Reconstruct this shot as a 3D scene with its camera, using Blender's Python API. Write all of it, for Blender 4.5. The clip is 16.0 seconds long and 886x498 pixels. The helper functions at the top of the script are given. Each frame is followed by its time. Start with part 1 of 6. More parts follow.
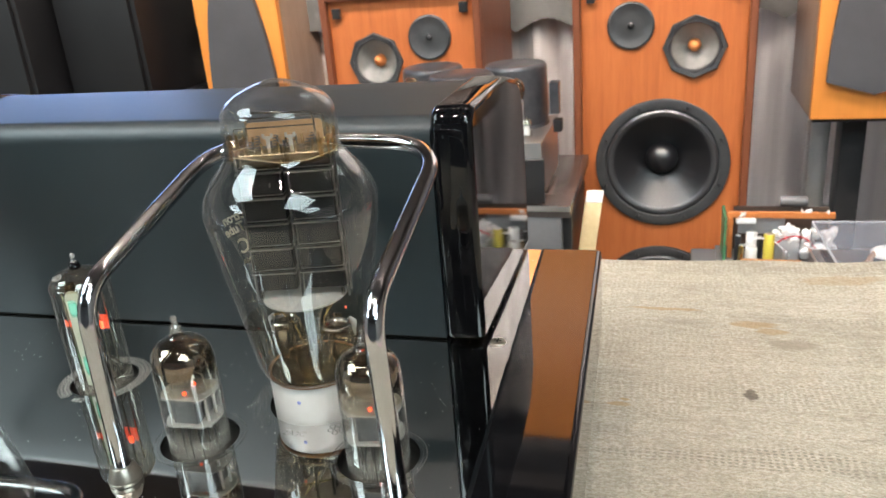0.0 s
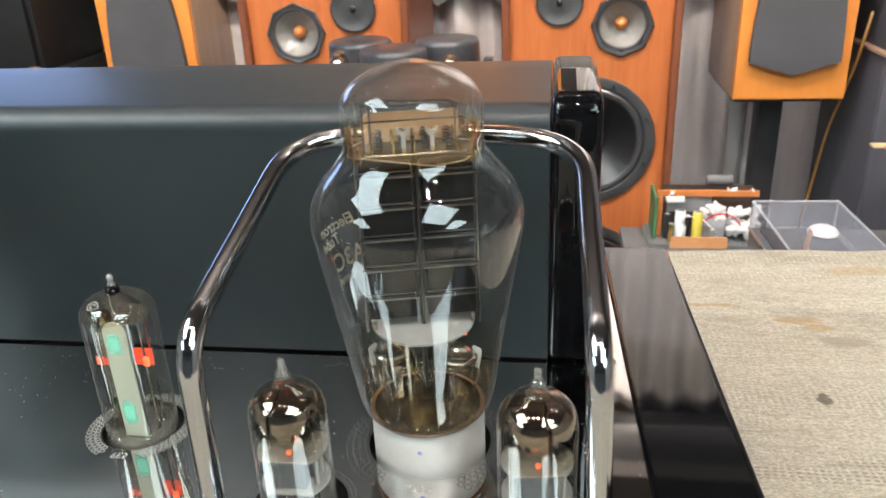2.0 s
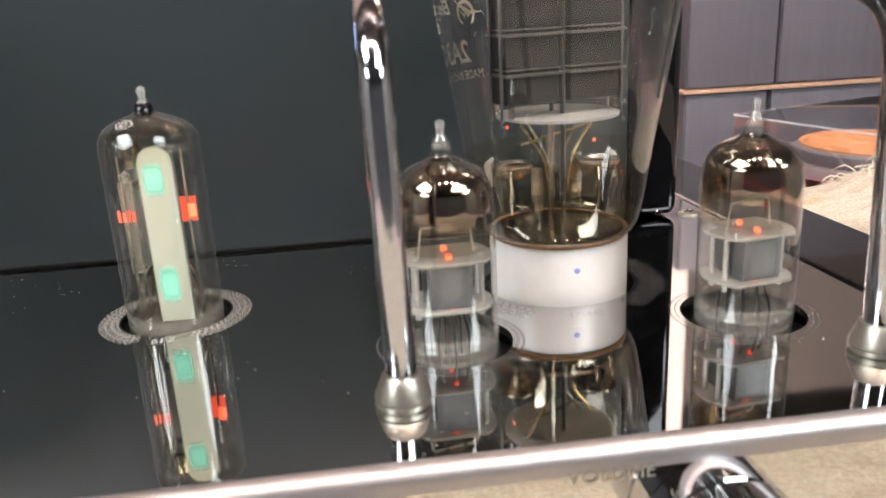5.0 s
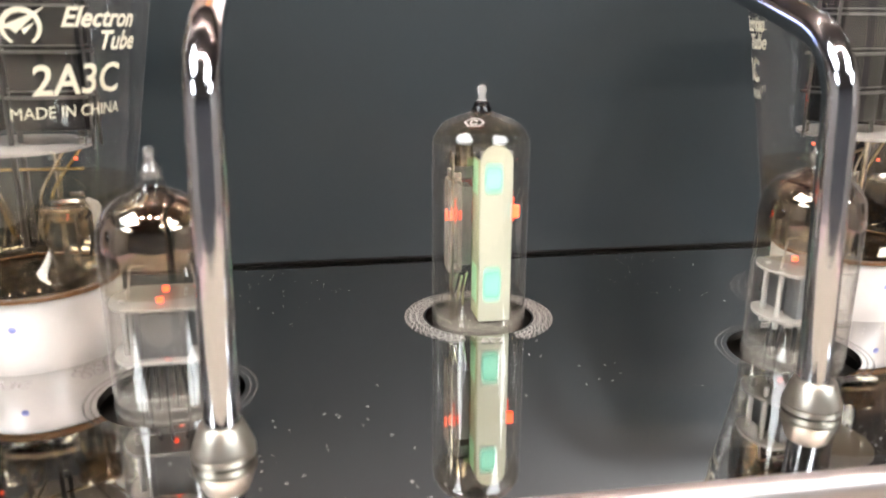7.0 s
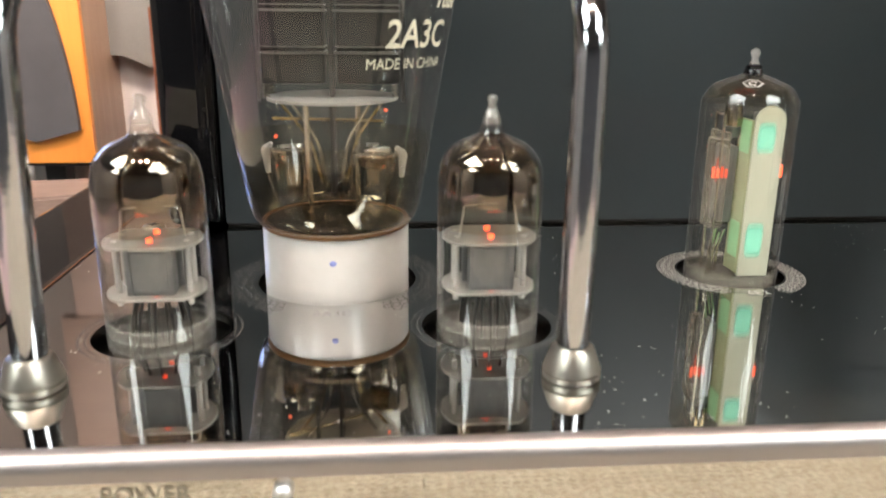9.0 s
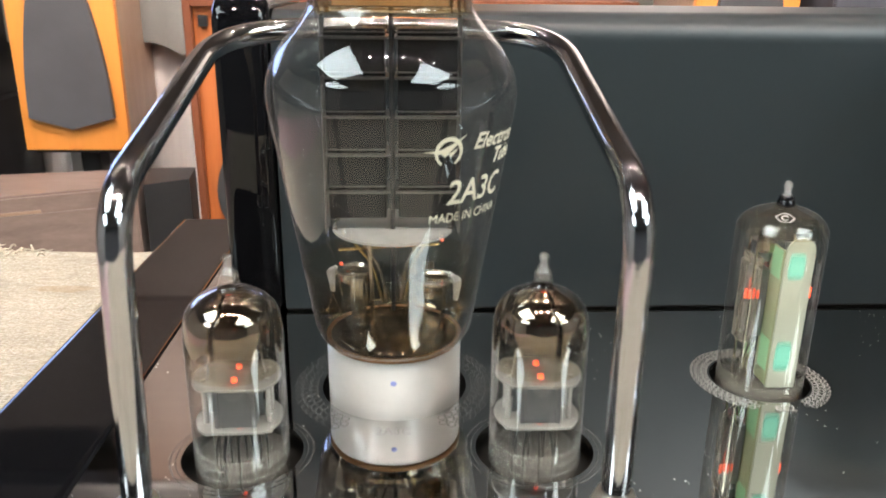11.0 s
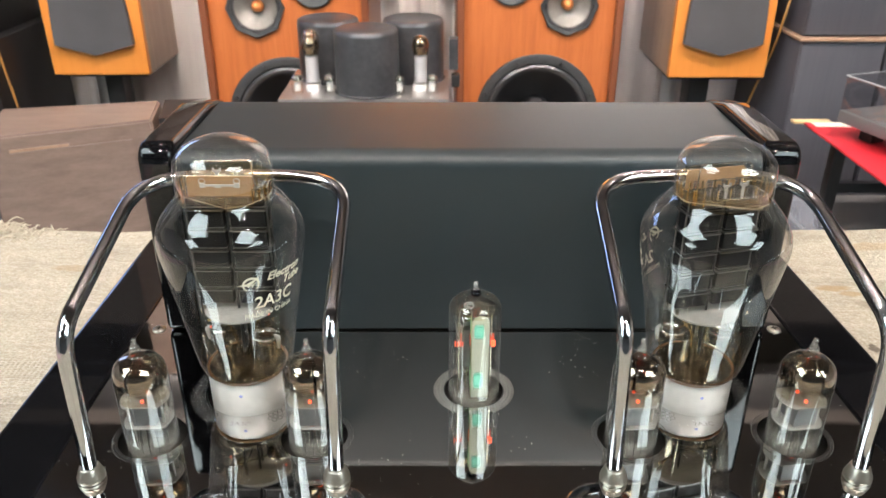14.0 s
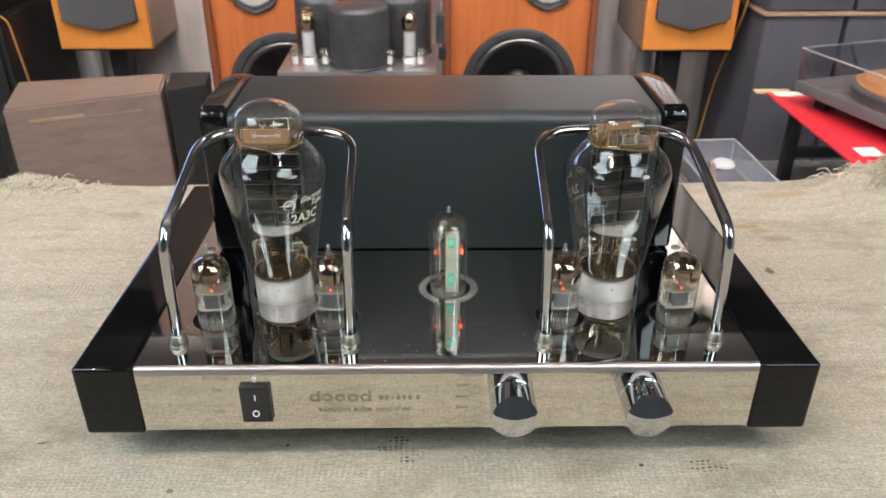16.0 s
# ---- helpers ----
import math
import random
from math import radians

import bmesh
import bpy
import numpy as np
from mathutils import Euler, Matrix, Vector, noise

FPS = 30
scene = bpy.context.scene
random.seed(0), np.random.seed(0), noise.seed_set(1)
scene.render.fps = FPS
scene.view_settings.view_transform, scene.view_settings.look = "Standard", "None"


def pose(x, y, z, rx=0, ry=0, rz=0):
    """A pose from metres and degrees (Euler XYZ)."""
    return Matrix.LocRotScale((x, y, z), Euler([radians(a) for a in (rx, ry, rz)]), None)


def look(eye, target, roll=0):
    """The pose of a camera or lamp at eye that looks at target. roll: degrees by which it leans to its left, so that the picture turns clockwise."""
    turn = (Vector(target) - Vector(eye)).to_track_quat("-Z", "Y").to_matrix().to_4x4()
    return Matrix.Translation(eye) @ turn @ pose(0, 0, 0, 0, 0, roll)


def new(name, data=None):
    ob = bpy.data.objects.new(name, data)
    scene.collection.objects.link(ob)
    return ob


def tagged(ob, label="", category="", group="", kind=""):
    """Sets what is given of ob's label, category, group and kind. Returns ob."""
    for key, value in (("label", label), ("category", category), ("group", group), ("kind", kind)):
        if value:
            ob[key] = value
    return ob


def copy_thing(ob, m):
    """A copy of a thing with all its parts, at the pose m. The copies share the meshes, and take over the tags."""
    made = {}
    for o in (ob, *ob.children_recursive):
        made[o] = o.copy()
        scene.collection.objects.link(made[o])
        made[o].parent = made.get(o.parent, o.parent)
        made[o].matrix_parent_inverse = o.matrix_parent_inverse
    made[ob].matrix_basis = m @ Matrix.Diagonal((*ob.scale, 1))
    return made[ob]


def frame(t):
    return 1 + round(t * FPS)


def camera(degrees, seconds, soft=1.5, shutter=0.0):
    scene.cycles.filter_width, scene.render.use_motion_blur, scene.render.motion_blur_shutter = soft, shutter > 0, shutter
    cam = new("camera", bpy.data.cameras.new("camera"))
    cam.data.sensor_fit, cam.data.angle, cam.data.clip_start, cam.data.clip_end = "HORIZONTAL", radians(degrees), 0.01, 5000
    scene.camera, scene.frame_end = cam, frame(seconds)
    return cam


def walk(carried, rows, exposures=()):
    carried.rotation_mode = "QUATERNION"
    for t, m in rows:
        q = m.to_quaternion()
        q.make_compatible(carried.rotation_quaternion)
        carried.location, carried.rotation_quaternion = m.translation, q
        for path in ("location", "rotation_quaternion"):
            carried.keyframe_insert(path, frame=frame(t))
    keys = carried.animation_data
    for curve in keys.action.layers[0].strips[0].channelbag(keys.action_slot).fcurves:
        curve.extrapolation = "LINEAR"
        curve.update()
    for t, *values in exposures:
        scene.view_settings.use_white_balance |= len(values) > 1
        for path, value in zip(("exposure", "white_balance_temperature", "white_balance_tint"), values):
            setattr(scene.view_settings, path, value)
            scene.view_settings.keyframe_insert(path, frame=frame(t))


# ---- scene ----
cam = camera(58.80, 16.0, soft=1.5)
cam.data.dof.use_dof, cam.data.dof.focus_distance, cam.data.dof.aperture_fstop = True, 0.32, 32.0
PATH = [
    (0, (0.22615, -0.15564, 0.15969), (-0.31462, 1.62706, -0.56802), -4.79),
    (0.5, (0.20245, -0.14155, 0.16035), (-0.29098, 1.64186, -0.59856), -3.96),
    (1, (0.17691, -0.13305, 0.16348), (-0.25628, 1.65535, -0.62008), -3.23),
    (1.5, (0.15626, -0.12807, 0.16231), (-0.20370, 1.66947, -0.63724), -2.71),
    (2, (0.13850, -0.12377, 0.15836), (-0.13597, 1.68787, -0.64326), -2.48),
    (2.5, (0.12484, -0.11883, 0.14298), (-0.05278, 1.70920, -0.64871), -2.55),
    (3, (0.11692, -0.11570, 0.12642), (0.04074, 1.72970, -0.64085), -3.03),
    (3.2, (0.11205, -0.11411, 0.11779), (0.07632, 1.73761, -0.63710), -3.21),
    (5.5, (0.02464, -0.10852, 0.07023), (0.26757, 1.79264, -0.50123), -2.56),
    (6, (-0.00041, -0.10333, 0.07028), (0.25993, 1.80187, -0.47969), -1.89),
    (6.5, (-0.02127, -0.09864, 0.06854), (0.28291, 1.80846, -0.45152), -0.94),
    (7, (-0.03694, -0.09983, 0.07119), (0.27171, 1.79584, -0.48663), 0.17),
    (7.5, (-0.05409, -0.10265, 0.06902), (0.21262, 1.80040, -0.48532), 0.40),
    (8, (-0.06736, -0.10364, 0.06603), (0.15998, 1.79801, -0.51021), 0.43),
    (8.5, (-0.07694, -0.10504, 0.06547), (0.09836, 1.79741, -0.52610), 0.47),
    (9, (-0.08936, -0.10806, 0.06508), (0.06567, 1.79930, -0.51625), 0.57),
    (9.2, (-0.09379, -0.10892, 0.06550), (0.04889, 1.79891, -0.51744), 0.63),
    (11.5, (-0.09711, -0.11415, 0.12642), (-0.01747, 1.76232, -0.56098), 0.29),
    (12, (-0.08313, -0.12964, 0.15046), (-0.02308, 1.72681, -0.59115), -0.19),
    (12.5, (-0.05749, -0.15046, 0.17168), (-0.01511, 1.68363, -0.62475), -0.39),
    (13, (-0.03114, -0.16755, 0.19005), (-0.00399, 1.64735, -0.64985), -0.35),
    (13.5, (-0.01952, -0.18534, 0.20486), (-0.00342, 1.61496, -0.66613), -0.03),
    (14, (-0.01342, -0.21305, 0.22113), (-0.00850, 1.57258, -0.67970), 0.09),
    (14.5, (-0.01098, -0.23549, 0.22903), (-0.00557, 1.53280, -0.70539), 0.56),
    (15, (-0.01115, -0.27348, 0.24205), (-0.00215, 1.47691, -0.72546), 0.57),
    (15.5, (-0.01007, -0.31333, 0.25434), (0.00769, 1.42957, -0.72647), 0.45),
    (16, (-0.00833, -0.34072, 0.25963), (0.01884, 1.41221, -0.70291), 0.12),
]
walk(cam, [(t, look(eye, target, roll)) for t, eye, target, roll in PATH],
     exposures=[(0.0, 0.19, 6450, 10), (3.0, 0.3, 6450, 11), (5.5, 0.68, 7000, 24), (6.0, 0.80, 7050, 24), (7.0, 0.98, 7050, 25), (7.5, 0.98, 7050, 24), (8.0, 0.82, 7100, 22), (8.5, 0.57, 7200, 21), (9.0, 0.47, 7200, 19), (11.5, 0.37, 6700, 15), (13.0, 0.37, 6700, 15), (14.5, 0.18, 6600, 12), (15.0, 0.04, 6600, 12), (16.0, -0.1, 6450, 14)])

# ---- world, light ----
world = bpy.data.worlds.new("room_world")
scene.world = world
world.use_nodes = True
world.node_tree.nodes["Background"].inputs[0].default_value = (0.8, 0.86, 1.0, 1)
world.node_tree.nodes["Background"].inputs[1].default_value = 0.05
PANEL_POWER = 9.0
SPOT_POWER = 720.0
# strength of the added fill row over the speakers
BACK_POWER = 820.0
DAY_POWER = 3.3
SKY_POWER = 6.5
FLOOR_Z, CEIL_Z = -0.955, 1.75
# the things behind the table are drawn at a handy size; this places them
BACK_SCALE, BACK_RISE, BACK_Y = 1.04, 0.033, 1.6
BACK_FLOOR = (FLOOR_Z - BACK_RISE) / BACK_SCALE


# ---- materials ----
def nodes_of(name):
    m = bpy.data.materials.new(name)
    m.use_nodes = True
    return m, m.node_tree.nodes, m.node_tree.links, m.node_tree.nodes["Principled BSDF"]


def coords(n, l, scale=(1, 1, 1)):
    tc = n.new("ShaderNodeTexCoord")
    mp = n.new("ShaderNodeMapping")
    mp.inputs["Scale"].default_value = scale
    l.new(tc.outputs["Object"], mp.inputs["Vector"])
    return mp.outputs["Vector"]


def noise_tex(n, l, vec, scale, detail=4.0, rough=0.55):
    t = n.new("ShaderNodeTexNoise")
    t.inputs["Scale"].default_value, t.inputs["Detail"].default_value, t.inputs["Roughness"].default_value = scale, detail, rough
    l.new(vec, t.inputs["Vector"])
    return t.outputs["Fac"]


def ramp(n, l, fac, stops):
    r = n.new("ShaderNodeValToRGB")
    e = r.color_ramp.elements
    while len(e) < len(stops):
        e.new(0.5)
    for k, (p, c) in zip(e, stops):
        k.position, k.color = p, (*c, 1) if len(c) == 3 else c
    l.new(fac, r.inputs["Fac"])
    return r.outputs["Color"]


def mixcol(n, l, fac, a, b, mode="MIX"):
    m = n.new("ShaderNodeMix")
    m.data_type, m.blend_type = "RGBA", mode
    for sock, v in ((m.inputs[0], fac), (m.inputs[6], a), (m.inputs[7], b)):
        if isinstance(v, (int, float)):
            sock.default_value = v
        elif isinstance(v, tuple):
            sock.default_value = (*v, 1)
        else:
            l.new(v, sock)
    return m.outputs[2]


def maths(n, l, op, a, b=0.0):
    m = n.new("ShaderNodeMath")
    m.operation = op
    for sock, v in zip(m.inputs, (a, b)):
        if isinstance(v, (int, float)):
            sock.default_value = v
        else:
            l.new(v, sock)
    return m.outputs[0]


def bump(n, l, p, height, strength, dist):
    b = n.new("ShaderNodeBump")
    b.inputs["Strength"].default_value, b.inputs["Distance"].default_value = strength, dist
    l.new(height, b.inputs["Height"])
    l.new(b.outputs["Normal"], p.inputs["Normal"])


def solid(name, c1, c2, rough=0.5, metal=0.0, big=8.0, small=120.0, bump_d=0.0, rough_var=0.08, coat=0.0, spec=0.5):
    """Two-scale surface: broad tone drift and fine grain, with uneven gloss."""
    m, n, l, p = nodes_of(name)
    v = coords(n, l)
    a, b = noise_tex(n, l, v, big), noise_tex(n, l, v, small, 3)
    f = maths(n, l, "ADD", maths(n, l, "MULTIPLY", a, 0.65), maths(n, l, "MULTIPLY", b, 0.35))
    l.new(ramp(n, l, f, [(0.3, c1), (0.7, c2)]), p.inputs["Base Color"])
    l.new(maths(n, l, "ADD", maths(n, l, "MULTIPLY", b, rough_var), max(rough - rough_var / 2, 0)), p.inputs["Roughness"])
    p.inputs["Metallic"].default_value = metal
    p.inputs["Coat Weight"].default_value = coat
    p.inputs["Coat Roughness"].default_value = 0.03
    p.inputs["Specular IOR Level"].default_value = spec
    if bump_d:
        bump(n, l, p, b, 0.5, bump_d)
    return m


def wood(name, c1, c2, c3, stretch=(14, 14, 1.2), rough=0.4):
    m, n, l, p = nodes_of(name)
    v = coords(n, l, stretch)
    a = noise_tex(n, l, v, 3.0, 6, 0.6)
    b = noise_tex(n, l, v, 22.0, 3)
    big = noise_tex(n, l, coords(n, l), 2.5, 2)
    f = maths(n, l, "ADD", maths(n, l, "MULTIPLY", a, 0.7), maths(n, l, "MULTIPLY", b, 0.3))
    c = ramp(n, l, f, [(0.3, c1), (0.5, c2), (0.7, c3)])
    l.new(mixcol(n, l, maths(n, l, "MULTIPLY", big, 0.35), c, c1), p.inputs["Base Color"])
    l.new(maths(n, l, "ADD", maths(n, l, "MULTIPLY", b, 0.15), rough - 0.07), p.inputs["Roughness"])
    bump(n, l, p, b, 0.25, 0.0006)
    return m


def thin_glass(name, tint=(1, 1, 1), ior=1.5, rough=0.0, rim=0.0):
    """A thin glass wall: clear straight through, mirror-like by Fresnel."""
    m, n, l, p = nodes_of(name)
    n.remove(p)
    tr, gl, mx, fr, soft, both = (n.new("ShaderNode" + k) for k in ("BsdfTransparent", "BsdfGlossy", "MixShader", "LayerWeight", "BsdfGlossy", "MixShader"))
    soft.inputs["Roughness"].default_value = 0.5
    tr.inputs["Color"].default_value = (*tint, 1)
    gl.inputs["Roughness"].default_value = rough
    fr.inputs["Blend"].default_value = 0.5
    f0 = 1.5 * ((ior - 1) / (ior + 1)) ** 2
    l.new(maths(n, l, "ADD", maths(n, l, "MULTIPLY", maths(n, l, "POWER", fr.outputs["Facing"], 3.0), 0.9), f0), mx.inputs[0])
    l.new(tr.outputs[0], mx.inputs[1])
    l.new(maths(n, l, "MULTIPLY", maths(n, l, "POWER", fr.outputs["Facing"], 2.0), rim), both.inputs[0])
    l.new(gl.outputs[0], both.inputs[1])
    l.new(soft.outputs[0], both.inputs[2])
    l.new(both.outputs[0], mx.inputs[2])
    l.new(mx.outputs[0], n["Material Output"].inputs["Surface"])
    return m


def getter_metal(name, low, high, tint=(0.62, 0.55, 0.47), top=0.0):
    """Silvery-brown flashed mirror inside a bulb, thinning out downwards to bare glass."""
    m, n, l, p = nodes_of(name)
    tc = n.new("ShaderNodeTexCoord")
    sx = n.new("ShaderNodeSeparateXYZ")
    l.new(tc.outputs["Object"], sx.inputs[0])
    mr = n.new("ShaderNodeMapRange")
    mr.inputs["From Min"].default_value, mr.inputs["From Max"].default_value = low, high
    wob = noise_tex(n, l, tc.outputs["Object"], 140.0, 3)
    l.new(maths(n, l, "ADD", sx.outputs[2], maths(n, l, "MULTIPLY", maths(n, l, "SUBTRACT", wob, 0.5), 0.006)), mr.inputs["Value"])
    p.inputs["Metallic"].default_value, p.inputs["Roughness"].default_value = 1.0, 0.045
    mc = n.new("ShaderNodeMapRange")
    mc.inputs["From Min"].default_value, mc.inputs["From Max"].default_value = low, top or high
    l.new(sx.outputs[2], mc.inputs["Value"])
    l.new(ramp(n, l, mc.outputs[0], [(0.0, (0.12, 0.08, 0.048)), (0.6, tuple(0.55 * q for q in tint)), (1.0, tint)]), p.inputs["Base Color"])
    tr, mx = n.new("ShaderNodeBsdfTransparent"), n.new("ShaderNodeMixShader")
    tr.inputs["Color"].default_value = (0.92, 0.86, 0.76, 1)
    l.new(maths(n, l, "MULTIPLY", mr.outputs[0], 0.9), mx.inputs[0])
    l.new(tr.outputs[0], mx.inputs[1])
    l.new(p.outputs[0], mx.inputs[2])
    l.new(mx.outputs[0], n["Material Output"].inputs["Surface"])
    return m


def glow(name, color, strength, base=(0.5, 0.5, 0.5)):
    m, n, l, p = nodes_of(name)
    p.inputs["Base Color"].default_value = (*base, 1)
    p.inputs["Emission Color"].default_value = (*color, 1)
    p.inputs["Emission Strength"].default_value = strength
    p.inputs["Roughness"].default_value = 0.5
    return m


def mirror_plate(name, base, rough, dust):
    m, n, l, p = nodes_of(name)
    v = coords(n, l)
    vor = n.new("ShaderNodeTexVoronoi")
    vor.inputs["Scale"].default_value = 420.0
    l.new(v, vor.inputs["Vector"])
    clump = noise_tex(n, l, v, 24.0, 3)
    speck = maths(n, l, "MULTIPLY", maths(n, l, "LESS_THAN", vor.outputs["Distance"], 0.075), maths(n, l, "GREATER_THAN", clump, 0.53))
    smear = noise_tex(n, l, coords(n, l, (6, 30, 6)), 8.0, 5)
    l.new(mixcol(n, l, maths(n, l, "MULTIPLY", speck, dust), base, (0.75, 0.75, 0.72)), p.inputs["Base Color"])
    l.new(maths(n, l, "SUBTRACT", 1.0, maths(n, l, "MULTIPLY", speck, dust)), p.inputs["Metallic"])
    l.new(maths(n, l, "ADD", maths(n, l, "ADD", maths(n, l, "MULTIPLY", smear, 0.05), rough - 0.02), maths(n, l, "MULTIPLY", speck, dust)), p.inputs["Roughness"])
    return m


def canvas():
    """Coarse undyed woven mat: uneven weave relief, streaky weft, brown and black stains."""
    m, n, l, p = nodes_of("woven_canvas")
    v = coords(n, l)
    warp = n.new("ShaderNodeVectorMath")
    warp.operation = "MULTIPLY_ADD"
    wob = n.new("ShaderNodeTexNoise")
    wob.inputs["Scale"].default_value, wob.inputs["Detail"].default_value = 70.0, 3
    l.new(v, wob.inputs["Vector"])
    l.new(wob.outputs["Color"], warp.inputs[0])
    warp.inputs[1].default_value = (0.0045, 0.0045, 0)
    l.new(v, warp.inputs[2])
    wx, wy = n.new("ShaderNodeTexWave"), n.new("ShaderNodeTexWave")
    for w, ax, sc in ((wx, "X", 95.0), (wy, "Y", 130.0)):
        w.bands_direction = ax
        w.inputs["Scale"].default_value, w.inputs["Distortion"].default_value = sc, 2.0
        w.inputs["Detail"].default_value, w.inputs["Detail Scale"].default_value = 2.0, 0.5
        l.new(warp.outputs[0], w.inputs["Vector"])
    weave = maths(n, l, "MULTIPLY", wx.outputs["Fac"], wy.outputs["Fac"])
    slub = noise_tex(n, l, coords(n, l, (120, 420, 1)), 1.0, 3, 0.6)
    streak = noise_tex(n, l, coords(n, l, (7, 70, 1)), 1.6, 6, 0.7)
    big = noise_tex(n, l, v, 5.0, 4)
    c = ramp(n, l, streak, [(0.3, (0.49, 0.442, 0.36)), (0.5, (0.59, 0.54, 0.45)), (0.7, (0.655, 0.605, 0.515))])
    c = mixcol(n, l, maths(n, l, "MULTIPLY", maths(n, l, "SUBTRACT", 1.0, weave), 0.05), c, (0.25, 0.2, 0.14))
    mott = ramp(n, l, noise_tex(n, l, coords(n, l, (230, 300, 1)), 1.0, 5, 0.75), [(0.38, (0, 0, 0)), (0.66, (1, 1, 1))])
    c = mixcol(n, l, maths(n, l, "MULTIPLY", mott, 0.4), c, (0.27, 0.235, 0.175))
    fine = noise_tex(n, l, coords(n, l, (520, 760, 1)), 1.0, 3, 0.7)
    c = mixcol(n, l, maths(n, l, "MULTIPLY", ramp(n, l, fine, [(0.42, (1, 1, 1)), (0.56, (0, 0, 0))]), 0.52), c, (0.27, 0.225, 0.16))
    fluff = ramp(n, l, noise_tex(n, l, coords(n, l, (150, 190, 1)), 1.7, 5, 0.7), [(0.5, (0, 0, 0)), (0.72, (1, 1, 1))])
    c = mixcol(n, l, maths(n, l, "MULTIPLY", fluff, 0.55), c, (0.68, 0.64, 0.54))
    c = mixcol(n, l, maths(n, l, "MULTIPLY", ramp(n, l, slub, [(0.35, (1, 1, 1)), (0.55, (0, 0, 0))]), 0.22), c, (0.24, 0.2, 0.14))
    c = mixcol(n, l, maths(n, l, "MULTIPLY", ramp(n, l, big, [(0.45, (0, 0, 0)), (0.7, (1, 1, 1))]), 0.25), c, (0.32, 0.26, 0.18))
    brown = ramp(n, l, noise_tex(n, l, coords(n, l, (5, 13, 1)), 1.5, 7, 0.72), [(0.63, (0, 0, 0)), (0.7, (1, 1, 1))])
    c = mixcol(n, l, maths(n, l, "MULTIPLY", brown, 0.45), c, (0.36, 0.24, 0.11))
    rows = ramp(n, l, noise_tex(n, l, coords(n, l, (1.3, 30, 1)), 1.2, 4, 0.6), [(0.48, (0, 0, 0)), (0.64, (1, 1, 1))])
    dots = ramp(n, l, weave, [(0.2, (0, 0, 0)), (0.5, (1, 1, 1))])
    c = mixcol(n, l, maths(n, l, "MULTIPLY", maths(n, l, "MULTIPLY", rows, dots), 0.48), c, (0.24, 0.2, 0.15))
    dirt = ramp(n, l, noise_tex(n, l, coords(n, l, (9, 16, 1)), 1.0, 8, 0.78), [(0.5, (0, 0, 0)), (0.66, (1, 1, 1))])
    c = mixcol(n, l, maths(n, l, "MULTIPLY", dirt, 0.55), c, (0.22, 0.19, 0.145))
    spk = n.new("ShaderNodeTexVoronoi")
    spk.inputs["Scale"].default_value = 75.0
    l.new(warp.outputs[0], spk.inputs["Vector"])
    spots = maths(n, l, "MULTIPLY", maths(n, l, "LESS_THAN", spk.outputs["Distance"], 0.05), maths(n, l, "GREATER_THAN", big, 0.51))
    c = mixcol(n, l, maths(n, l, "MULTIPLY", spots, 0.5), c, (0.07, 0.055, 0.04))
    def blot(cx, cy, rx, ry, col, amount, dotted=False):
        d, q, e = (n.new("ShaderNodeVectorMath") for _ in range(3))
        d.operation, q.operation, e.operation = "SUBTRACT", "MULTIPLY", "LENGTH"
        l.new(warp.outputs[0], d.inputs[0])
        d.inputs[1].default_value = (cx + 0.0022, cy + 0.0022, 0)
        l.new(d.outputs[0], q.inputs[0])
        q.inputs[1].default_value = (1 / rx, 1 / ry, 0)
        l.new(q.outputs[0], e.inputs[0])
        f = ramp(n, l, maths(n, l, "ADD", e.outputs["Value"], maths(n, l, "MULTIPLY", maths(n, l, "SUBTRACT", slub, 0.5), 0.9)), [(0.7, (1, 1, 1)), (1.0, (0, 0, 0))])
        if dotted:
            f = maths(n, l, "MULTIPLY", f, ramp(n, l, weave, [(0.25, (0, 0, 0)), (0.5, (1, 1, 1))]))
        return mixcol(n, l, maths(n, l, "MULTIPLY", f, amount), c, col)
    ink, grey, rust = (0.03, 0.026, 0.02), (0.24, 0.215, 0.17), (0.36, 0.23, 0.09)
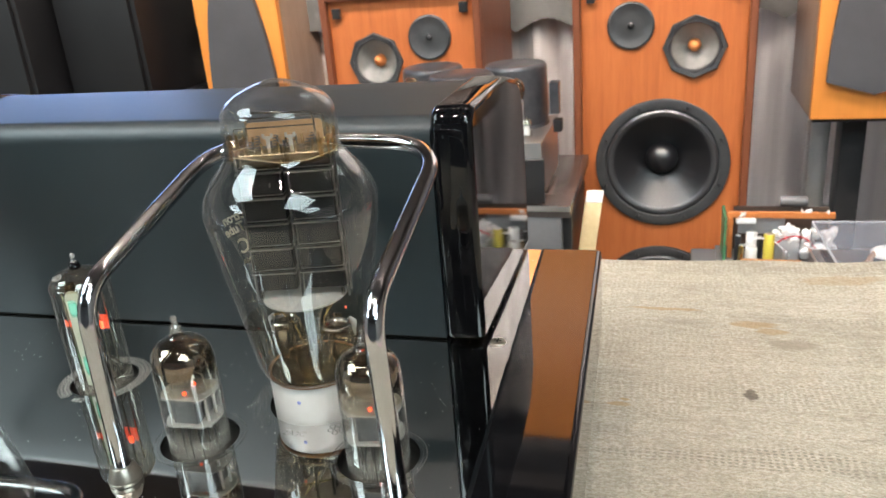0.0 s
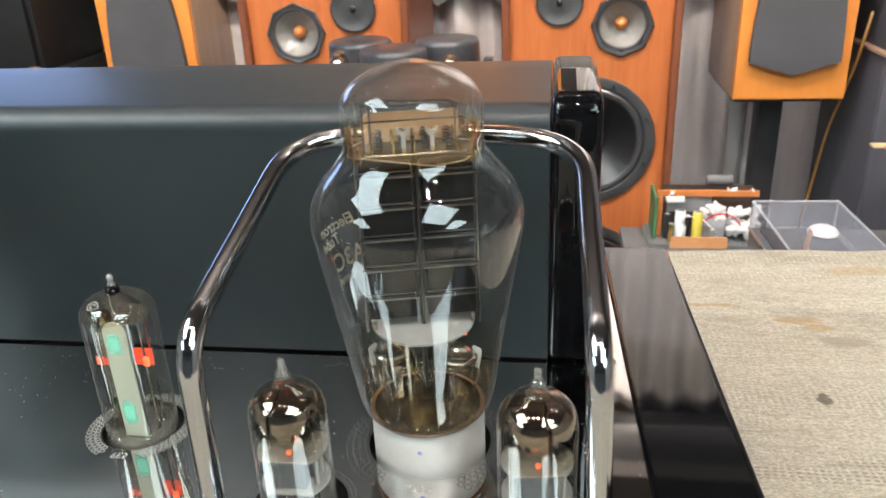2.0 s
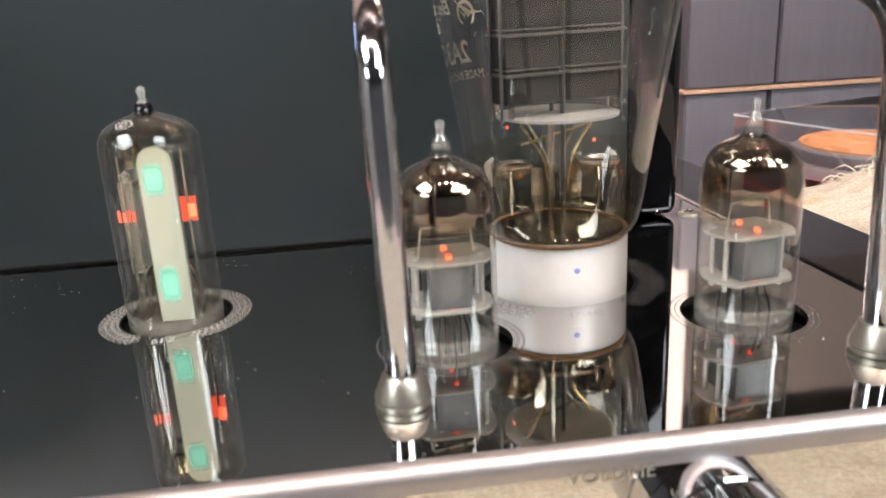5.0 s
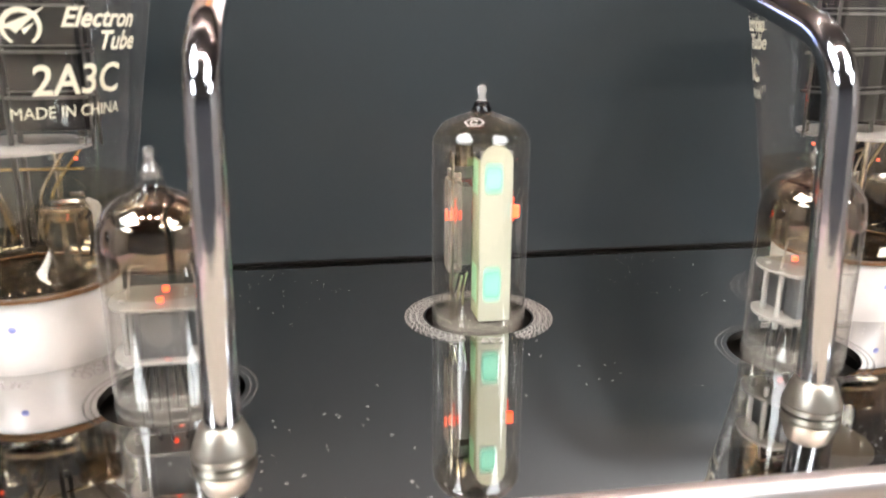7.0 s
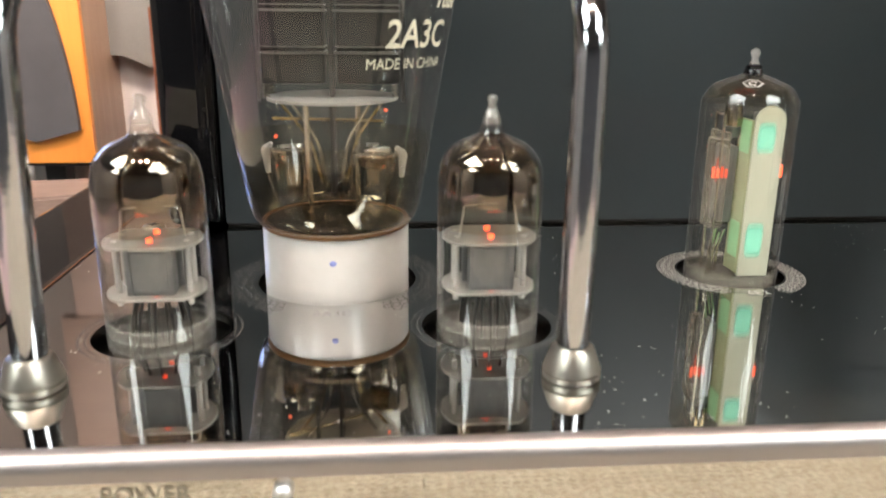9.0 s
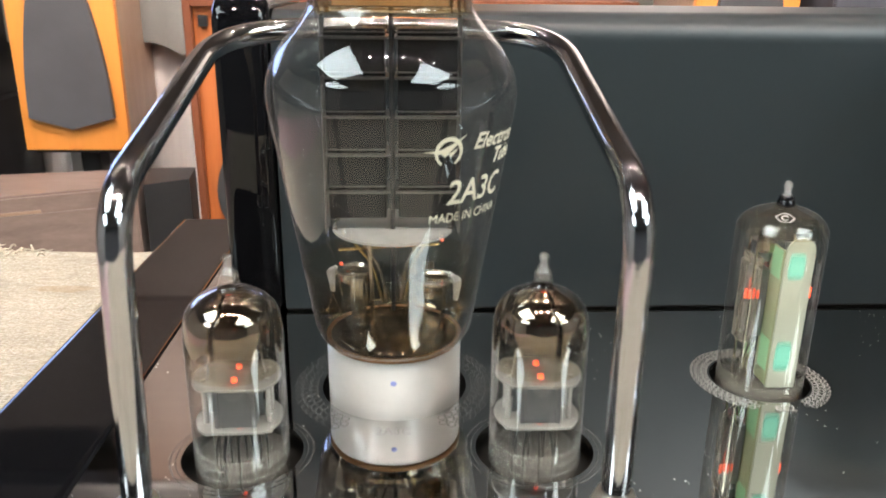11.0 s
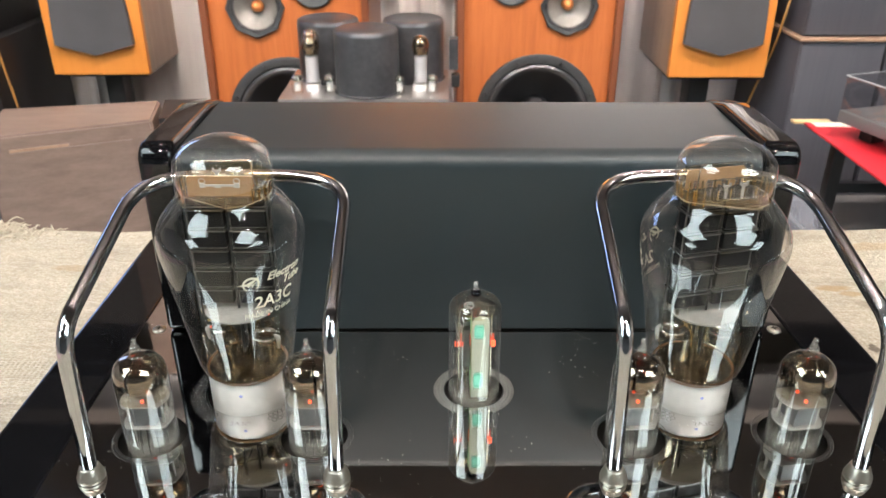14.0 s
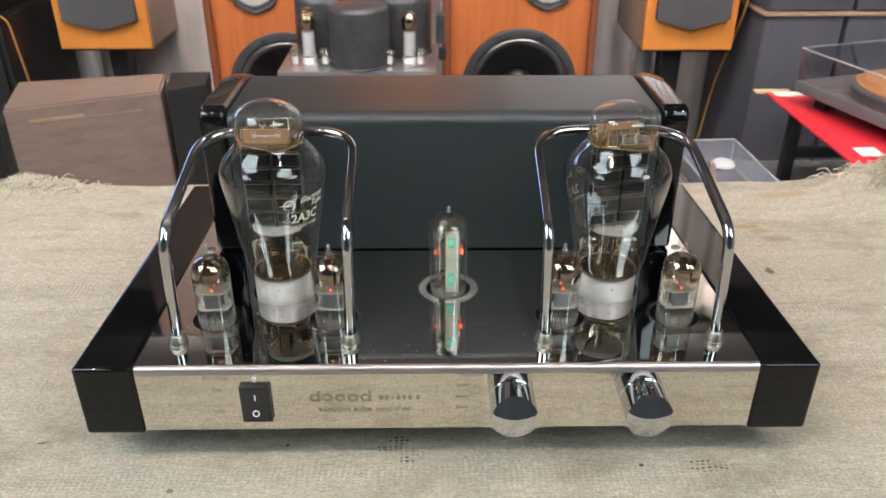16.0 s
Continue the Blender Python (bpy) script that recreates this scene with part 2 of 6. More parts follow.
    for spec in ((0.271, 0.218, 0.0035, 0.0065, (0.12, 0.1, 0.08), 0.85), (-0.029, 0.0185, 0.0075, 0.0035, ink, 0.95, True), (-0.034, 0.012, 0.010, 0.004, ink, 0.7, True), (-0.02, 0.008, 0.012, 0.003, grey, 0.8, True),
                 (0.1475, -0.0015, 0.008, 0.002, ink, 0.8, True), (0.16, -0.004, 0.012, 0.002, grey, 0.8, True), (0.112, -0.003, 0.0016, 0.0012, ink, 0.8), (-0.095, 0.016, 0.0014, 0.0014, ink, 0.95), (-0.155, -0.02, 0.0022, 0.0018, (0.14, 0.11, 0.08), 0.8),
                 (-0.2415, 0.019, 0.004, 0.0008, (0.1, 0.08, 0.06), 0.8), (0.228, 0.314, 0.026, 0.0022, rust, 0.6), (0.279, 0.297, 0.016, 0.005, rust, 0.55), (0.289, 0.289, 0.010, 0.004, rust, 0.5), (0.298, 0.274, 0.014, 0.007, (0.3, 0.26, 0.2), 0.6), (-0.024, 0.002, 0.006, 0.003, ink, 0.9, True), (0.152, -0.006, 0.014, 0.0025, ink, 0.6, True),
                 (0.206, 0.200, 0.007, 0.002, rust, 0.6), (0.208, 0.205, 0.003, 0.0015, rust, 0.6), (0.339, 0.365, 0.03, 0.008, rust, 0.35), (0.29, 0.169, 0.03, 0.005, grey, 0.7, True), (0.25, 0.160, 0.08, 0.005, grey, 0.55, True), (0.33, 0.305, 0.06, 0.004, grey, 0.6, True),
                 (-0.29, 0.16, 0.03, 0.005, grey, 0.6, True), (-0.3, 0.33, 0.02, 0.006, rust, 0.3), (-0.3, 0.2, 0.12, 0.005, grey, 0.5, True), (0.32, 0.09, 0.1, 0.006, grey, 0.5, True), (-0.1, -0.03, 0.1, 0.004, grey, 0.4, True)):
        c = blot(*spec)
    l.new(c, p.inputs["Base Color"])
    p.inputs["Roughness"].default_value = 0.95
    p.inputs["Specular IOR Level"].default_value = 0.1
    bump(n, l, p, maths(n, l, "ADD", maths(n, l, "ADD", maths(n, l, "MULTIPLY", weave, 0.3), slub), maths(n, l, "ADD", fluff, fine)), 0.9, 0.0008)
    return m


M_CHROME = solid("chrome", (0.5, 0.5, 0.515), (0.58, 0.58, 0.59), 0.1, 1.0, 20, 700, 0.00003, 0.06)
M_PLATE = mirror_plate("polished_steel", (0.57, 0.56, 0.55), 0.03, 0.55)
M_FRONT = mirror_plate("polished_front", (0.69, 0.65, 0.59), 0.03, 0.0)
M_KNOB = solid("dark_chrome", (0.56, 0.565, 0.585), (0.64, 0.645, 0.665), 0.05, 1.0, 20, 900, 0.0, 0.04)
M_BRUSHED = solid("brushed_nickel", (0.36, 0.335, 0.285), (0.47, 0.44, 0.38), 0.36, 1.0, 30, 500, 0.00005)
M_PIANO = solid("black_lacquer", (0.003, 0.003, 0.0035), (0.005, 0.005, 0.006), 0.04, 0.0, 10, 200, 0.0, 0.03, 0.0, 0.36)
M_COVER = solid("powder_coat", (0.0105, 0.0172, 0.0200), (0.0145, 0.0226, 0.0260), 0.42, 0.0, 6, 900, 0.00003, 0.08, 0.0, 0.55)
M_BLACKPL = solid("black_plastic", (0.012, 0.012, 0.013), (0.022, 0.022, 0.024), 0.35, 0.0, 20, 400, 0.00005)
M_DARK = solid("dark_interior", (0.006, 0.006, 0.005), (0.014, 0.013, 0.01), 0.7)
M_RUBBER = solid("rubber", (0.012, 0.012, 0.012), (0.02, 0.02, 0.02), 0.75)
M_GLASS = thin_glass("bulb_glass", (0.965, 0.955, 0.94), 1.58, rim=0.3)
M_GLASS_S = thin_glass("small_bulb_glass", (0.97, 0.955, 0.925), 1.6, rim=0.35)
M_ACRYL = thin_glass("acrylic", (0.9, 0.9, 0.92), 1.8, 0.04)
M_CERAMIC = solid("white_ceramic", (0.55, 0.55, 0.525), (0.63, 0.625, 0.6), 0.3, 0.0, 40, 300, 0.0, 0.1, 0.3)
M_GLUE = solid("brown_cement", (0.14, 0.06, 0.02), (0.27, 0.14, 0.055), 0.5)
M_ANODE = solid("carbonised_anode", (0.004, 0.004, 0.0045), (0.009, 0.009, 0.01), 0.5, 0.0, 60, 200, 0.0, 0.0, 0.0, 0.3)
M_ANODE_L = solid("grey_anode", (0.17, 0.18, 0.19), (0.26, 0.27, 0.28), 0.38, 0.6, 60, 600)
M_WIRE = solid("nickel_wire", (0.55, 0.52, 0.46), (0.7, 0.66, 0.58), 0.22, 1.0, 60, 600)
M_BRASSW = solid("brass_wire", (0.55, 0.42, 0.2), (0.66, 0.52, 0.28), 0.25, 1.0, 60, 600)


def mica(name, col, alpha):
    m, n, l, p = nodes_of(name)
    v = coords(n, l)
    l.new(ramp(n, l, noise_tex(n, l, v, 160.0, 4), [(0.3, tuple(c * 0.8 for c in col)), (0.7, col)]), p.inputs["Base Color"])
    p.inputs["Roughness"].default_value = 0.3
    p.inputs["Alpha"].default_value = alpha
    return m


M_INK_G = mica("grey_screen_print", (0.2, 0.2, 0.19), 0.3)
M_INK_F = mica("faded_print", (0.3, 0.3, 0.28), 0.22)
# lid acrylic: a bluish reflection put into the colour as translucent grey
M_LID_SHEEN = mica("acrylic_painted_sheen", (0.34, 0.37, 0.45), 0.3)
# pale colour for the light caught along acrylic edges
M_EDGE_GLINT = mica("acrylic_edge_glint", (0.7, 0.72, 0.76), 0.4)
M_MICA = mica("mica_white", (0.7, 0.69, 0.66), 0.6)
M_MICA_T = mica("mica_thin", (0.66, 0.65, 0.62), 0.42)
M_MICA_C = mica("mica_clear", (0.6, 0.6, 0.57), 0.07)
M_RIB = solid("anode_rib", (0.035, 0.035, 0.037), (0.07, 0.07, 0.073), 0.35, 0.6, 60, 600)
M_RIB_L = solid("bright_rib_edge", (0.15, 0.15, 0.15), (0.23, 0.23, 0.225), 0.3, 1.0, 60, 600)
M_MICA_Y = mica("mica_amber", (0.4, 0.28, 0.15), 0.1)
# tan mica, with the orange speaker's reflection mixed into the colour
M_MICA_YD = mica("mica_tan_orange_sheen", (0.55, 0.34, 0.18), 0.6)
M_GOLD = solid("gold_film", (0.5, 0.33, 0.12), (0.68, 0.48, 0.2), 0.2, 1.0, 60, 600)
# translucent white standing for highlights on the clear glass tips
M_TIP_GLINT = mica("glass_tip_glint", (0.8, 0.8, 0.78), 0.2)
M_BASEGL = mica("pale_base_glass", (0.6, 0.57, 0.51), 0.2)
M_RIMGL = mica("glass_rim", (0.66, 0.72, 0.6), 0.08)
# pale milky colour for the glints on clear glass ridges
M_RIDGE_GLINT = mica("ridge_glint", (0.8, 0.82, 0.78), 0.2)
M_RIMGL_S = mica("clear_glass_rim", (0.66, 0.7, 0.64), 0.03)
M_AMBER = thin_glass("amber_glass", (0.94, 0.81, 0.57), 1.3)
M_SATIN = solid("satin_edge", (0.39, 0.355, 0.345), (0.43, 0.395, 0.385), 0.42, 1.0, 12, 40, 0.0, 0.03)
M_PRINT = solid("printed_ink", (0.62, 0.6, 0.46), (0.72, 0.7, 0.56), 0.6, 0.0, 100, 900)
M_INK_L = solid("pale_screen_print", (0.26, 0.255, 0.235), (0.34, 0.333, 0.31), 0.5, 0.0, 100, 900)
M_SMOKE = solid("smoked_metal_film", (0.26, 0.2, 0.13), (0.62, 0.52, 0.39), 0.2, 1.0, 90, 260, 0.0012)
M_INK_D = solid("etched_print", (0.3, 0.27, 0.22), (0.37, 0.335, 0.275), 0.4, 0.7, 100, 900)
M_INK_W = solid("white_print", (0.7, 0.7, 0.7), (0.78, 0.78, 0.78), 0.5, 0.0, 100, 900)
M_BLUE = solid("blue_mark", (0.2, 0.25, 0.6), (0.3, 0.35, 0.7), 0.5, 0.0, 100, 900)
M_HEAT = glow("hot_cathode", (1.0, 0.07, 0.02), 3.0, (0.6, 0.2, 0.1))
M_HEAT_D = glow("warm_cathode", (1.0, 0.06, 0.015), 1.0, (0.4, 0.2, 0.12))
M_STRIP = glow("phosphor_strip", (0.78, 0.88, 0.7), 0.06, (0.46, 0.5, 0.41))
M_CYAN, n, l, p = nodes_of("phosphor_lit")
sx = n.new("ShaderNodeSeparateXYZ")
l.new(n.new("ShaderNodeTexCoord").outputs["Generated"], sx.inputs[0])
fx, fz = (maths(n, l, "POWER", maths(n, l, "ABSOLUTE", maths(n, l, "MULTIPLY", maths(n, l, "SUBTRACT", sx.outputs[q], 0.5), 2.0)), e) for q, e in ((0, 6.0), (2, 3.0)))
l.new(ramp(n, l, maths(n, l, "ADD", fx, fz), [(0.0, (0.62, 0.62, 0.62)), (0.9, (0, 0, 0))]), p.inputs["Alpha"])
p.inputs["Base Color"].default_value = (0.25, 0.5, 0.4, 1)
p.inputs["Emission Color"].default_value = (0.16, 0.92, 0.68, 1)
p.inputs["Emission Strength"].default_value = 0.42
M_CANVAS = canvas()
M_FRINGE = solid("cotton_fringe", (0.46, 0.4, 0.3), (0.6, 0.55, 0.44), 0.95, 0.0, 30, 300, 0.0002)
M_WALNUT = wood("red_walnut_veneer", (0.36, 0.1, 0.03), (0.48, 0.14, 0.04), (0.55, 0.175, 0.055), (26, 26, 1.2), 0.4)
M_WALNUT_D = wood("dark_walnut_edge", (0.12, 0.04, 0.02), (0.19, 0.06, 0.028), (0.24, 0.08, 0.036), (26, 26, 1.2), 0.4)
M_CHERRY = wood("orange_cherry_veneer", (0.66, 0.235, 0.045), (0.72, 0.26, 0.05), (0.75, 0.285, 0.06), (22, 22, 1.0), 0.4)
M_CHERRY_S = wood("brown_cabinet_side", (0.27, 0.17, 0.12), (0.36, 0.24, 0.17), (0.42, 0.29, 0.21), (22, 22, 1.0), 0.3)
M_GREYWOOD = wood("grey_oak", (0.15, 0.105, 0.088), (0.215, 0.155, 0.13), (0.27, 0.2, 0.17), (3, 10, 20), 0.35)
M_GRILLE = solid("charcoal_grille_cloth", (0.05, 0.05, 0.055), (0.075, 0.075, 0.082), 0.85, 0.0, 8, 700, 0.0003)
M_CHARCOAL = wood("charcoal_veneer", (0.06, 0.061, 0.076), (0.071, 0.072, 0.088), (0.081, 0.083, 0.099), (30, 30, 1.0), 0.5)
M_BLACKSP = solid("deep_black_cabinet", (0.004, 0.004, 0.005), (0.007, 0.007, 0.008), 0.5, 0.0, 10, 300)
M_CONE = solid("paper_cone", (0.008, 0.008, 0.0095), (0.013, 0.013, 0.0155), 0.33, 0.0, 10, 300, 0.0003, 0.08, 0.0, 0.8)
M_CONE_L = solid("pale_paper_cone", (0.16, 0.155, 0.145), (0.26, 0.25, 0.235), 0.35, 0.0, 30, 300)
M_RING = solid("cast_driver_frame", (0.045, 0.047, 0.05), (0.075, 0.077, 0.08), 0.45, 0.3, 20, 300)
M_ORANGE = solid("orange_dust_cap", (0.6, 0.2, 0.06), (0.75, 0.28, 0.09), 0.4, 0.3, 40, 300)
M_SURR = solid("gloss_rubber", (0.03, 0.03, 0.033), (0.045, 0.045, 0.05), 0.3, 0.0, 20, 200, 0.0, 0.08, 0.0, 0.9)
M_LAV = solid("pale_grey_electrode", (0.5, 0.5, 0.55), (0.62, 0.62, 0.68), 0.45, 0.0, 40, 300)
M_BALL = solid("brown_mirror_getter", (0.4, 0.3, 0.2), (0.55, 0.42, 0.3), 0.12, 1.0, 40, 300)
M_ALU = solid("aluminium", (0.66, 0.65, 0.65), (0.78, 0.77, 0.76), 0.34, 1.0, 8, 300)
M_CAN = solid("grey_can_paint", (0.05, 0.052, 0.06), (0.11, 0.112, 0.122), 0.3, 0.5, 14, 90)
M_CURTAIN, n, l, p = nodes_of("pale_curtain")
l.new(ramp(n, l, noise_tex(n, l, coords(n, l, (40, 40, 2)), 1.0, 5), [(0.3, (0.68, 0.65, 0.64)), (0.7, (0.8, 0.77, 0.75))]), p.inputs["Base Color"])
p.inputs["Roughness"].default_value = 0.9
p.inputs["Alpha"].default_value = 0.87
M_VALANCE = solid("grey_valance", (0.14, 0.14, 0.13), (0.2, 0.195, 0.185), 0.85, 0.0, 3, 400, 0.0004)
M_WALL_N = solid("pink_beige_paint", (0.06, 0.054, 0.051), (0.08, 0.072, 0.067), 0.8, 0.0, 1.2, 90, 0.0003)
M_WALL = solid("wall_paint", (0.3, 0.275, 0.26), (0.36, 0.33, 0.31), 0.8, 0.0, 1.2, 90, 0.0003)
M_CEIL = solid("dark_ceiling", (0.045, 0.042, 0.04), (0.065, 0.06, 0.058), 0.85, 0.0, 1.2, 90)
M_DBROWN = wood("dark_brown_panel", (0.05, 0.032, 0.025), (0.07, 0.045, 0.034), (0.085, 0.056, 0.042), (1.2, 26, 26), 0.5)
M_WALL_S = solid("dark_wall_paint", (0.07, 0.072, 0.08), (0.1, 0.103, 0.112), 0.8, 0.0, 1.2, 90, 0.0003)
M_FLOOR = solid("beige_carpet", (0.3, 0.26, 0.22), (0.4, 0.35, 0.3), 0.9, 0.0, 3, 350, 0.001)
M_TABLE = solid("pink_laminate", (0.4, 0.25, 0.25), (0.46, 0.3, 0.3), 0.5, 0.0, 6, 200)
M_RED = solid("red_card", (0.55, 0.02, 0.035), (0.68, 0.035, 0.05), 0.4, 0.0, 8, 200, 0.0, 0.1)
M_PAPER = solid("paper_label", (0.72, 0.7, 0.64), (0.82, 0.8, 0.75), 0.7)
M_CORK = wood("platter_mat", (0.45, 0.2, 0.08), (0.55, 0.26, 0.11), (0.6, 0.3, 0.14), (4, 4, 4), 0.6)
M_GREYPL = solid("grey_plinth", (0.12, 0.12, 0.125), (0.17, 0.17, 0.175), 0.4, 0.0, 8, 300)
M_GREYBOX = solid("pale_grey_paint", (0.3, 0.3, 0.31), (0.38, 0.38, 0.39), 0.4, 0.0, 20, 200)
M_WRAP = solid("glossy_white_wrap", (0.62, 0.6, 0.6), (0.82, 0.8, 0.8), 0.15, 0.0, 60, 400, 0.001)
M_PCB = solid("green_board", (0.03, 0.13, 0.06), (0.06, 0.2, 0.09), 0.4, 0.0, 50, 400)
M_YELLOW = solid("yellow_capacitor", (0.6, 0.5, 0.06), (0.72, 0.6, 0.1), 0.4)
M_COPPER = solid("copper_trim", (0.6, 0.3, 0.15), (0.72, 0.4, 0.2), 0.3, 0.8)
M_CABLE = solid("amber_cable", (0.25, 0.12, 0.03), (0.35, 0.18, 0.05), 0.45)
M_PALEWOOD = wood("pale_wood_edge", (0.55, 0.42, 0.22), (0.64, 0.5, 0.28), (0.7, 0.57, 0.34), (20, 3, 20), 0.45)
M_PANEL = glow("light_diffuser", (0.78, 0.96, 1.0), PANEL_POWER, (0.8, 0.8, 0.8))
M_DAY = glow("daylight", (1.0, 0.95, 0.93), DAY_POWER, (0.8, 0.8, 0.8))
M_SKY = glow("blue_daylight", (0.3, 0.5, 1.0), SKY_POWER, (0.8, 0.8, 0.8))
M_SHEER, n, l, p = nodes_of("sheer_cloth")
p.inputs["Base Color"].default_value = (0.8, 0.76, 0.73, 1)
p.inputs["Roughness"].default_value = 0.9
l.new(maths(n, l, "ADD", maths(n, l, "MULTIPLY", noise_tex(n, l, coords(n, l, (60, 60, 3)), 1.0, 4), 0.1), 0.42), p.inputs["Alpha"])
# lens of the made-up fill lights for the background
M_WASH_ADDED = glow("added_wash_lens", (1.0, 0.88, 0.78), BACK_POWER, (0.8, 0.8, 0.8))
M_SPOT = glow("downlight_lens", (1.0, 0.89, 0.79), SPOT_POWER, (0.8, 0.8, 0.8))
M_WHITEPL = solid("white_enamel", (0.72, 0.72, 0.72), (0.8, 0.8, 0.8), 0.4)


# ---- mesh helpers ----
def part(name, bm, material, parent=None, label="", smooth=40, flat=0.0):
    me = bpy.data.meshes.new(name)
    bm.normal_update()
    bm.to_mesh(me)
    bm.free()
    me.materials.append(material)
    if smooth:
        me.polygons.foreach_set("use_smooth", [True] * len(me.polygons))
        me.set_sharp_from_angle(angle=radians(smooth))
        for f in me.polygons:
            if flat and f.area > flat:
                f.use_smooth = False
    ob = new(name, me)
    if parent is not None:
        ob.parent = parent
        if parent.type == "EMPTY":
            ob.matrix_parent_inverse = Matrix.Translation(-parent.location)
    if label:
        ob["label"] = label
    return ob


def thing(name, base, label, category, group=""):
    root = new(name)
    root.empty_display_size = 0.02
    root.location = base
    return tagged(root, label, category, group)


def box(bm, x0, x1, y0, y1, z0, z1, bev=0.0, seg=2):
    m = Matrix.Translation(((x0 + x1) / 2, (y0 + y1) / 2, (z0 + z1) / 2)) @ Matrix.Diagonal((x1 - x0, y1 - y0, z1 - z0, 1))
    r = bmesh.ops.create_cube(bm, size=1, matrix=m)
    if bev:
        es = list({e for v in r["verts"] for e in v.link_edges})
        bmesh.ops.bevel(bm, geom=es, offset=bev, segments=seg, profile=0.6, affect="EDGES")
    return bm


def boxed(*a, **k):
    return box(bmesh.new(), *a, **k)


def lathe(bm, prof, n=48, at=(0, 0, 0), axis="Z", close=False):
    """Turn a profile of (radius, height) about an axis through at."""
    rows = []
    for r, h in prof:
        ring = []
        for i in range(1 if r < 1e-7 else n):
            a = 2 * math.pi * i / n
            p = (r * math.cos(a), r * math.sin(a), h)
            if axis == "Y":
                p = (p[0], -p[2], p[1])
            elif axis == "X":
                p = (p[2], p[0], p[1])
            ring.append(bm.verts.new((p[0] + at[0], p[1] + at[1], p[2] + at[2])))
        rows.append(ring)
    for a, b in zip(rows, rows[1:]):
        for i in range(n):
            j = (i + 1) % n
            q = [a[i % len(a)], a[j % len(a)], b[j % len(b)], b[i % len(b)]]
            q = [v for k, v in enumerate(q) if v not in q[:k]]
            if len(q) > 2:
                bm.faces.new(q)
    return bm


def smooth_profile(pts, n=5):
    """Catmull-Rom through profile points."""
    out = []
    for i in range(len(pts) - 1):
        p0, p1, p2, p3 = (Vector(pts[min(max(k, 0), len(pts) - 1)]) for k in (i - 1, i, i + 1, i + 2))
        for s in range(n):
            t = s / n
            v = 0.5 * ((2 * p1) + (p2 - p0) * t + (2 * p0 - 5 * p1 + 4 * p2 - p3) * t * t + (3 * p1 - p0 - 3 * p2 + p3) * t ** 3)
            out.append((max(v.x, 0.0), v.y))
    return out + [pts[-1]]


def fillet(pts, radii, seg=10):
    pts = [Vector(p) for p in pts]
    out = [pts[0]]
    for i in range(1, len(pts) - 1):
        a, b, c = pts[i - 1], pts[i], pts[i + 1]
        d = min(radii[i - 1], (a - b).length * 0.48, (c - b).length * 0.48)
        s, e = b + (a - b).normalized() * d, b + (c - b).normalized() * d
        for k in range(seg + 1):
            t = k / seg
            out.append(s * (1 - t) ** 2 + b * 2 * t * (1 - t) + e * t * t)
    return out + [pts[-1]]


def sweep(bm, pts, r, n=12, taper=None):
    pts = [Vector(p) for p in pts]
    up = Vector((0.31, 0.87, 0.38))
    prev = None
    for i, p in enumerate(pts):
        d = (pts[min(i + 1, len(pts) - 1)] - pts[max(i - 1, 0)]).normalized()
        u = (up - d * up.dot(d)).normalized()
        up = u
        w = d.cross(u)
        rr = r * (taper[i] if taper else 1)
        ring = [bm.verts.new(p + (u * math.cos(2 * math.pi * k / n) + w * math.sin(2 * math.pi * k / n)) * rr) for k in range(n)]
        if prev:
            for k in range(n):
                bm.faces.new((prev[k], prev[(k + 1) % n], ring[(k + 1) % n], ring[k]))
        else:
            bm.faces.new(ring[::-1])
        prev = ring
    bm.faces.new(prev)
    return bm


def extrude_poly(bm, pts2, a, b, plane="XZ"):
    """A prism from a 2D outline between a and b along the third axis."""
    def put(u, v, w):
        return {"XZ": (u, w, v), "YZ": (w, u, v), "XY": (u, v, w)}[plane]
    lo, hi = ([bm.verts.new(put(u, v, w)) for u, v in pts2] for w in (a, b))
    bm.faces.new(lo), bm.faces.new(hi[::-1])
    for i in range(len(pts2)):
        j = (i + 1) % len(pts2)
        bm.faces.new((lo[i], hi[i], hi[j], lo[j]))
    bmesh.ops.recalc_face_normals(bm, faces=bm.faces)
    return bm


def arc2(cx, cy, r, a0, a1, n=8):
    return [(cx + r * math.cos(radians(a0 + (a1 - a0) * i / n)), cy + r * math.sin(radians(a0 + (a1 - a0) * i / n))) for i in range(n + 1)]


def lettering(text, size, shear=0.0, thick=0.0, bold=0.0):
    """Flat letters in the xy plane, centred, as a bmesh."""
    cu = bpy.data.curves.new("letters", "FONT")
    cu.body, cu.size, cu.shear, cu.align_x, cu.align_y = text, size, shear, "CENTER", "CENTER"
    cu.offset, cu.extrude, cu.resolution_u = bold, thick, 3
    ob = new("letters", cu)
    me = bpy.data.meshes.new_from_object(ob.evaluated_get(bpy.context.evaluated_depsgraph_get()))
    bm = bmesh.new()
    bm.from_mesh(me)
    bpy.data.objects.remove(ob)
    bpy.data.curves.remove(cu)
    bpy.data.meshes.remove(me)
    return bm


def moved(bm, f):
    for v in bm.verts:
        v.co = Vector(f(*v.co))
    return bm


def ring_flat(bm, cx, cy, z, r0, r1, n=40):
    a = [bm.verts.new((cx + r0 * math.cos(2 * math.pi * i / n), cy + r0 * math.sin(2 * math.pi * i / n), z)) for i in range(n)]
    b = [bm.verts.new((cx + r1 * math.cos(2 * math.pi * i / n), cy + r1 * math.sin(2 * math.pi * i / n), z)) for i in range(n)]
    for i in range(n):
        j = (i + 1) % n
        bm.faces.new((a[i], b[i], b[j], a[j]))
    return bm


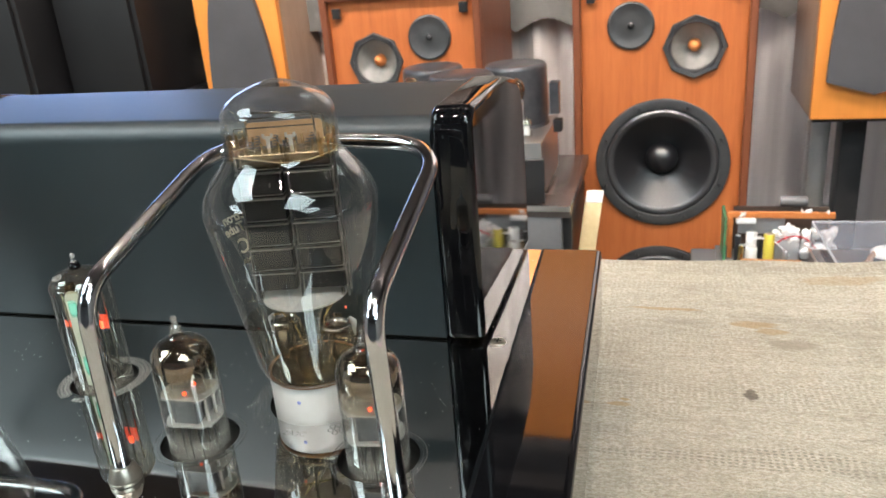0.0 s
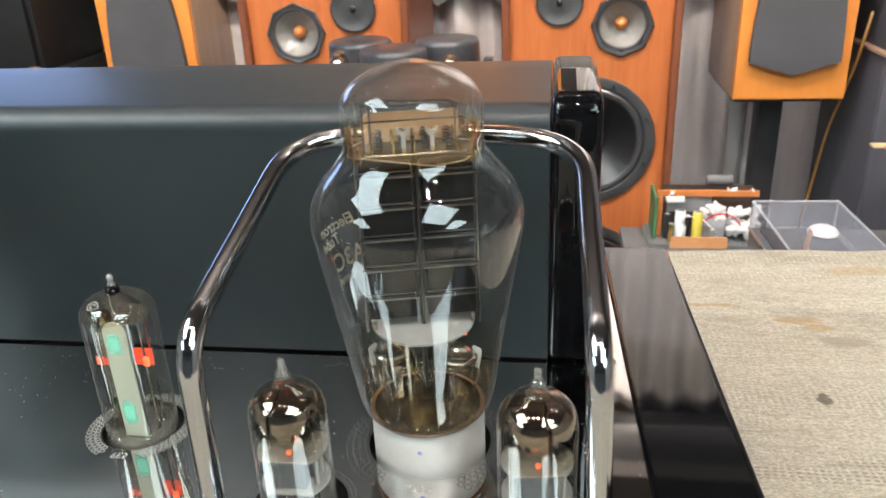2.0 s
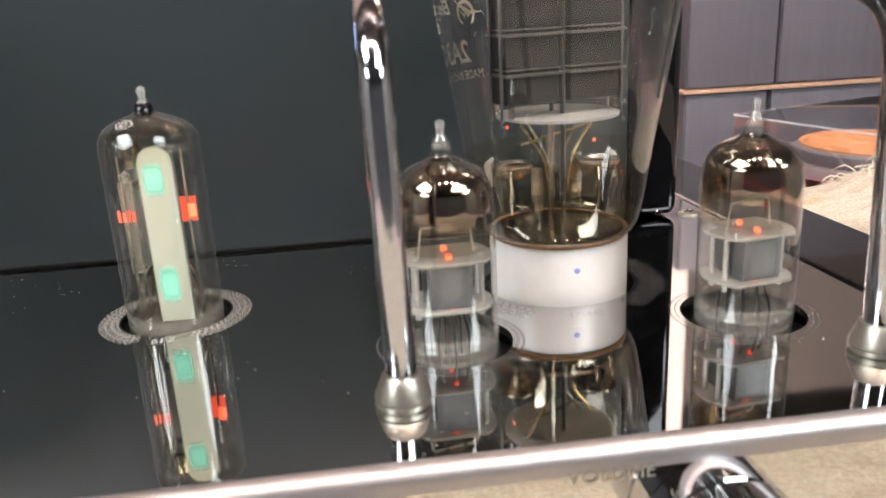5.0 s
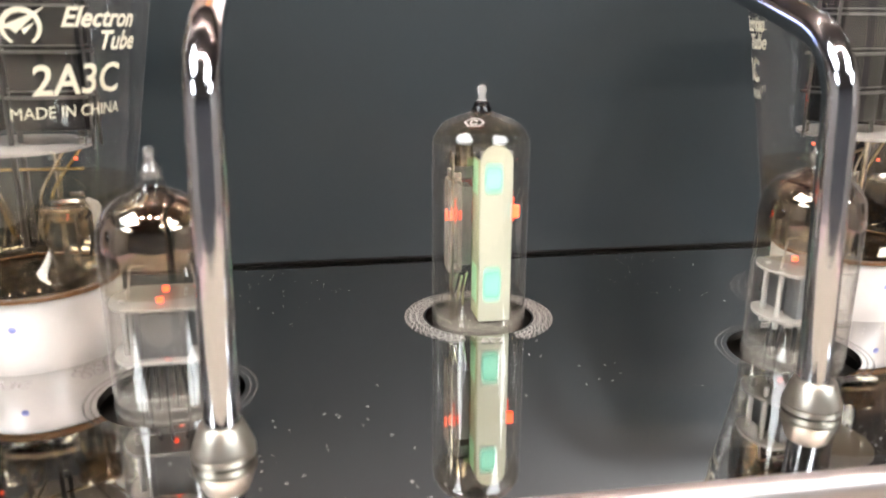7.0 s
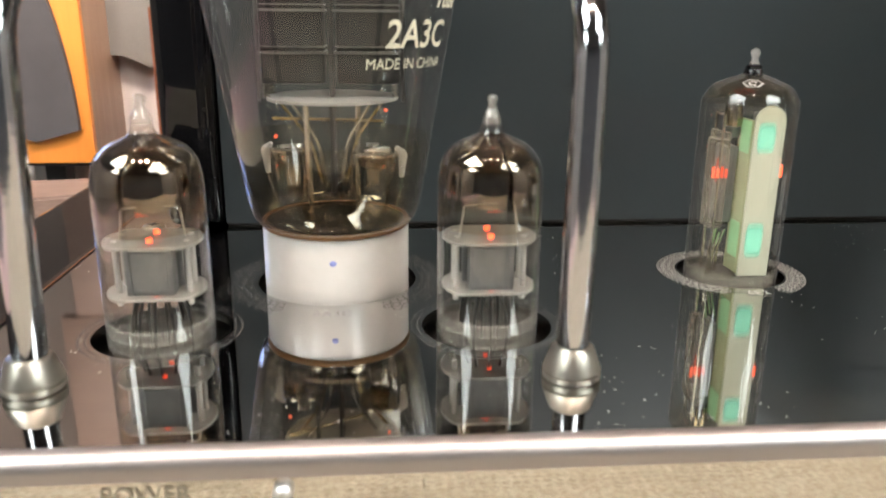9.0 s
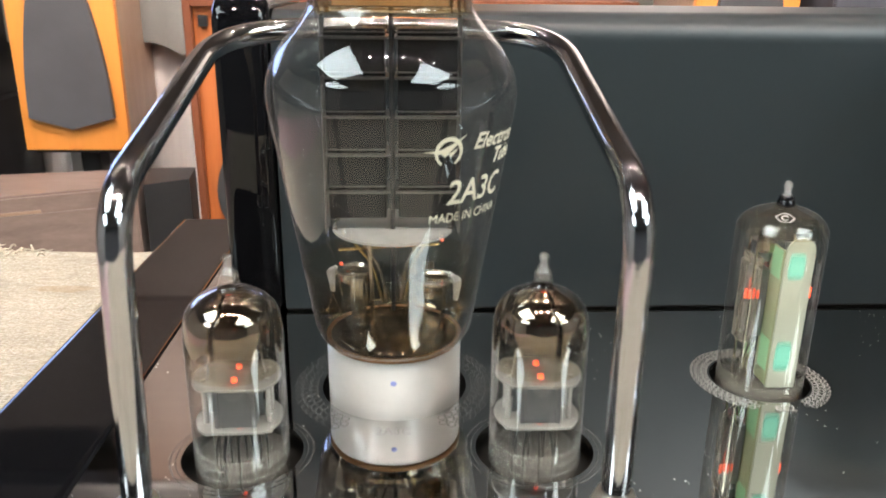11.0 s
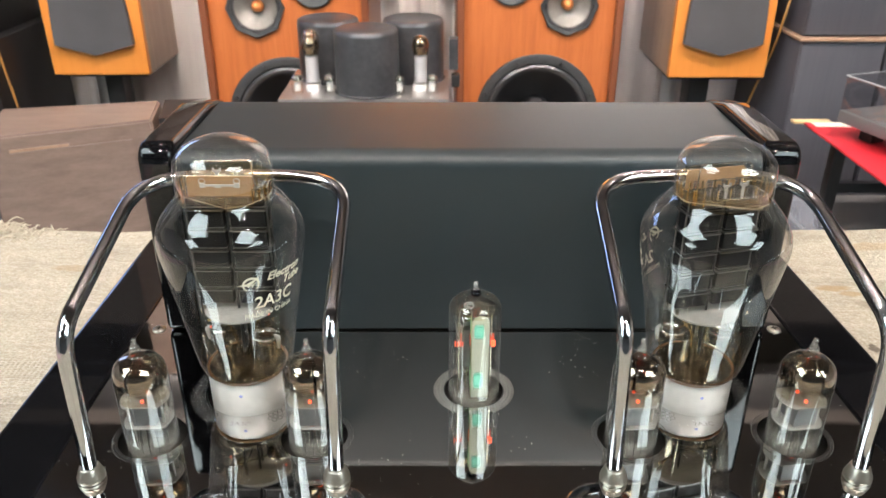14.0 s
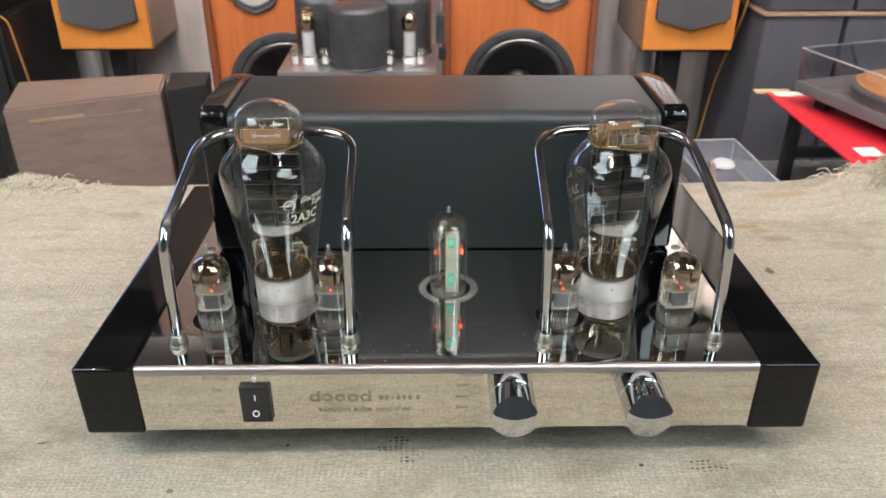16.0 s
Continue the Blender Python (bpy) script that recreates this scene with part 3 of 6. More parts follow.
def struct(name, bm, material, label, category, smooth=0):
    return tagged(part(name, bm, material, None, "", smooth), label, category, kind="structure")


# ---- room ----
X0, X1, Y0, Y1 = -4.2, 4.2, -4.2, 2.2
struct("floor", boxed(X0, X1, Y0, Y1, FLOOR_Z - 0.1, FLOOR_Z), M_FLOOR, "beige carpeted shop floor under the speakers", "floor")
struct("ceiling", boxed(X0 - 0.1, X1 + 0.1, Y0 - 0.1, Y1 + 0.1, CEIL_Z, CEIL_Z + 0.1), M_CEIL, "brown-grey painted shop ceiling with light panels", "ceiling")
WIN = ((-2.6, -1.3), (0.27, 0.95))
WIN_TOP = (0.9, 1.25)
WZ0, WZ1 = -0.75, 1.25
bm = bmesh.new()
box(bm, X0 - 0.1, X1 + 0.1, Y1, Y1 + 0.1, FLOOR_Z, WZ0)
box(bm, X0 - 0.1, X1 + 0.1, Y1, Y1 + 0.1, WZ1, CEIL_Z)
for a, b in ((X0 - 0.1, WIN[0][0]), (WIN[0][1], WIN[1][0]), (WIN[1][1], X1 + 0.1)):
    box(bm, a, b, Y1, Y1 + 0.1, WZ0, WZ1)
box(bm, WIN[0][0], WIN[0][1], Y1, Y1 + 0.1, WIN_TOP[0], WZ1)
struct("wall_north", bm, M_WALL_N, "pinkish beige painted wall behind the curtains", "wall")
struct("wall_south", boxed(X0 - 0.1, X1 + 0.1, Y0 - 0.1, Y0, FLOOR_Z, CEIL_Z), M_WALL_S, "dark grey painted wall closing the shop room", "wall")
struct("wall_west", boxed(X0 - 0.1, X0, Y0, Y1, FLOOR_Z, CEIL_Z), M_WALL, "brown-grey painted side wall of the shop", "wall")
struct("wall_east", boxed(X1, X1 + 0.1, Y0, Y1, FLOOR_Z, CEIL_Z), M_WALL, "brown-grey painted side wall of the shop", "wall")


def drape(x0, x1, y, z0, z1, amp, pitch, scallop=0.0):
    bm = bmesh.new()
    n = int((x1 - x0) / pitch * 10)
    rows = []
    for k in range(n + 1):
        x = x0 + (x1 - x0) * k / n
        f = math.sin(2 * math.pi * (x / pitch + 0.35 * math.sin(x * 5.1)))
        yy = y + amp * f + amp * 0.4 * math.sin(x * 61.0)
        zb = z0 + scallop * abs(math.sin(math.pi * x / 0.16))
        rows.append([bm.verts.new((x, yy + d, z)) for d in (0, 0.004) for z in (zb, z1)])
    for a, b in zip(rows, rows[1:]):
        bm.faces.new((a[0], b[0], b[1], a[1]))
        bm.faces.new((a[2], a[3], b[3], b[2]))
        bm.faces.new((a[0], a[2], b[2], b[0]))
    return bm


for k, (a, b) in enumerate(WIN):
    wz = WIN_TOP[k]
    win = struct("window_%d" % (k + 1), boxed(a + 0.0005, b - 0.0005, Y1 + 0.06, Y1 + 0.064, WZ0 + 0.001, wz - 0.001), M_ACRYL, "tall daylit shop window in the back wall", "window")
    win.visible_shadow = False
    bm = bmesh.new()
    ring_w = 0.04
    for q in ((a + 0.001, b - 0.001, WZ0 + 0.001, WZ0 + ring_w), (a + 0.001, b - 0.001, wz - ring_w, wz - 0.001), (a + 0.001, a + ring_w, WZ0 + ring_w, wz - ring_w), (b - ring_w, b - 0.001, WZ0 + ring_w, wz - ring_w)):
        box(bm, q[0], q[1], Y1 + 0.02, Y1 + 0.058, q[2], q[3])
    part("window_frame", bm, M_WHITEPL, win, smooth=0)
    if k == 1:
        tagged(part("sheer_curtain", drape(a - 0.08, b + 0.06, 2.06, 0.25, wz + 0.03, 0.016, 0.09), M_SHEER), "thin pale pleated sheer curtain over a bright window", "curtain")
struct("backdrop", boxed(-0.4, X1, Y1 + 0.3, Y1 + 0.31, -1.2, 1.5), M_DAY, "bright overcast daylight outside the window", "sky")
struct("backdrop_blue", boxed(X0 - 0.6, -0.42, Y1 + 0.3, Y1 + 0.31, -1.2, 1.5), M_SKY, "blue evening daylight outside the wide window", "sky")
tagged(part("pelmet", boxed(-1.9, 1.9, 1.95, 2.02, WZ1 + 0.02, WZ1 + 0.16, 0.004), M_BLACKPL, None, "", 30), "dark curtain pelmet board along the back wall", "pelmet")
# panels out of view, added to tint what deck and lacquer reflect
tagged(part("wood_panel", boxed(-0.205, 0.05, 1.93, 1.96, 0.26, WZ1, 0.003), M_CHERRY, None, "", 30), "orange wooden panel between the two windows", "panel")
tagged(part("wood_panel", boxed(-0.92, -0.25, 1.93, 1.96, 0.68, WZ1, 0.003), M_DBROWN, None, "", 30), "dark brown wooden panel above the low window", "panel")
tagged(part("wood_panel", boxed(-0.88, -0.25, 1.93, 1.96, 0.262, 0.676, 0.003), M_DBROWN, None, "", 30), "dark brown wooden panel beside the low window", "panel")
tagged(part("curtain", drape(-2.6, 2.0, 2.02, FLOOR_Z + 0.02, 0.275, 0.015, 0.11), M_CURTAIN), "pale grey pleated curtain hanging along the back wall", "curtain")
tagged(part("valance", drape(-2.0, 2.0, 1.965, -0.11, 0.255, 0.012, 0.16, 0.03), M_VALANCE), "dark grey-green scalloped valance over the pale curtain", "valance")


def ceiling_panel(x, y, w, d):
    root = thing("ceiling_light", (x, y, CEIL_Z - 0.02), "square white ceiling light panel switched on", "light", "ceiling light panels")
    bm = bmesh.new()
    for a in ((x - w / 2 - 0.02, x + w / 2 + 0.02, y - d / 2 - 0.02, y - d / 2), (x - w / 2 - 0.02, x + w / 2 + 0.02, y + d / 2, y + d / 2 + 0.02),
              (x - w / 2 - 0.02, x - w / 2, y - d / 2, y + d / 2), (x + w / 2, x + w / 2 + 0.02, y - d / 2, y + d / 2)):
        box(bm, *a, CEIL_Z - 0.02, CEIL_Z - 0.001)
    part("frame", bm, M_WHITEPL, root, smooth=0)
    part("diffuser", boxed(x - w / 2, x + w / 2, y - d / 2, y + d / 2, CEIL_Z - 0.014, CEIL_Z - 0.002), M_PANEL, root, "glowing white diffuser", smooth=0)
    return root


for px, py in ((-1.6, -0.75), (1.35, -1.5), (-3.05, -2.2), (3.05, -2.2)):
    ceiling_panel(px, py, 1.3, 1.3)


def downlight(x, y, lens, tilt=0.0):
    root = thing("downlight", (x, y, CEIL_Z - 0.01), "small round ceiling downlight switched on; tilted ones are added background fill", "light", "row of downlights")
    turn = Matrix.Translation((x, y, CEIL_Z - (0.055 if tilt else 0.014))) @ Matrix.Rotation(radians(tilt), 4, "X")
    rim = lathe(bmesh.new(), [(0, 0.012), (0.06, 0.012), (0.06, -0.012), (0.046, -0.012), (0.046, -0.005), (0.0, -0.001)], 24)
    bmesh.ops.transform(rim, matrix=turn, verts=rim.verts)
    part("rim", rim, M_WHITEPL, root)
    lr = 0.045 if tilt else 0.03
    glass = lathe(bmesh.new(), [(0, -0.008), (lr, -0.008), (lr, -0.005), (0, -0.005)], 20)
    bmesh.ops.transform(glass, matrix=turn, verts=glass.verts)
    part("lens", glass, lens, root, "bright lens")
    if tilt:
        part("bracket", lathe(bmesh.new(), [(0, 0), (0.012, 0), (0.012, -0.04), (0, -0.04)], 12, (x, y, CEIL_Z - 0.0005)), M_WHITEPL, root)


for k in range(6):
    downlight(-1.0 + 0.4 * k, -0.7, M_SPOT)
# unseen tilted row, added to brighten the speakers and curtain
for k in range(8):
    downlight(-1.4 + 0.4 * k, 0.6, M_WASH_ADDED, 65)

# ---- table ----
TABLE_Z = -0.069
table = thing("table", (0, -0.05, FLOOR_Z), "wooden display table covered by a canvas mat", "table")
part("tabletop", boxed(-0.56, 0.56, -0.62, 0.392, TABLE_Z - 0.035, TABLE_Z - 0.003, 0.003), M_TABLE, table, "brown board top", 30)
for sx in (-1, 1):
    for yy in (-0.55, 0.32):
        part("leg", boxed(sx * 0.5 - 0.025, sx * 0.5 + 0.025, yy - 0.025, yy + 0.025, FLOOR_Z, TABLE_Z - 0.035, 0.003), M_TABLE, table)


def mat_height(x, y):
    """Small rumples, with a raised tuft at the far corner."""
    h = 0.0012 * noise.noise((x * 9, y * 9, 0)) + 0.0006 * noise.noise((x * 30, y * 30, 3))
    d = math.hypot((x - 0.45) / 0.06, (y - 0.365) / 0.06)
    h += 0.028 * math.exp(-d * d) * (1 + 0.5 * noise.noise((x * 50, y * 50, 7)))
    d = math.hypot((x + 0.415) / 0.03, (y - 0.385) / 0.03)
    return h + 0.009 * math.exp(-d * d)


bm = bmesh.new()
NX, NY = 150, 120
XA, XB, YA, YB = -0.425, 0.47, -0.6, 0.396
top = []
for j in range(NY + 1):
    row = []
    for i in range(NX + 1):
        x, y = XA + (XB - XA) * i / NX, YA + (YB - YA) * j / NY
        ex = 0.004 * noise.noise((x * 12, y * 12, 11))
        near = 0.0 if abs(x) < 0.2 and -0.01 < y < 0.25 else 1.0
        row.append(bm.verts.new((x + ex, y + ex, TABLE_Z + mat_height(x, y) * near)))
    top.append(row)
for a, b in zip(top, top[1:]):
    for i in range(NX):
        bm.faces.new((a[i], a[i + 1], b[i + 1], b[i]))
rim = [e for e in bm.edges if e.is_boundary]
ext = bmesh.ops.extrude_edge_only(bm, edges=rim)
for v in ext["geom"]:
    if isinstance(v, bmesh.types.BMVert):
        v.co.z = TABLE_Z - 0.003
tagged(part("canvas_mat", bm, M_CANVAS), "stained beige woven canvas mat lying on the table", "mat")

bm = bmesh.new()
rnd = random.Random(5)


def strand(x, y, z, a, L):
    pts = [(x, y, z)]
    for k in range(1, 5):
        a += rnd.uniform(-0.5, 0.5)
        x, y = x + L / 4 * math.cos(a), y + L / 4 * math.sin(a)
        z += rnd.uniform(-0.0012, 0.0022) if k < 3 else rnd.uniform(-0.004, 0.0)
        pts.append((x, y, max(z, TABLE_Z - 0.0015)))
    sweep(bm, pts, 0.0007, 4, [1, 1, 0.9, 0.8, 0.5])


for k in range(520):
    y = rnd.uniform(0.1, YB)
    x = XA + rnd.uniform(-0.002, 0.006)
    strand(x, y, TABLE_Z + mat_height(x, y) + rnd.uniform(0, 0.002), math.pi + rnd.uniform(-0.7, 0.7), rnd.uniform(0.008, 0.022))
for k in range(300):
    y = rnd.uniform(0.18, YB)
    x = XB + rnd.uniform(-0.006, 0.002)
    strand(x, y, TABLE_Z + mat_height(x, y) + rnd.uniform(0, 0.002), rnd.uniform(-0.7, 0.7), rnd.uniform(0.008, 0.022))
for k in range(260):
    x, y = XA + abs(rnd.gauss(0, 0.03)), YB - abs(rnd.gauss(0, 0.012))
    strand(x, y, TABLE_Z + mat_height(x, y) + rnd.uniform(0, 0.003), rnd.uniform(0.6, 3.6), rnd.uniform(0.006, 0.018))
for k in range(420):
    x, y = XB - abs(rnd.gauss(0, 0.028)), YB - abs(rnd.gauss(0, 0.028))
    strand(x, y, TABLE_Z + mat_height(x, y) + rnd.uniform(-0.001, 0.004), rnd.uniform(0, 6.28), rnd.uniform(0.006, 0.02))
tagged(part("mat_fringe", bm, M_FRINGE), "frayed cotton fringe at the ends of the mat", "fringe", kind="stuff")

# ---- tube amplifier ----
EYE = (0.0016, 0.0815)
SMALL = ((-0.1355, 0.049), (-0.067, 0.049), (0.067, 0.049), (0.1355, 0.049))
POWER = ((-0.1005, 0.0815), (0.1005, 0.0815))
amp = thing("tube_amplifier", (0, 0.12, TABLE_Z), "vacuum tube amplifier with polished steel deck and black lacquer sides", "amplifier")

# deck with real holes
bm = bmesh.new()


def loop(pts, z):
    vs = [bm.verts.new((x, y, z)) for x, y in pts]
    return [bm.edges.new((vs[i], vs[(i + 1) % len(vs)])) for i in range(len(vs))]


def circle(c, r, n=48):
    return [(c[0] + r * math.cos(2 * math.pi * i / n), c[1] + r * math.sin(2 * math.pi * i / n)) for i in range(n)]


HOLES = [(EYE, 0.0134)] + [(c, 0.0140) for c in SMALL] + [(c, 0.0196) for c in POWER]
es = loop([(-0.1695, 0.0032), (0.1695, 0.0032), (0.1695, 0.238), (-0.1695, 0.238)], 0.0)
hole_edges = []
for c, r in HOLES:
    he = loop(circle(c, r), 0.0)
    hole_edges += he
    es += he
bmesh.ops.triangle_fill(bm, edges=es, use_beauty=True)
ext = bmesh.ops.extrude_edge_only(bm, edges=[e for e in hole_edges if e.is_valid])
for v in ext["geom"]:
    if isinstance(v, bmesh.types.BMVert):
        v.co.z = -0.0018
for f in bm.faces:
    if abs(f.normal.z) > 0.5 and f.normal.z < 0:
        f.normal_flip()
part("deck", bm, M_PLATE, amp, "mirror-polished steel deck", 20)

# front panel with rolled top edge
R_EDGE = 0.0032
roll = [(R_EDGE - R_EDGE * math.sin(radians(a)), -R_EDGE + R_EDGE * math.cos(radians(a))) for a in range(0, 91, 10)]
part("edge_trim", extrude_poly(bmesh.new(), roll + [(0.0, -0.0046), (0.0034, -0.0046)], -0.1695, 0.1695, "YZ"), M_SATIN, amp, "rolled satin steel front edge", 30)
part("front_panel", extrude_poly(bmesh.new(), [(0.0001, -0.0047), (0.0001, -0.0425), (0.003, -0.0425), (0.003, -0.0047)], -0.1695, 0.1695, "YZ"), M_FRONT, amp, "mirror-polished front panel", 30)
part("chassis", boxed(-0.168, 0.168, 0.004, 0.236, -0.0425, -0.02), M_DARK, amp, "dark chassis tray", 0)
for sx in (-1, 1):
    xs = sorted((sx * 0.1697, sx * 0.2025))
    bm = boxed(xs[0], xs[1], -0.001, 0.24, -0.0445, 0.0006, 0.0026, 4)
    for v in bm.verts:
        v.co.x -= (0.034 if sx > 0 else -0.012) * max(v.co.y, 0)
    part("side_block", bm, M_PIANO, amp, "gloss black lacquered wooden side block", 50, 0.0005)

# transformer cover
cy0, cy1, cz = 0.132, 0.210, 0.0965
prof = [(cy0, 0.0012)] + arc2(cy0 + 0.009, cz - 0.009, 0.009, 180, 90, 8) + [(cy1 - 0.012, cz)] + arc2(cy1 + 0.004, cz - 0.016, 0.016, 90, 0, 6) + [(cy1 + 0.02, 0.0012)]
part("transformer_cover", extrude_poly(bmesh.new(), prof, -0.1372, 0.1372, "YZ"), M_COVER, amp, "matt dark grey steel transformer cover", 30)
part("cover_gap", boxed(-0.137, 0.137, cy0 + 0.0012, cy1 + 0.015, 0.0001, 0.0013), M_DARK, amp, "dark seam under the cover", 0)
for sx in (-1, 1):
    bm = bmesh.new()
    outline = [(0.130, 0.0008)] + arc2(0.139, 0.0918, 0.009, 180, 90, 6) + [(0.200, 0.1008)] + arc2(0.2195, 0.070, 0.026, 72, 0, 8) + [(0.2455, 0.0008)]
    extrude_poly(bm, outline, sx * 0.1376, sx * 0.1545, "YZ")
    bmesh.ops.bevel(bm, geom=[e for e in bm.edges if len(e.link_faces) == 2 and e.calc_face_angle(0) > 1.2], offset=0.0032, segments=4, profile=0.5, affect="EDGES", clamp_overlap=True)
    part("cover_cheek", bm, M_PIANO, amp, "gloss black lacquered end cheek of the cover", 50, 0.001)
    bm = lathe(bmesh.new(), [(0, 0.0010), (0.0022, 0.0010), (0.0031, 0.0007), (0.0035, 0.0002), (0.0035, 0)], 20, (sx * 0.1595, 0.1325, 0))
    screw = part("screw", bm, M_BRUSHED, amp, "small cross-head screw")
    bm = boxed(sx * 0.1595 - 0.0017, sx * 0.1595 + 0.0017, 0.1322, 0.1328, 0.0009, 0.0012)
    box(bm, sx * 0.1595 - 0.0003, sx * 0.1595 + 0.0003, 0.1308, 0.1342, 0.0009, 0.0012)
    part("screw_slot", bm, M_DARK, screw, smooth=0)

# sockets under the holes
for c, r in HOLES:
    part("socket", lathe(bmesh.new(), [(0, -0.006), (r + 0.003, -0.006), (r + 0.003, -0.0195), (0, -0.0195)], 32, (*c, 0)), M_DARK, amp, "dark tube socket")

# chrome guard rails
for sx in (-1, 1):
    pts = [(sx * 0.1515, 0.0240, 0.0002), (sx * 0.1492, 0.0245, 0.0680), (sx * 0.1475, 0.1125, 0.0915), (sx * 0.1, 0.1165, 0.0925),
           (sx * 0.0552, 0.1125, 0.0915), (sx * 0.0535, 0.0265, 0.0675), (sx * 0.0545, 0.0232, 0.0002)]
    rail = part("guard_rail", sweep(bmesh.new(), fillet(pts, [0.012, 0.034, 0.024, 0.034, 0.012]), 0.00305, 18), M_CHROME, amp, "bent chrome guard rail")
    for fx, fy in ((0.1514, 0.0240), (0.0545, 0.0232)):
        cp = [(0.0030, 0.0001), (0.0051, 0.0001), (0.0054, 0.0004), (0.0054, 0.0013), (0.0050, 0.0015), (0.0054, 0.0018), (0.0053, 0.0022), (0.0039, 0.0060), (0.0036, 0.0063), (0.0029, 0.0064)]
        part("collar", lathe(bmesh.new(), cp, 36, (sx * fx, fy, 0)), M_BRUSHED, rail, "brushed nickel collar", 25)

# screen-printed ornaments round the holes
def lace(c, r0, r1, n, word, ink, gap=0.42):
    """Three rows of small printed loops, with a word at the front."""
    bm = bmesh.new()
    w = (r1 - r0) / 3
    for row in range(3):
        rc = r0 + w * (row + 0.5)
        for i in range(n):
            a = 2 * math.pi * (i + 0.5 * (row % 2)) / n
            if abs(a - 1.5 * math.pi) < gap:
                continue
            ring_flat(bm, c[0] + rc * math.cos(a), c[1] + rc * math.sin(a), 0.00015, w * 0.38, w * 0.55, 10)
    ring = tagged(part("printed_ring", bm, ink, amp, "grey printed lace ring", 0), kind="stuff")
    tx = moved(lettering(word, 0.0038), lambda x, y, z: (c[0] + x, c[1] - (r0 + r1) / 2 - 0.0005 + y, 0.00025))
    part("printed_word", tx, ink if ink is M_INK_L else M_INK_F, ring, smooth=0)


lace(EYE, 0.0139, 0.0185, 58, "6E2", M_INK_L)
for c in POWER:
    lace(c, 0.0208, 0.0272, 64, "2A3C", M_INK_G, 0.5)
for c in SMALL:
    bm = ring_flat(bmesh.new(), *c, 0.00015, 0.0149, 0.0153, 56)
    ring_flat(bm, *c, 0.00015, 0.0161, 0.0166, 56)
    part("printed_ring", bm, M_INK_G, amp, "thin grey printed rings", 0)

# power switch, lamp, knobs
sw = part("switch_bezel", boxed(-0.1138, -0.0972, -0.0028, 0.0, -0.0350, -0.0110, 0.0006), M_BLACKPL, amp, "black plastic rocker switch frame")
bm = extrude_poly(bmesh.new(), [(-0.0031, -0.0135), (-0.0026, -0.0230), (-0.0052, -0.0327), (-0.0005, -0.0327), (-0.0005, -0.0135)], -0.1108, -0.1002, "YZ")
part("rocker", bm, M_BLACKPL, sw, "black rocker pressed on at the top", 20)
mark = boxed(-0.1058, -0.1052, -0.00305, -0.00285, -0.0197, -0.0160)
for i in range(20):
    a0, a1 = 2 * math.pi * i / 20, 2 * math.pi * (i + 1) / 20
    q = [mark.verts.new((-0.1055 + r * math.cos(a), -0.0041 - r * math.sin(a) * -0.27 - 0.0002, -0.0277 + r * math.sin(a))) for r, a in ((0.0014, a0), (0.0019, a0), (0.0019, a1), (0.0014, a1))]
    mark.faces.new(q)
part("switch_mark", mark, M_INK_W, sw, "white on and off marks", 0)
part("indicator", lathe(bmesh.new(), [(0.0016, 0.0), (0.0016, 0.0012), (0.001, 0.0019), (0, 0.0021)], 16, (-0.1052, 0, -0.0070), "Y"), M_ALU, amp, "tiny clear indicator lamp")

for kx in (0.0345, 0.1055):
    kz, kr = -0.0165, 0.0124
    kl = 0.0242
    kp = [(kr, 0.0), (kr, 0.0062), (kr - 0.0004, 0.0066), (kr - 0.0004, 0.0070), (kr, 0.0074), (kr, 0.0100)] + [(kr, 0.0110 + 0.0003 * q) for q in range(43)] + [(kr - 0.0003, kl - 0.0003), (kr - 0.0009, kl)] + [(0.0112 - 0.0007 * q, kl) for q in range(17)]
    bm = lathe(bmesh.new(), kp, 120, (kx, 0, kz), "Y")
    for v in bm.verts:
        u, h = (v.co.x - kx) / kr, v.co.z - kz
        v.co.y = max(v.co.y, -kl + 0.36 * max(0.0, h + 0.0002 - 0.0035 * u * u))
    knob = part("knob", bm, M_KNOB, amp, "chrome control knob with a bevelled end", 14)
    part("pointer", boxed(kx - 0.0004, kx + 0.0004, -0.0125, -0.009, kz + kr - 0.0001, kz + kr + 0.00012), M_DARK, knob, smooth=0)
for sx in (-1, 1):
    for fy in (0.055, 0.205):
        part("foot", lathe(bmesh.new(), [(0, 0), (0.017, 0), (0.018, 0.002), (0.02, 0.0255), (0, 0.0255)], 28, (sx * 0.125, fy, TABLE_Z + 0.0006)), M_RUBBER, amp, "black rubber foot")


def front_word(text, size, x, z, mat=M_INK_D, shear=0.0, name="lettering"):
    part(name, moved(lettering(text, size, shear), lambda a, b, c: (x + a, -0.00015, z + b)), mat, amp, smooth=0)


front_word("POWER", 0.0040, -0.1262, -0.0070)
front_word("ON", 0.0034, -0.1262, -0.0150)
front_word("OFF", 0.0034, -0.1268, -0.0300)
front_word("vacuum tube amplifier", 0.0058, -0.0462, -0.0285)
front_word("SOURCE", 0.0036, 0.0125, -0.0052)
front_word("VOLUME", 0.0040, 0.0875, -0.0052)
bm = bmesh.new()
for k in range(3):
    zz = -0.0125 - 0.0075 * k
    box(bm, 0.0045, 0.0112, -0.0002, 0.0001, zz - 0.0008, zz + 0.0008)
    box(bm, 0.0135, 0.0175, -0.0002, 0.0001, zz - 0.0002, zz + 0.0002)
part("input_marks", bm, M_INK_D, amp, smooth=0)
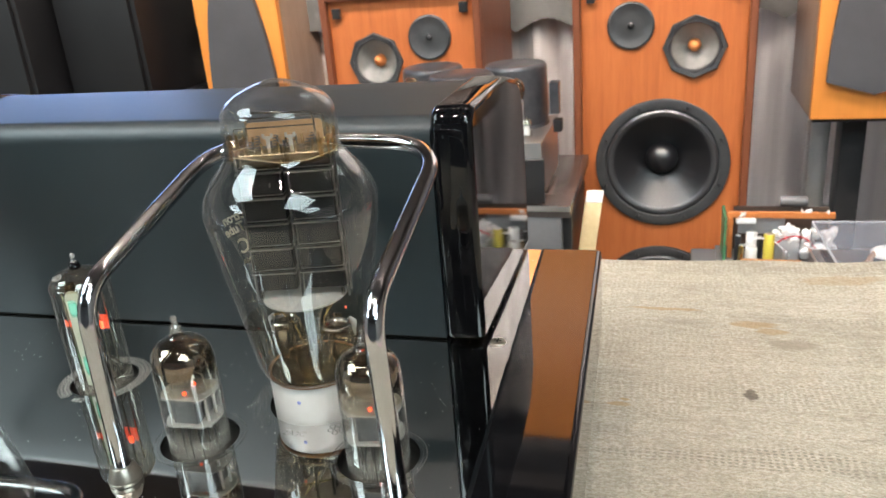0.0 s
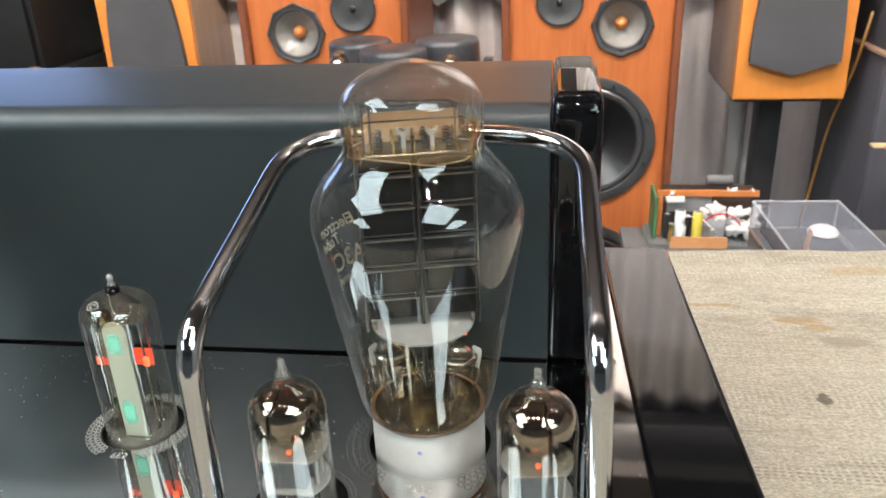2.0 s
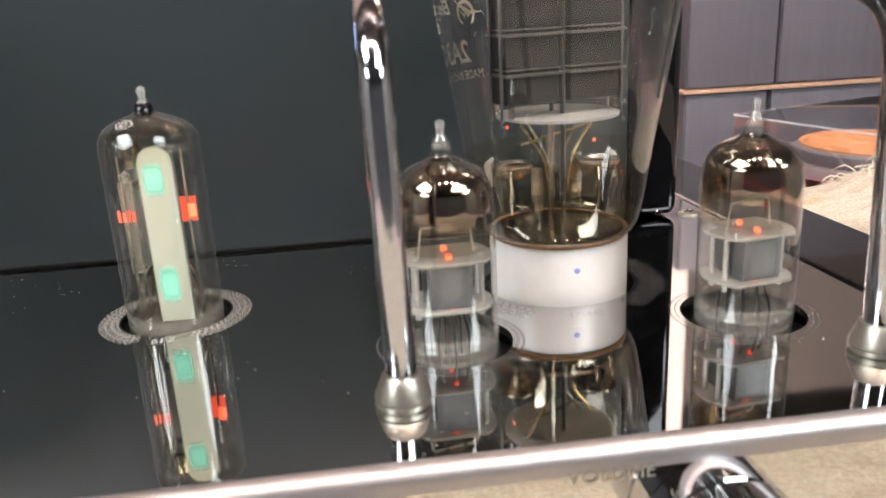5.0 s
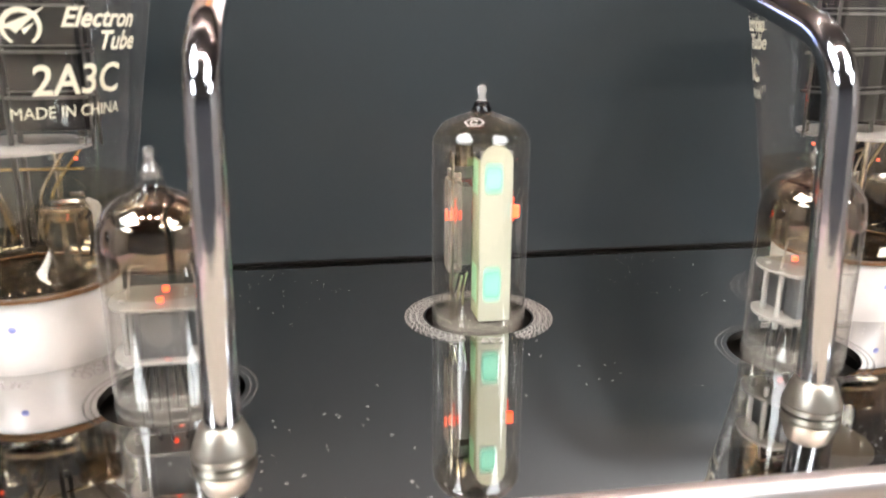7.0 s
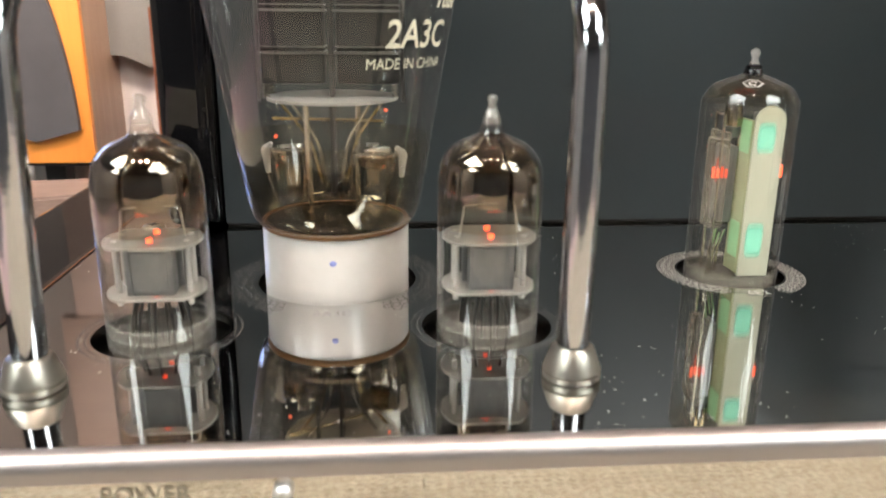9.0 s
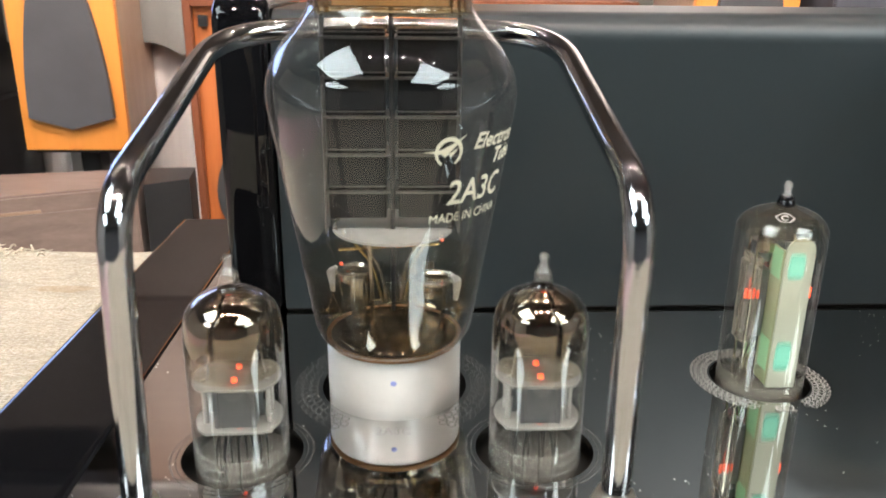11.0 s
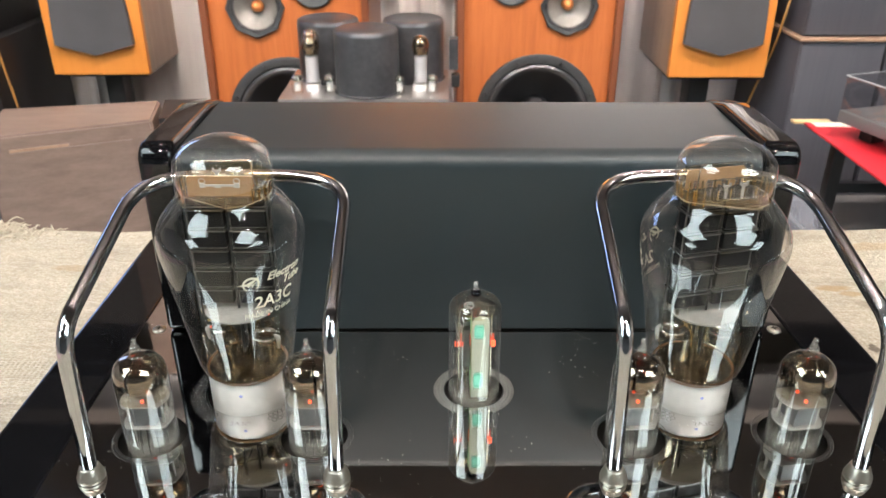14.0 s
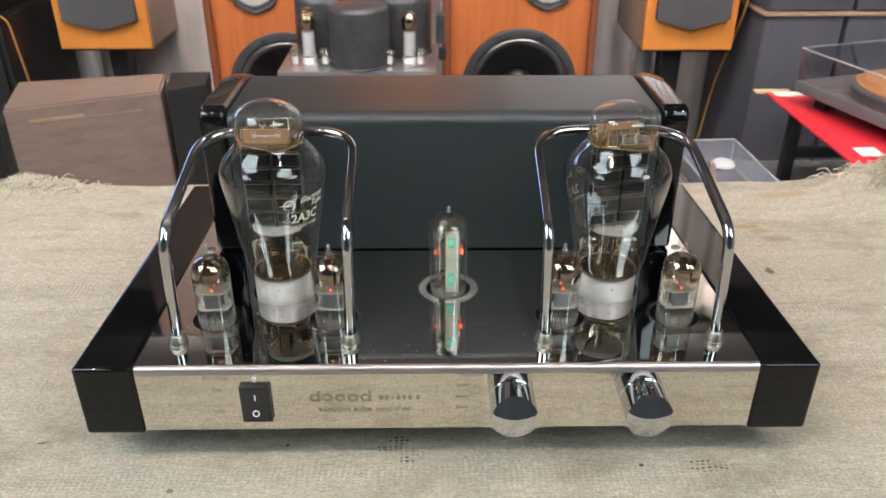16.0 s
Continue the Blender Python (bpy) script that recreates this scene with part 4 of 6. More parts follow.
# maker's mark as plain rounded shapes, model mark as bars
bm = bmesh.new()
for k in range(5):
    x = -0.0735 + 0.0070 * k
    prof = [(x + 0.0029 * math.cos(2 * math.pi * i / 20), -0.0205 + 0.0027 * math.sin(2 * math.pi * i / 20)) for i in range(20)]
    inner = [(x + 0.0016 * math.cos(2 * math.pi * i / 20), -0.0205 + 0.0014 * math.sin(2 * math.pi * i / 20)) for i in range(20)]
    a = [bm.verts.new((u, -0.00015, v)) for u, v in prof]
    b = [bm.verts.new((u, -0.00015, v)) for u, v in inner]
    for i in range(20):
        j = (i + 1) % 20
        bm.faces.new((a[i], a[j], b[j], b[i]))
    if k in (0, 4):
        box(bm, x + 0.0018, x + 0.003, -0.0002, 0.0001, -0.0232, -0.0155)
part("maker_mark", bm, M_INK_D, amp, "faint etched maker's mark", 0)
bm = bmesh.new()
for x, w in ((-0.0370, 0.0018), (-0.0339, 0.0018), (-0.0308, 0.001), (-0.0275, 0.0019), (-0.0243, 0.0019), (-0.0211, 0.0019), (-0.0166, 0.0019)):
    box(bm, x - w / 2, x + w / 2, -0.0002, 0.0001, -0.0220, -0.0188)
part("model_mark", bm, M_INK_D, amp, smooth=0)


# ---- tubes ----
def bulb_at(prof, h):
    for (r0, z0), (r1, z1) in zip(prof, prof[1:]):
        if z0 <= h <= z1 and z1 > z0:
            return r0 + (r1 - r0) * (h - z0) / (z1 - z0)
    return prof[0][0]


def power_tube(c):
    x0, y0 = c
    root = thing("power_tube", (x0, y0, 0.0), "large clear glass power tube in a white ceramic base", "vacuum tube", "power tubes on the deck")
    at = (x0, y0, 0)
    base = part("base", lathe(bmesh.new(), [(0, -0.0070), (0.0178, -0.0070), (0.0178, 0.0130), (0.0174, 0.0137), (0.0165, 0.0138), (0.0165, 0.0118), (0, 0.0118)], 56, at), M_CERAMIC, root, "white ceramic base")
    part("cement", lathe(bmesh.new(), [(0.0160, 0.0133), (0.0170, 0.0138), (0.0177, 0.0139), (0.0180, 0.0143), (0.0179, 0.0151), (0.0168, 0.0150)], 48, at), M_GLUE, base, "brown cement line")
    part("base_floor", lathe(bmesh.new(), smooth_profile([(0, 0.0172), (0.005, 0.0168), (0.0095, 0.0158), (0.0135, 0.0150), (0.0172, 0.0149)], 3), 40, at), M_SMOKE, base, "smoked metallic film at the bottom")
    for turn in (0, 166):
        dot = lathe(bmesh.new(), [(0, 0.0002), (0.0005, 0.00015), (0.0008, 0)], 12, (0, -0.01775, 0.0085), "Y")
        bmesh.ops.transform(dot, matrix=Matrix.Translation(at) @ Matrix.Rotation(radians(turn), 4, "Z"), verts=dot.verts)
        part("blue_mark", dot, M_BLUE, base, "small blue ink dot")
    prof = smooth_profile([(0.0150, 0.0140), (0.0182, 0.0147), (0.0202, 0.0176), (0.0215, 0.0235), (0.0241, 0.040), (0.0275, 0.060), (0.0297, 0.0735), (0.0302, 0.0785), (0.0294, 0.0835),
                           (0.0265, 0.0890), (0.0225, 0.0938), (0.0201, 0.0970), (0.0194, 0.0990), (0.0195, 0.1028), (0.0194, 0.1083), (0.0184, 0.1129), (0.0150, 0.1167), (0.0095, 0.1195), (0.0040, 0.1213), (0.0, 0.1219)], 4)
    bulb = part("bulb", lathe(bmesh.new(), prof, 72, at), M_GLASS, root, "clear glass bulb", 80)
    # anode: two dark ribbed boxes with a split
    for sx in (-1, 1):
        bm = boxed(x0 + sx * 0.0086 - 0.0072, x0 + sx * 0.0086 + 0.0072, y0 - 0.0042, y0 + 0.0042, 0.0475, 0.0935, 0.0008)
        an = part("anode", bm, M_ANODE, root, "dark carbonised anode plate")
        for k in range(5):
            z = 0.0546 + 0.0092 * k
            rb = boxed(x0 + sx * 0.0086 - 0.0078, x0 + sx * 0.0086 + 0.0080, y0 - 0.0056, y0 + 0.0056, z - 0.0003, z + 0.0003)
            box(rb, x0 + sx * 0.0086 - 0.0074, x0 + sx * 0.0086 + 0.0074, y0 - 0.0048, y0 + 0.0048, z + 0.0011, z + 0.0014)
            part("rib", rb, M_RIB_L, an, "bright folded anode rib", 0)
        for yy in (-1, 1):
            part("support_rod", sweep(bmesh.new(), [(x0 + sx * 0.0166, y0 + yy * 0.003, 0.0435), (x0 + sx * 0.0164, y0 + yy * 0.003, 0.0965)], 0.0004, 8), M_RIB_L, root)
            coil = [(x0 + sx * 0.0146 + 0.0007 * math.cos(q * 0.9), y0 + yy * 0.004 + 0.0007 * math.sin(q * 0.9), 0.0446 + 0.00011 * q) for q in range(28)]
            part("foot_spring", sweep(bmesh.new(), coil, 0.0002, 5), M_WIRE, root, "short bright foot spring")
    for yy in (-0.0028, 0.0028):
        part("centre_rod", sweep(bmesh.new(), [(x0, y0 + yy, 0.022), (x0, y0 + yy, 0.1005)], 0.0006, 8), M_RIB, root)
    part("lower_spacer", lathe(bmesh.new(), [(0, 0.0438), (0.0153, 0.0438), (0.0153, 0.0445), (0, 0.0445)], 40, at), M_MICA_T, root, "pale mica disc")
    hexa = [(x0 + a, y0 + b) for a, b in ((-0.0182, -0.004), (0.004, -0.0172), (0.0120, -0.0140), (0.0182, -0.004), (0.0182, 0.004), (-0.004, 0.0172), (-0.0120, 0.0140), (-0.0182, 0.004))]
    part("upper_spacer", extrude_poly(bmesh.new(), hexa, 0.0972, 0.0978, "XY"), M_MICA_Y, root, "amber mica plate", 0)
    plate = [(x0 - 0.0132, 0.0982), (x0 + 0.0132, 0.0982), (x0 + 0.0132, 0.1046)] + arc2(x0 + 0.0118, 0.1052, 0.0014, 0, 90, 4) + arc2(x0 - 0.0118, 0.1052, 0.0014, 90, 180, 4)
    part("end_plate", extrude_poly(bmesh.new(), plate, y0 - 0.0065, y0 - 0.0060, "XZ"), M_MICA_YD, root, "tan mica end plate with an orange reflection painted in", 0)
    bm = bmesh.new()
    for k in range(4):
        xx = x0 - 0.0096 + 0.0064 * k
        for yy in (-0.0045, 0.0045):
            sweep(bm, [(xx + 0.001 * math.cos(q * 0.9), y0 + yy + 0.001 * math.sin(q * 0.9), 0.0982 + 0.00014 * q) for q in range(28)], 0.00024, 5)
    part("filament_spring", bm, M_RIB, root, "fine dark tension springs")
    for k in range(44):
        a = 2 * math.pi * (k + 0.3 * (k % 3)) / 44
        if abs(math.cos(a)) > 0.72:
            part("gold_post", sweep(bmesh.new(), [(x0 + 0.0180 * math.cos(a), y0 + 0.0180 * math.sin(a), 0.0972), (x0 + 0.0182 * math.cos(a), y0 + 0.0182 * math.sin(a), 0.1020 + 0.0006 * (k % 4))], 0.00034, 5), M_GOLD, root, "fine gold post")
    part("top_wire", sweep(bmesh.new(), fillet([(x0 - 0.0118, y0, 0.0985), (x0 - 0.0115, y0, 0.1102), (x0 + 0.0115, y0, 0.1112), (x0 + 0.0118, y0, 0.0985)], [0.002, 0.002]), 0.00035, 6), M_WIRE, root)
    ol = [(x0 - 0.0078, 0.1022), (x0 - 0.0058, 0.1022), (x0 - 0.0054, 0.1028), (x0 - 0.0022, 0.1028), (x0 - 0.0018, 0.1022), (x0 + 0.0004, 0.1022), (x0 + 0.0008, 0.1028), (x0 + 0.0053, 0.1028), (x0 + 0.0058, 0.1022), (x0 + 0.0078, 0.1022), (x0 + 0.0078, 0.1040), (x0 + 0.0060, 0.1040), (x0 + 0.0055, 0.1035), (x0 - 0.0055, 0.1035), (x0 - 0.0060, 0.1040), (x0 - 0.0078, 0.1040)]
    bridge = part("top_bridge", extrude_poly(bmesh.new(), ol, y0 - 0.0076, y0 - 0.0070, "XZ"), M_MICA, root, "pale notched bridge", 0)
    for lx in (-0.0068, 0.0068):
        eyelet = [(x0 + lx + 0.0013 * math.cos(q * math.pi / 6), y0 - 0.0073, 0.1050 + 0.0010 * math.sin(q * math.pi / 6)) for q in range(13)]
        part("loop", sweep(bmesh.new(), eyelet, 0.0002, 5), M_MICA, bridge, "pale wire loop")
    for lx in (-0.0046, 0.0030):
        fork = [(-0.0005, 0.0984), (0.0005, 0.0984), (0.0006, 0.1032), (0.0018, 0.1038), (0.0018, 0.1052), (0.0011, 0.1052), (0.0009, 0.1043), (-0.0009, 0.1043), (-0.0011, 0.1052), (-0.0018, 0.1052), (-0.0018, 0.1038), (-0.0006, 0.1032)]
        part("fork", extrude_poly(bmesh.new(), [(x0 + lx + u, v) for u, v in fork], y0 + 0.0064, y0 + 0.0069, "XZ"), M_MICA_T, root, "pale forked spring hook", 0)
    for k in range(5):
        xx = x0 - 0.0115 + 0.00575 * k
        part("post", sweep(bmesh.new(), [(xx, y0 - 0.0058, 0.0978), (xx, y0 - 0.0058, 0.1018)], 0.0004, 6), M_BRASSW, root)
        part("post", sweep(bmesh.new(), [(xx, y0 + 0.0058, 0.0978), (xx, y0 + 0.0058, 0.1018)], 0.0004, 6), M_BRASSW, root)
    part("neck_tint", lathe(bmesh.new(), [(0.0194, 0.0966), (0.0189, 0.0990), (0.0190, 0.1015), (0.0190, 0.1032)], 56, at), M_AMBER, bulb, "amber tint in the neck", 80)
    sp = [(a, b, 0.0975) for a, b in hexa + hexa[:1]]
    part("spacer_rim", sweep(bmesh.new(), fillet(sp, [0.001] * 7), 0.0002, 6), M_MICA, root)
    for yy in (-1, 1):
        fr = [(x0 - 0.0135, y0 + yy * 0.0082, 0.0984), (x0 - 0.0135, y0 + yy * 0.0082, 0.1076), (x0 + 0.0135, y0 + yy * 0.0082, 0.1076), (x0 + 0.0135, y0 + yy * 0.0082, 0.0984), (x0 - 0.0135, y0 + yy * 0.0082, 0.0984)]
        part("plate_rim", sweep(bmesh.new(), fillet(fr, [0.001] * 3), 0.00022, 6), M_WIRE, root)
    # stem, lead wires and getter cups
    stem = [(0.0, 0.0255), (0.0032, 0.025), (0.0042, 0.022), (0.0048, 0.017), (0.0062, 0.0142)]
    part("stem", lathe(bmesh.new(), smooth_profile(stem, 4), 32, at), M_GLASS, root, "pressed glass stem")
    bead = bmesh.new()
    for k, (a, r, z) in enumerate(((0, 0.0019, 0.0285), (1.3, 0.0015, 0.0302), (2.9, 0.0016, 0.0292), (4.2, 0.0014, 0.0275), (5.4, 0.0015, 0.0312))):
        bmesh.ops.create_uvsphere(bead, u_segments=14, v_segments=9, radius=r, matrix=Matrix.Translation((x0 + 0.0013 * math.cos(a), y0 - 0.001 + 0.0013 * math.sin(a), z)))
    part("glass_bead", bead, M_GLASS, root, "lumpy clear glass bead holding the wires", 80)
    for k in range(4):
        s = -1 if k < 2 else 1
        w = (0.003 + 0.0018 * (k % 2)) * s
        part("lead_wire", sweep(bmesh.new(), fillet([(x0 + w * 0.6, y0 + 0.001 * (k - 1.5), 0.0235), (x0 + w * 1.1, y0 + 0.002 * (k - 1.5), 0.034), (x0 + s * (0.009 + 0.003 * (k % 2)), y0 + 0.0025 * (k - 1.5), 0.0428)], [0.003]), 0.0004, 6), M_BRASSW if k % 2 else M_WIRE, root)
    part("cross_wire", sweep(bmesh.new(), [(x0 - 0.0135, y0 - 0.006, 0.0400), (x0 + 0.012, y0 + 0.004, 0.0380)], 0.0004, 6), M_BRASSW, root)
    for sx in (-1, 1):
        cx, cy = x0 + sx * 0.0102, y0 - 0.001 - sx * 0.0035
        cup = lathe(bmesh.new(), smooth_profile([(0.0, 0.0280), (0.0030, 0.0282), (0.0043, 0.0292), (0.0048, 0.0304), (0.0049, 0.0312)], 3), 28, (cx, cy, 0))
        cup = part("getter_cup", cup, M_CUP, root, "dark getter cup")
        rim = lathe(bmesh.new(), [(0.0034, 0.0314), (0.0040, 0.0321), (0.0052, 0.0323), (0.0057, 0.0319), (0.0057, 0.0313), (0.0050, 0.0309), (0.0034, 0.0310)], 28, (cx, cy, 0))
        part("rim", rim, M_WIRE, cup, "bright ring round the cup")
        flag = sweep(bmesh.new(), fillet([(cx + sx * 0.0046, cy - 0.0030, 0.0334), (cx + sx * 0.0062, cy - 0.0022, 0.0318), (cx + sx * 0.0058, cy - 0.0012, 0.0262)], [0.002], 6), 0.0010, 8, [0.5, 0.8, 1.0, 1.1, 1.2, 1.2, 1.1, 1.0, 0.6])
        part("flag", moved(flag, lambda u, v, w: (u, cy - 0.002 + (v - cy + 0.002) * 0.45, w)), M_MICA, cup, "pale bent flag")
        part("cup_floor", lathe(bmesh.new(), [(0, 0.0306), (0.0020, 0.0307), (0.0034, 0.0312)], 20, (cx, cy, 0)), M_CUP, cup)
        for k in range(3):
            a = 2.1 * k + sx
            part("cup_leg", sweep(bmesh.new(), fillet([(cx + 0.0048 * math.cos(a), cy + 0.0048 * math.sin(a), 0.0306), (cx + 0.0064 * math.cos(a), cy + 0.0064 * math.sin(a), 0.026), (cx + 0.004 * math.cos(a), cy + 0.004 * math.sin(a), 0.0188)], [0.003]), 0.00035, 6), M_WIRE, cup)
        part("post", sweep(bmesh.new(), [(x0 + sx * 0.0052, y0 + sx * 0.006, 0.0145), (x0 + sx * 0.0058, y0 + sx * 0.007, 0.0436)], 0.0007, 8), M_WIRE, root)
        part("tab", boxed(x0 + sx * 0.0092 - 0.0016, x0 + sx * 0.0092 + 0.0016, y0 + sx * 0.0060, y0 + sx * 0.0065, 0.0215, 0.0325, 0.0002), M_WIRE, root)
        part("getter_arm", sweep(bmesh.new(), [(x0 + sx * 0.0138, y0 + 0.003, 0.024), (x0 + sx * 0.0145, y0 + 0.003, 0.0284)], 0.0004, 6), M_WIRE, root)
    part("getter_flash", lathe(bmesh.new(), [(r - 0.0004, z) for r, z in prof if 0.0150 <= z <= 0.037], 56, at), M_FLASH_P, bulb, "smoky brown flash low inside the bulb", 80)
    part("heater_glow", lathe(bmesh.new(), [(0, 0.0352), (0.0004, 0.0352), (0.0004, 0.0359), (0, 0.0359)], 10, (x0 - 0.0132, y0 - 0.004, 0)), M_HEAT_D, root, "faint orange filament")
    part("heater_glow", lathe(bmesh.new(), [(0, 0.0412), (0.0004, 0.0412), (0.0004, 0.0418), (0, 0.0418)], 10, (x0 + 0.0125, y0 - 0.003, 0)), M_HEAT_D, root, "faint orange filament")

    def wrap(bm, az, zc):
        def f(a, b, d):
            z = zc + b
            r = bulb_at(prof, z) + 0.00012
            t = radians(az) + a / 0.0285
            return (x0 + r * math.sin(t), y0 - r * math.cos(t), z)
        return moved(bm, f)
    az = 40
    part("lettering", wrap(lettering("2A3C", 0.0080, 0.1, 0, 0.00012), az + 6, 0.0590), M_PRINT, bulb, "cream printed letters", 0)
    part("lettering", wrap(lettering("MADE IN CHINA", 0.0032, 0.05), az + 2, 0.0532), M_PRINT, bulb, "cream printed letters", 0)
    part("lettering", wrap(lettering("Electron", 0.0050, 0.35, 0, 0.00012), az + 16, 0.0705), M_PRINT, bulb, "cream printed letters", 0)
    part("lettering", wrap(lettering("Tube", 0.0050, 0.35, 0, 0.00012), az + 24, 0.0662), M_PRINT, bulb, "cream printed letters", 0)
    lg = bmesh.new()
    for i in range(26):
        a0, a1 = radians(-60 + 11.5 * i), radians(-60 + 11.5 * (i + 1))
        w0, w1 = 0.0005 + 0.0005 * math.sin(math.pi * i / 26), 0.0005 + 0.0005 * math.sin(math.pi * (i + 1) / 26)
        lg.faces.new([lg.verts.new((r * math.cos(a), r * math.sin(a), 0)) for r, a in ((0.0034 - w0, a0), (0.0034, a0), (0.0034, a1), (0.0034 - w1, a1))])
    for pts in (((-0.001, -0.0012), (0.0042, 0.0036), (0.0008, 0.0018), (-0.0024, 0.0004)), ((0.0, -0.0004), (0.0024, 0.0008), (0.0018, 0.0002), (0.0004, -0.0014)), ((-0.0062, 0.0002), (-0.0024, 0.0006), (-0.0018, -0.0004))):
        lg.faces.new([lg.verts.new((a, b, 0)) for a, b in pts])
    part("emblem", wrap(lg, az - 14, 0.0690), M_PRINT, bulb, "cream round bird-like emblem", 0)
    return root


M_FLASH_P = getter_metal("brown_flash", 0.0300, 0.010, (0.56, 0.46, 0.33))
M_CUP = solid("smoked_nickel", (0.28, 0.23, 0.16), (0.45, 0.38, 0.28), 0.25, 1.0, 60, 600)
M_FLASH_S = getter_metal("silver_flash", 0.0268, 0.0302, (0.42, 0.335, 0.25), 0.0375)

left_tube = power_tube(POWER[0])
copy_thing(left_tube, pose(POWER[1][0], POWER[1][1], 0, 0, 0, -166))
left_tube.location.z += 0.001


def small_tube(c):
    x0, y0 = c
    at = (x0, y0, 0)
    root = thing("small_tube", (x0, y0, 0.0), "small clear glass tube with silvered top, glowing", "vacuum tube", "small tubes on the deck")
    prof = smooth_profile([(0.0094, -0.0055), (0.0106, -0.0035), (0.0108, 0.0), (0.0108, 0.012), (0.0108, 0.026), (0.0107, 0.0322), (0.0099, 0.0362), (0.0076, 0.0391), (0.0046, 0.0406), (0.0027, 0.0416), (0.0021, 0.0432), (0.0020, 0.0448),
                           (0.0012, 0.0462), (0.0009, 0.0472), (0.0012, 0.0482), (0.0009, 0.0490), (0, 0.0493)], 4)
    bulb = part("bulb", lathe(bmesh.new(), prof, 48, at), M_GLASS_S, root, "clear glass bulb", 80)
    part("tip", lathe(bmesh.new(), smooth_profile([(0.0017, 0.0432), (0.0016, 0.0446), (0.0009, 0.0461), (0.0006, 0.0472), (0.0009, 0.0482), (0.0006, 0.0489), (0, 0.0491)], 3), 16, at), M_TIP_GLINT, bulb, "beaded glass tip with its highlights painted milky white")
    part("getter_flash", lathe(bmesh.new(), [(max(r - 0.0003, 0), z) for r, z in prof if 0.0215 <= z <= 0.0412], 48, at), M_FLASH_S, bulb, "silvery getter mirror under the dome", 80)
    part("button_base", lathe(bmesh.new(), [(0, -0.0052), (0.0098, -0.0052), (0.0103, -0.002), (0.0102, 0.0004), (0.0088, 0.0016), (0, 0.0012)], 36, at), M_BASEGL, root, "thick pale glass button base")
    part("base_rim", lathe(bmesh.new(), [(0.0094, 0.0026), (0.0100, 0.0034), (0.01035, 0.0028), (0.01035, 0.0002), (0.0100, -0.0004), (0.0096, 0.0), (0.0094, 0.0026)], 40, at), M_RIMGL_S, root, "pale glass rim")
    for k in range(9):
        a = radians(20 + 36 * k)
        px, py = x0 + 0.0058 * math.cos(a), y0 + 0.0058 * math.sin(a)
        part("pin", sweep(bmesh.new(), fillet([(px, py, -0.0058), (px, py, 0.003), (x0 + 0.0042 * math.cos(a), y0 + 0.0042 * math.sin(a), 0.0082)], [0.002]), 0.0003, 6), M_RIB, root)
    for z in (0.0092, 0.0198):
        ol = []
        for i in range(44):
            a = 2 * math.pi * i / 44
            rr = 0.0098
            ol.append((x0 + rr * math.cos(a), y0 + max(min(rr * math.sin(a), 0.0072), -0.0072)))
        part("spacer", extrude_poly(bmesh.new(), ol, z, z + 0.0006, "XY"), M_MICA_T, root, "white mica spacer", 30)
    for sy in (-1, 1):
        yc = y0 + sy * 0.0033
        an = part("anode", boxed(x0 - 0.0046, x0 + 0.0046, yc - 0.0021, yc + 0.0021, 0.0099, 0.0197, 0.0004), M_ANODE_L, root, "grey anode box")
        fl = boxed(x0 - 0.0034, x0 + 0.0034, yc + sy * 0.0022 - 0.0002, yc + sy * 0.0022 + 0.0002, 0.0108, 0.0188)
        part("face_panel", fl, M_ANODE_L, an, smooth=0)
        for wx in (-0.0040, 0.0040):
            part("flange", boxed(x0 + wx - 0.0005, x0 + wx + 0.0005, yc + sy * 0.0021 - 0.0004, yc + sy * 0.0021 + 0.0004, 0.0101, 0.0195), M_ANODE_L, an, smooth=0)
        part("cathode", lathe(bmesh.new(), [(0, 0.0204), (0.00062, 0.0204), (0.00062, 0.0212), (0, 0.0213)], 12, (x0, yc, 0)), M_HEAT, root, "glowing orange cathode end")
        part("cathode_end", lathe(bmesh.new(), [(0, 0.0084), (0.0005, 0.0084), (0.0005, 0.0091), (0, 0.0091)], 10, (x0 + 0.0004, yc, 0)), M_HEAT_D, root, "faint glow under the lower spacer")
    for sx in (-1, 1):
        for wy in (-0.0026, 0.0026):
            part("post", sweep(bmesh.new(), [(x0 + sx * 0.0070, y0 + wy, 0.0070), (x0 + sx * 0.0070, y0 + wy, 0.0207)], 0.0006, 8), M_MICA, root, "pale support post")
    part("shield", boxed(x0 - 0.0056, x0 + 0.0056, y0 - 0.0003, y0 + 0.0003, 0.0101, 0.0192), M_ANODE_L, root, smooth=0)
    fr = [(x0 - 0.0062, y0 - 0.001, 0.0204), (x0 - 0.0054, y0 - 0.001, 0.0268), (x0 + 0.0054, y0 + 0.001, 0.0268), (x0 + 0.0062, y0 + 0.001, 0.0204)]
    part("getter_frame", sweep(bmesh.new(), fillet(fr, [0.0008, 0.0008], 4), 0.00022, 6), M_MICA, root, "pale getter frame")
    # base ridges in a whitish colour that imitates their glints
    for z, r in ((0.0034, 0.0101), (0.0014, 0.0104), (-0.0010, 0.0104)):
        part("base_ridge", lathe(bmesh.new(), [(r - 0.0003, z), (r, z + 0.0003), (r + 0.0002, z), (r, z - 0.0003), (r - 0.0003, z)], 40, at), M_RIDGE_GLINT, root, "glass ridge with its bright glint painted in")
    part("getter_cup", lathe(bmesh.new(), [(0.002, 0.0262), (0.0028, 0.0262), (0.0028, 0.0272), (0.002, 0.0272), (0.002, 0.0262)], 20, at), M_WIRE, root)
    return root


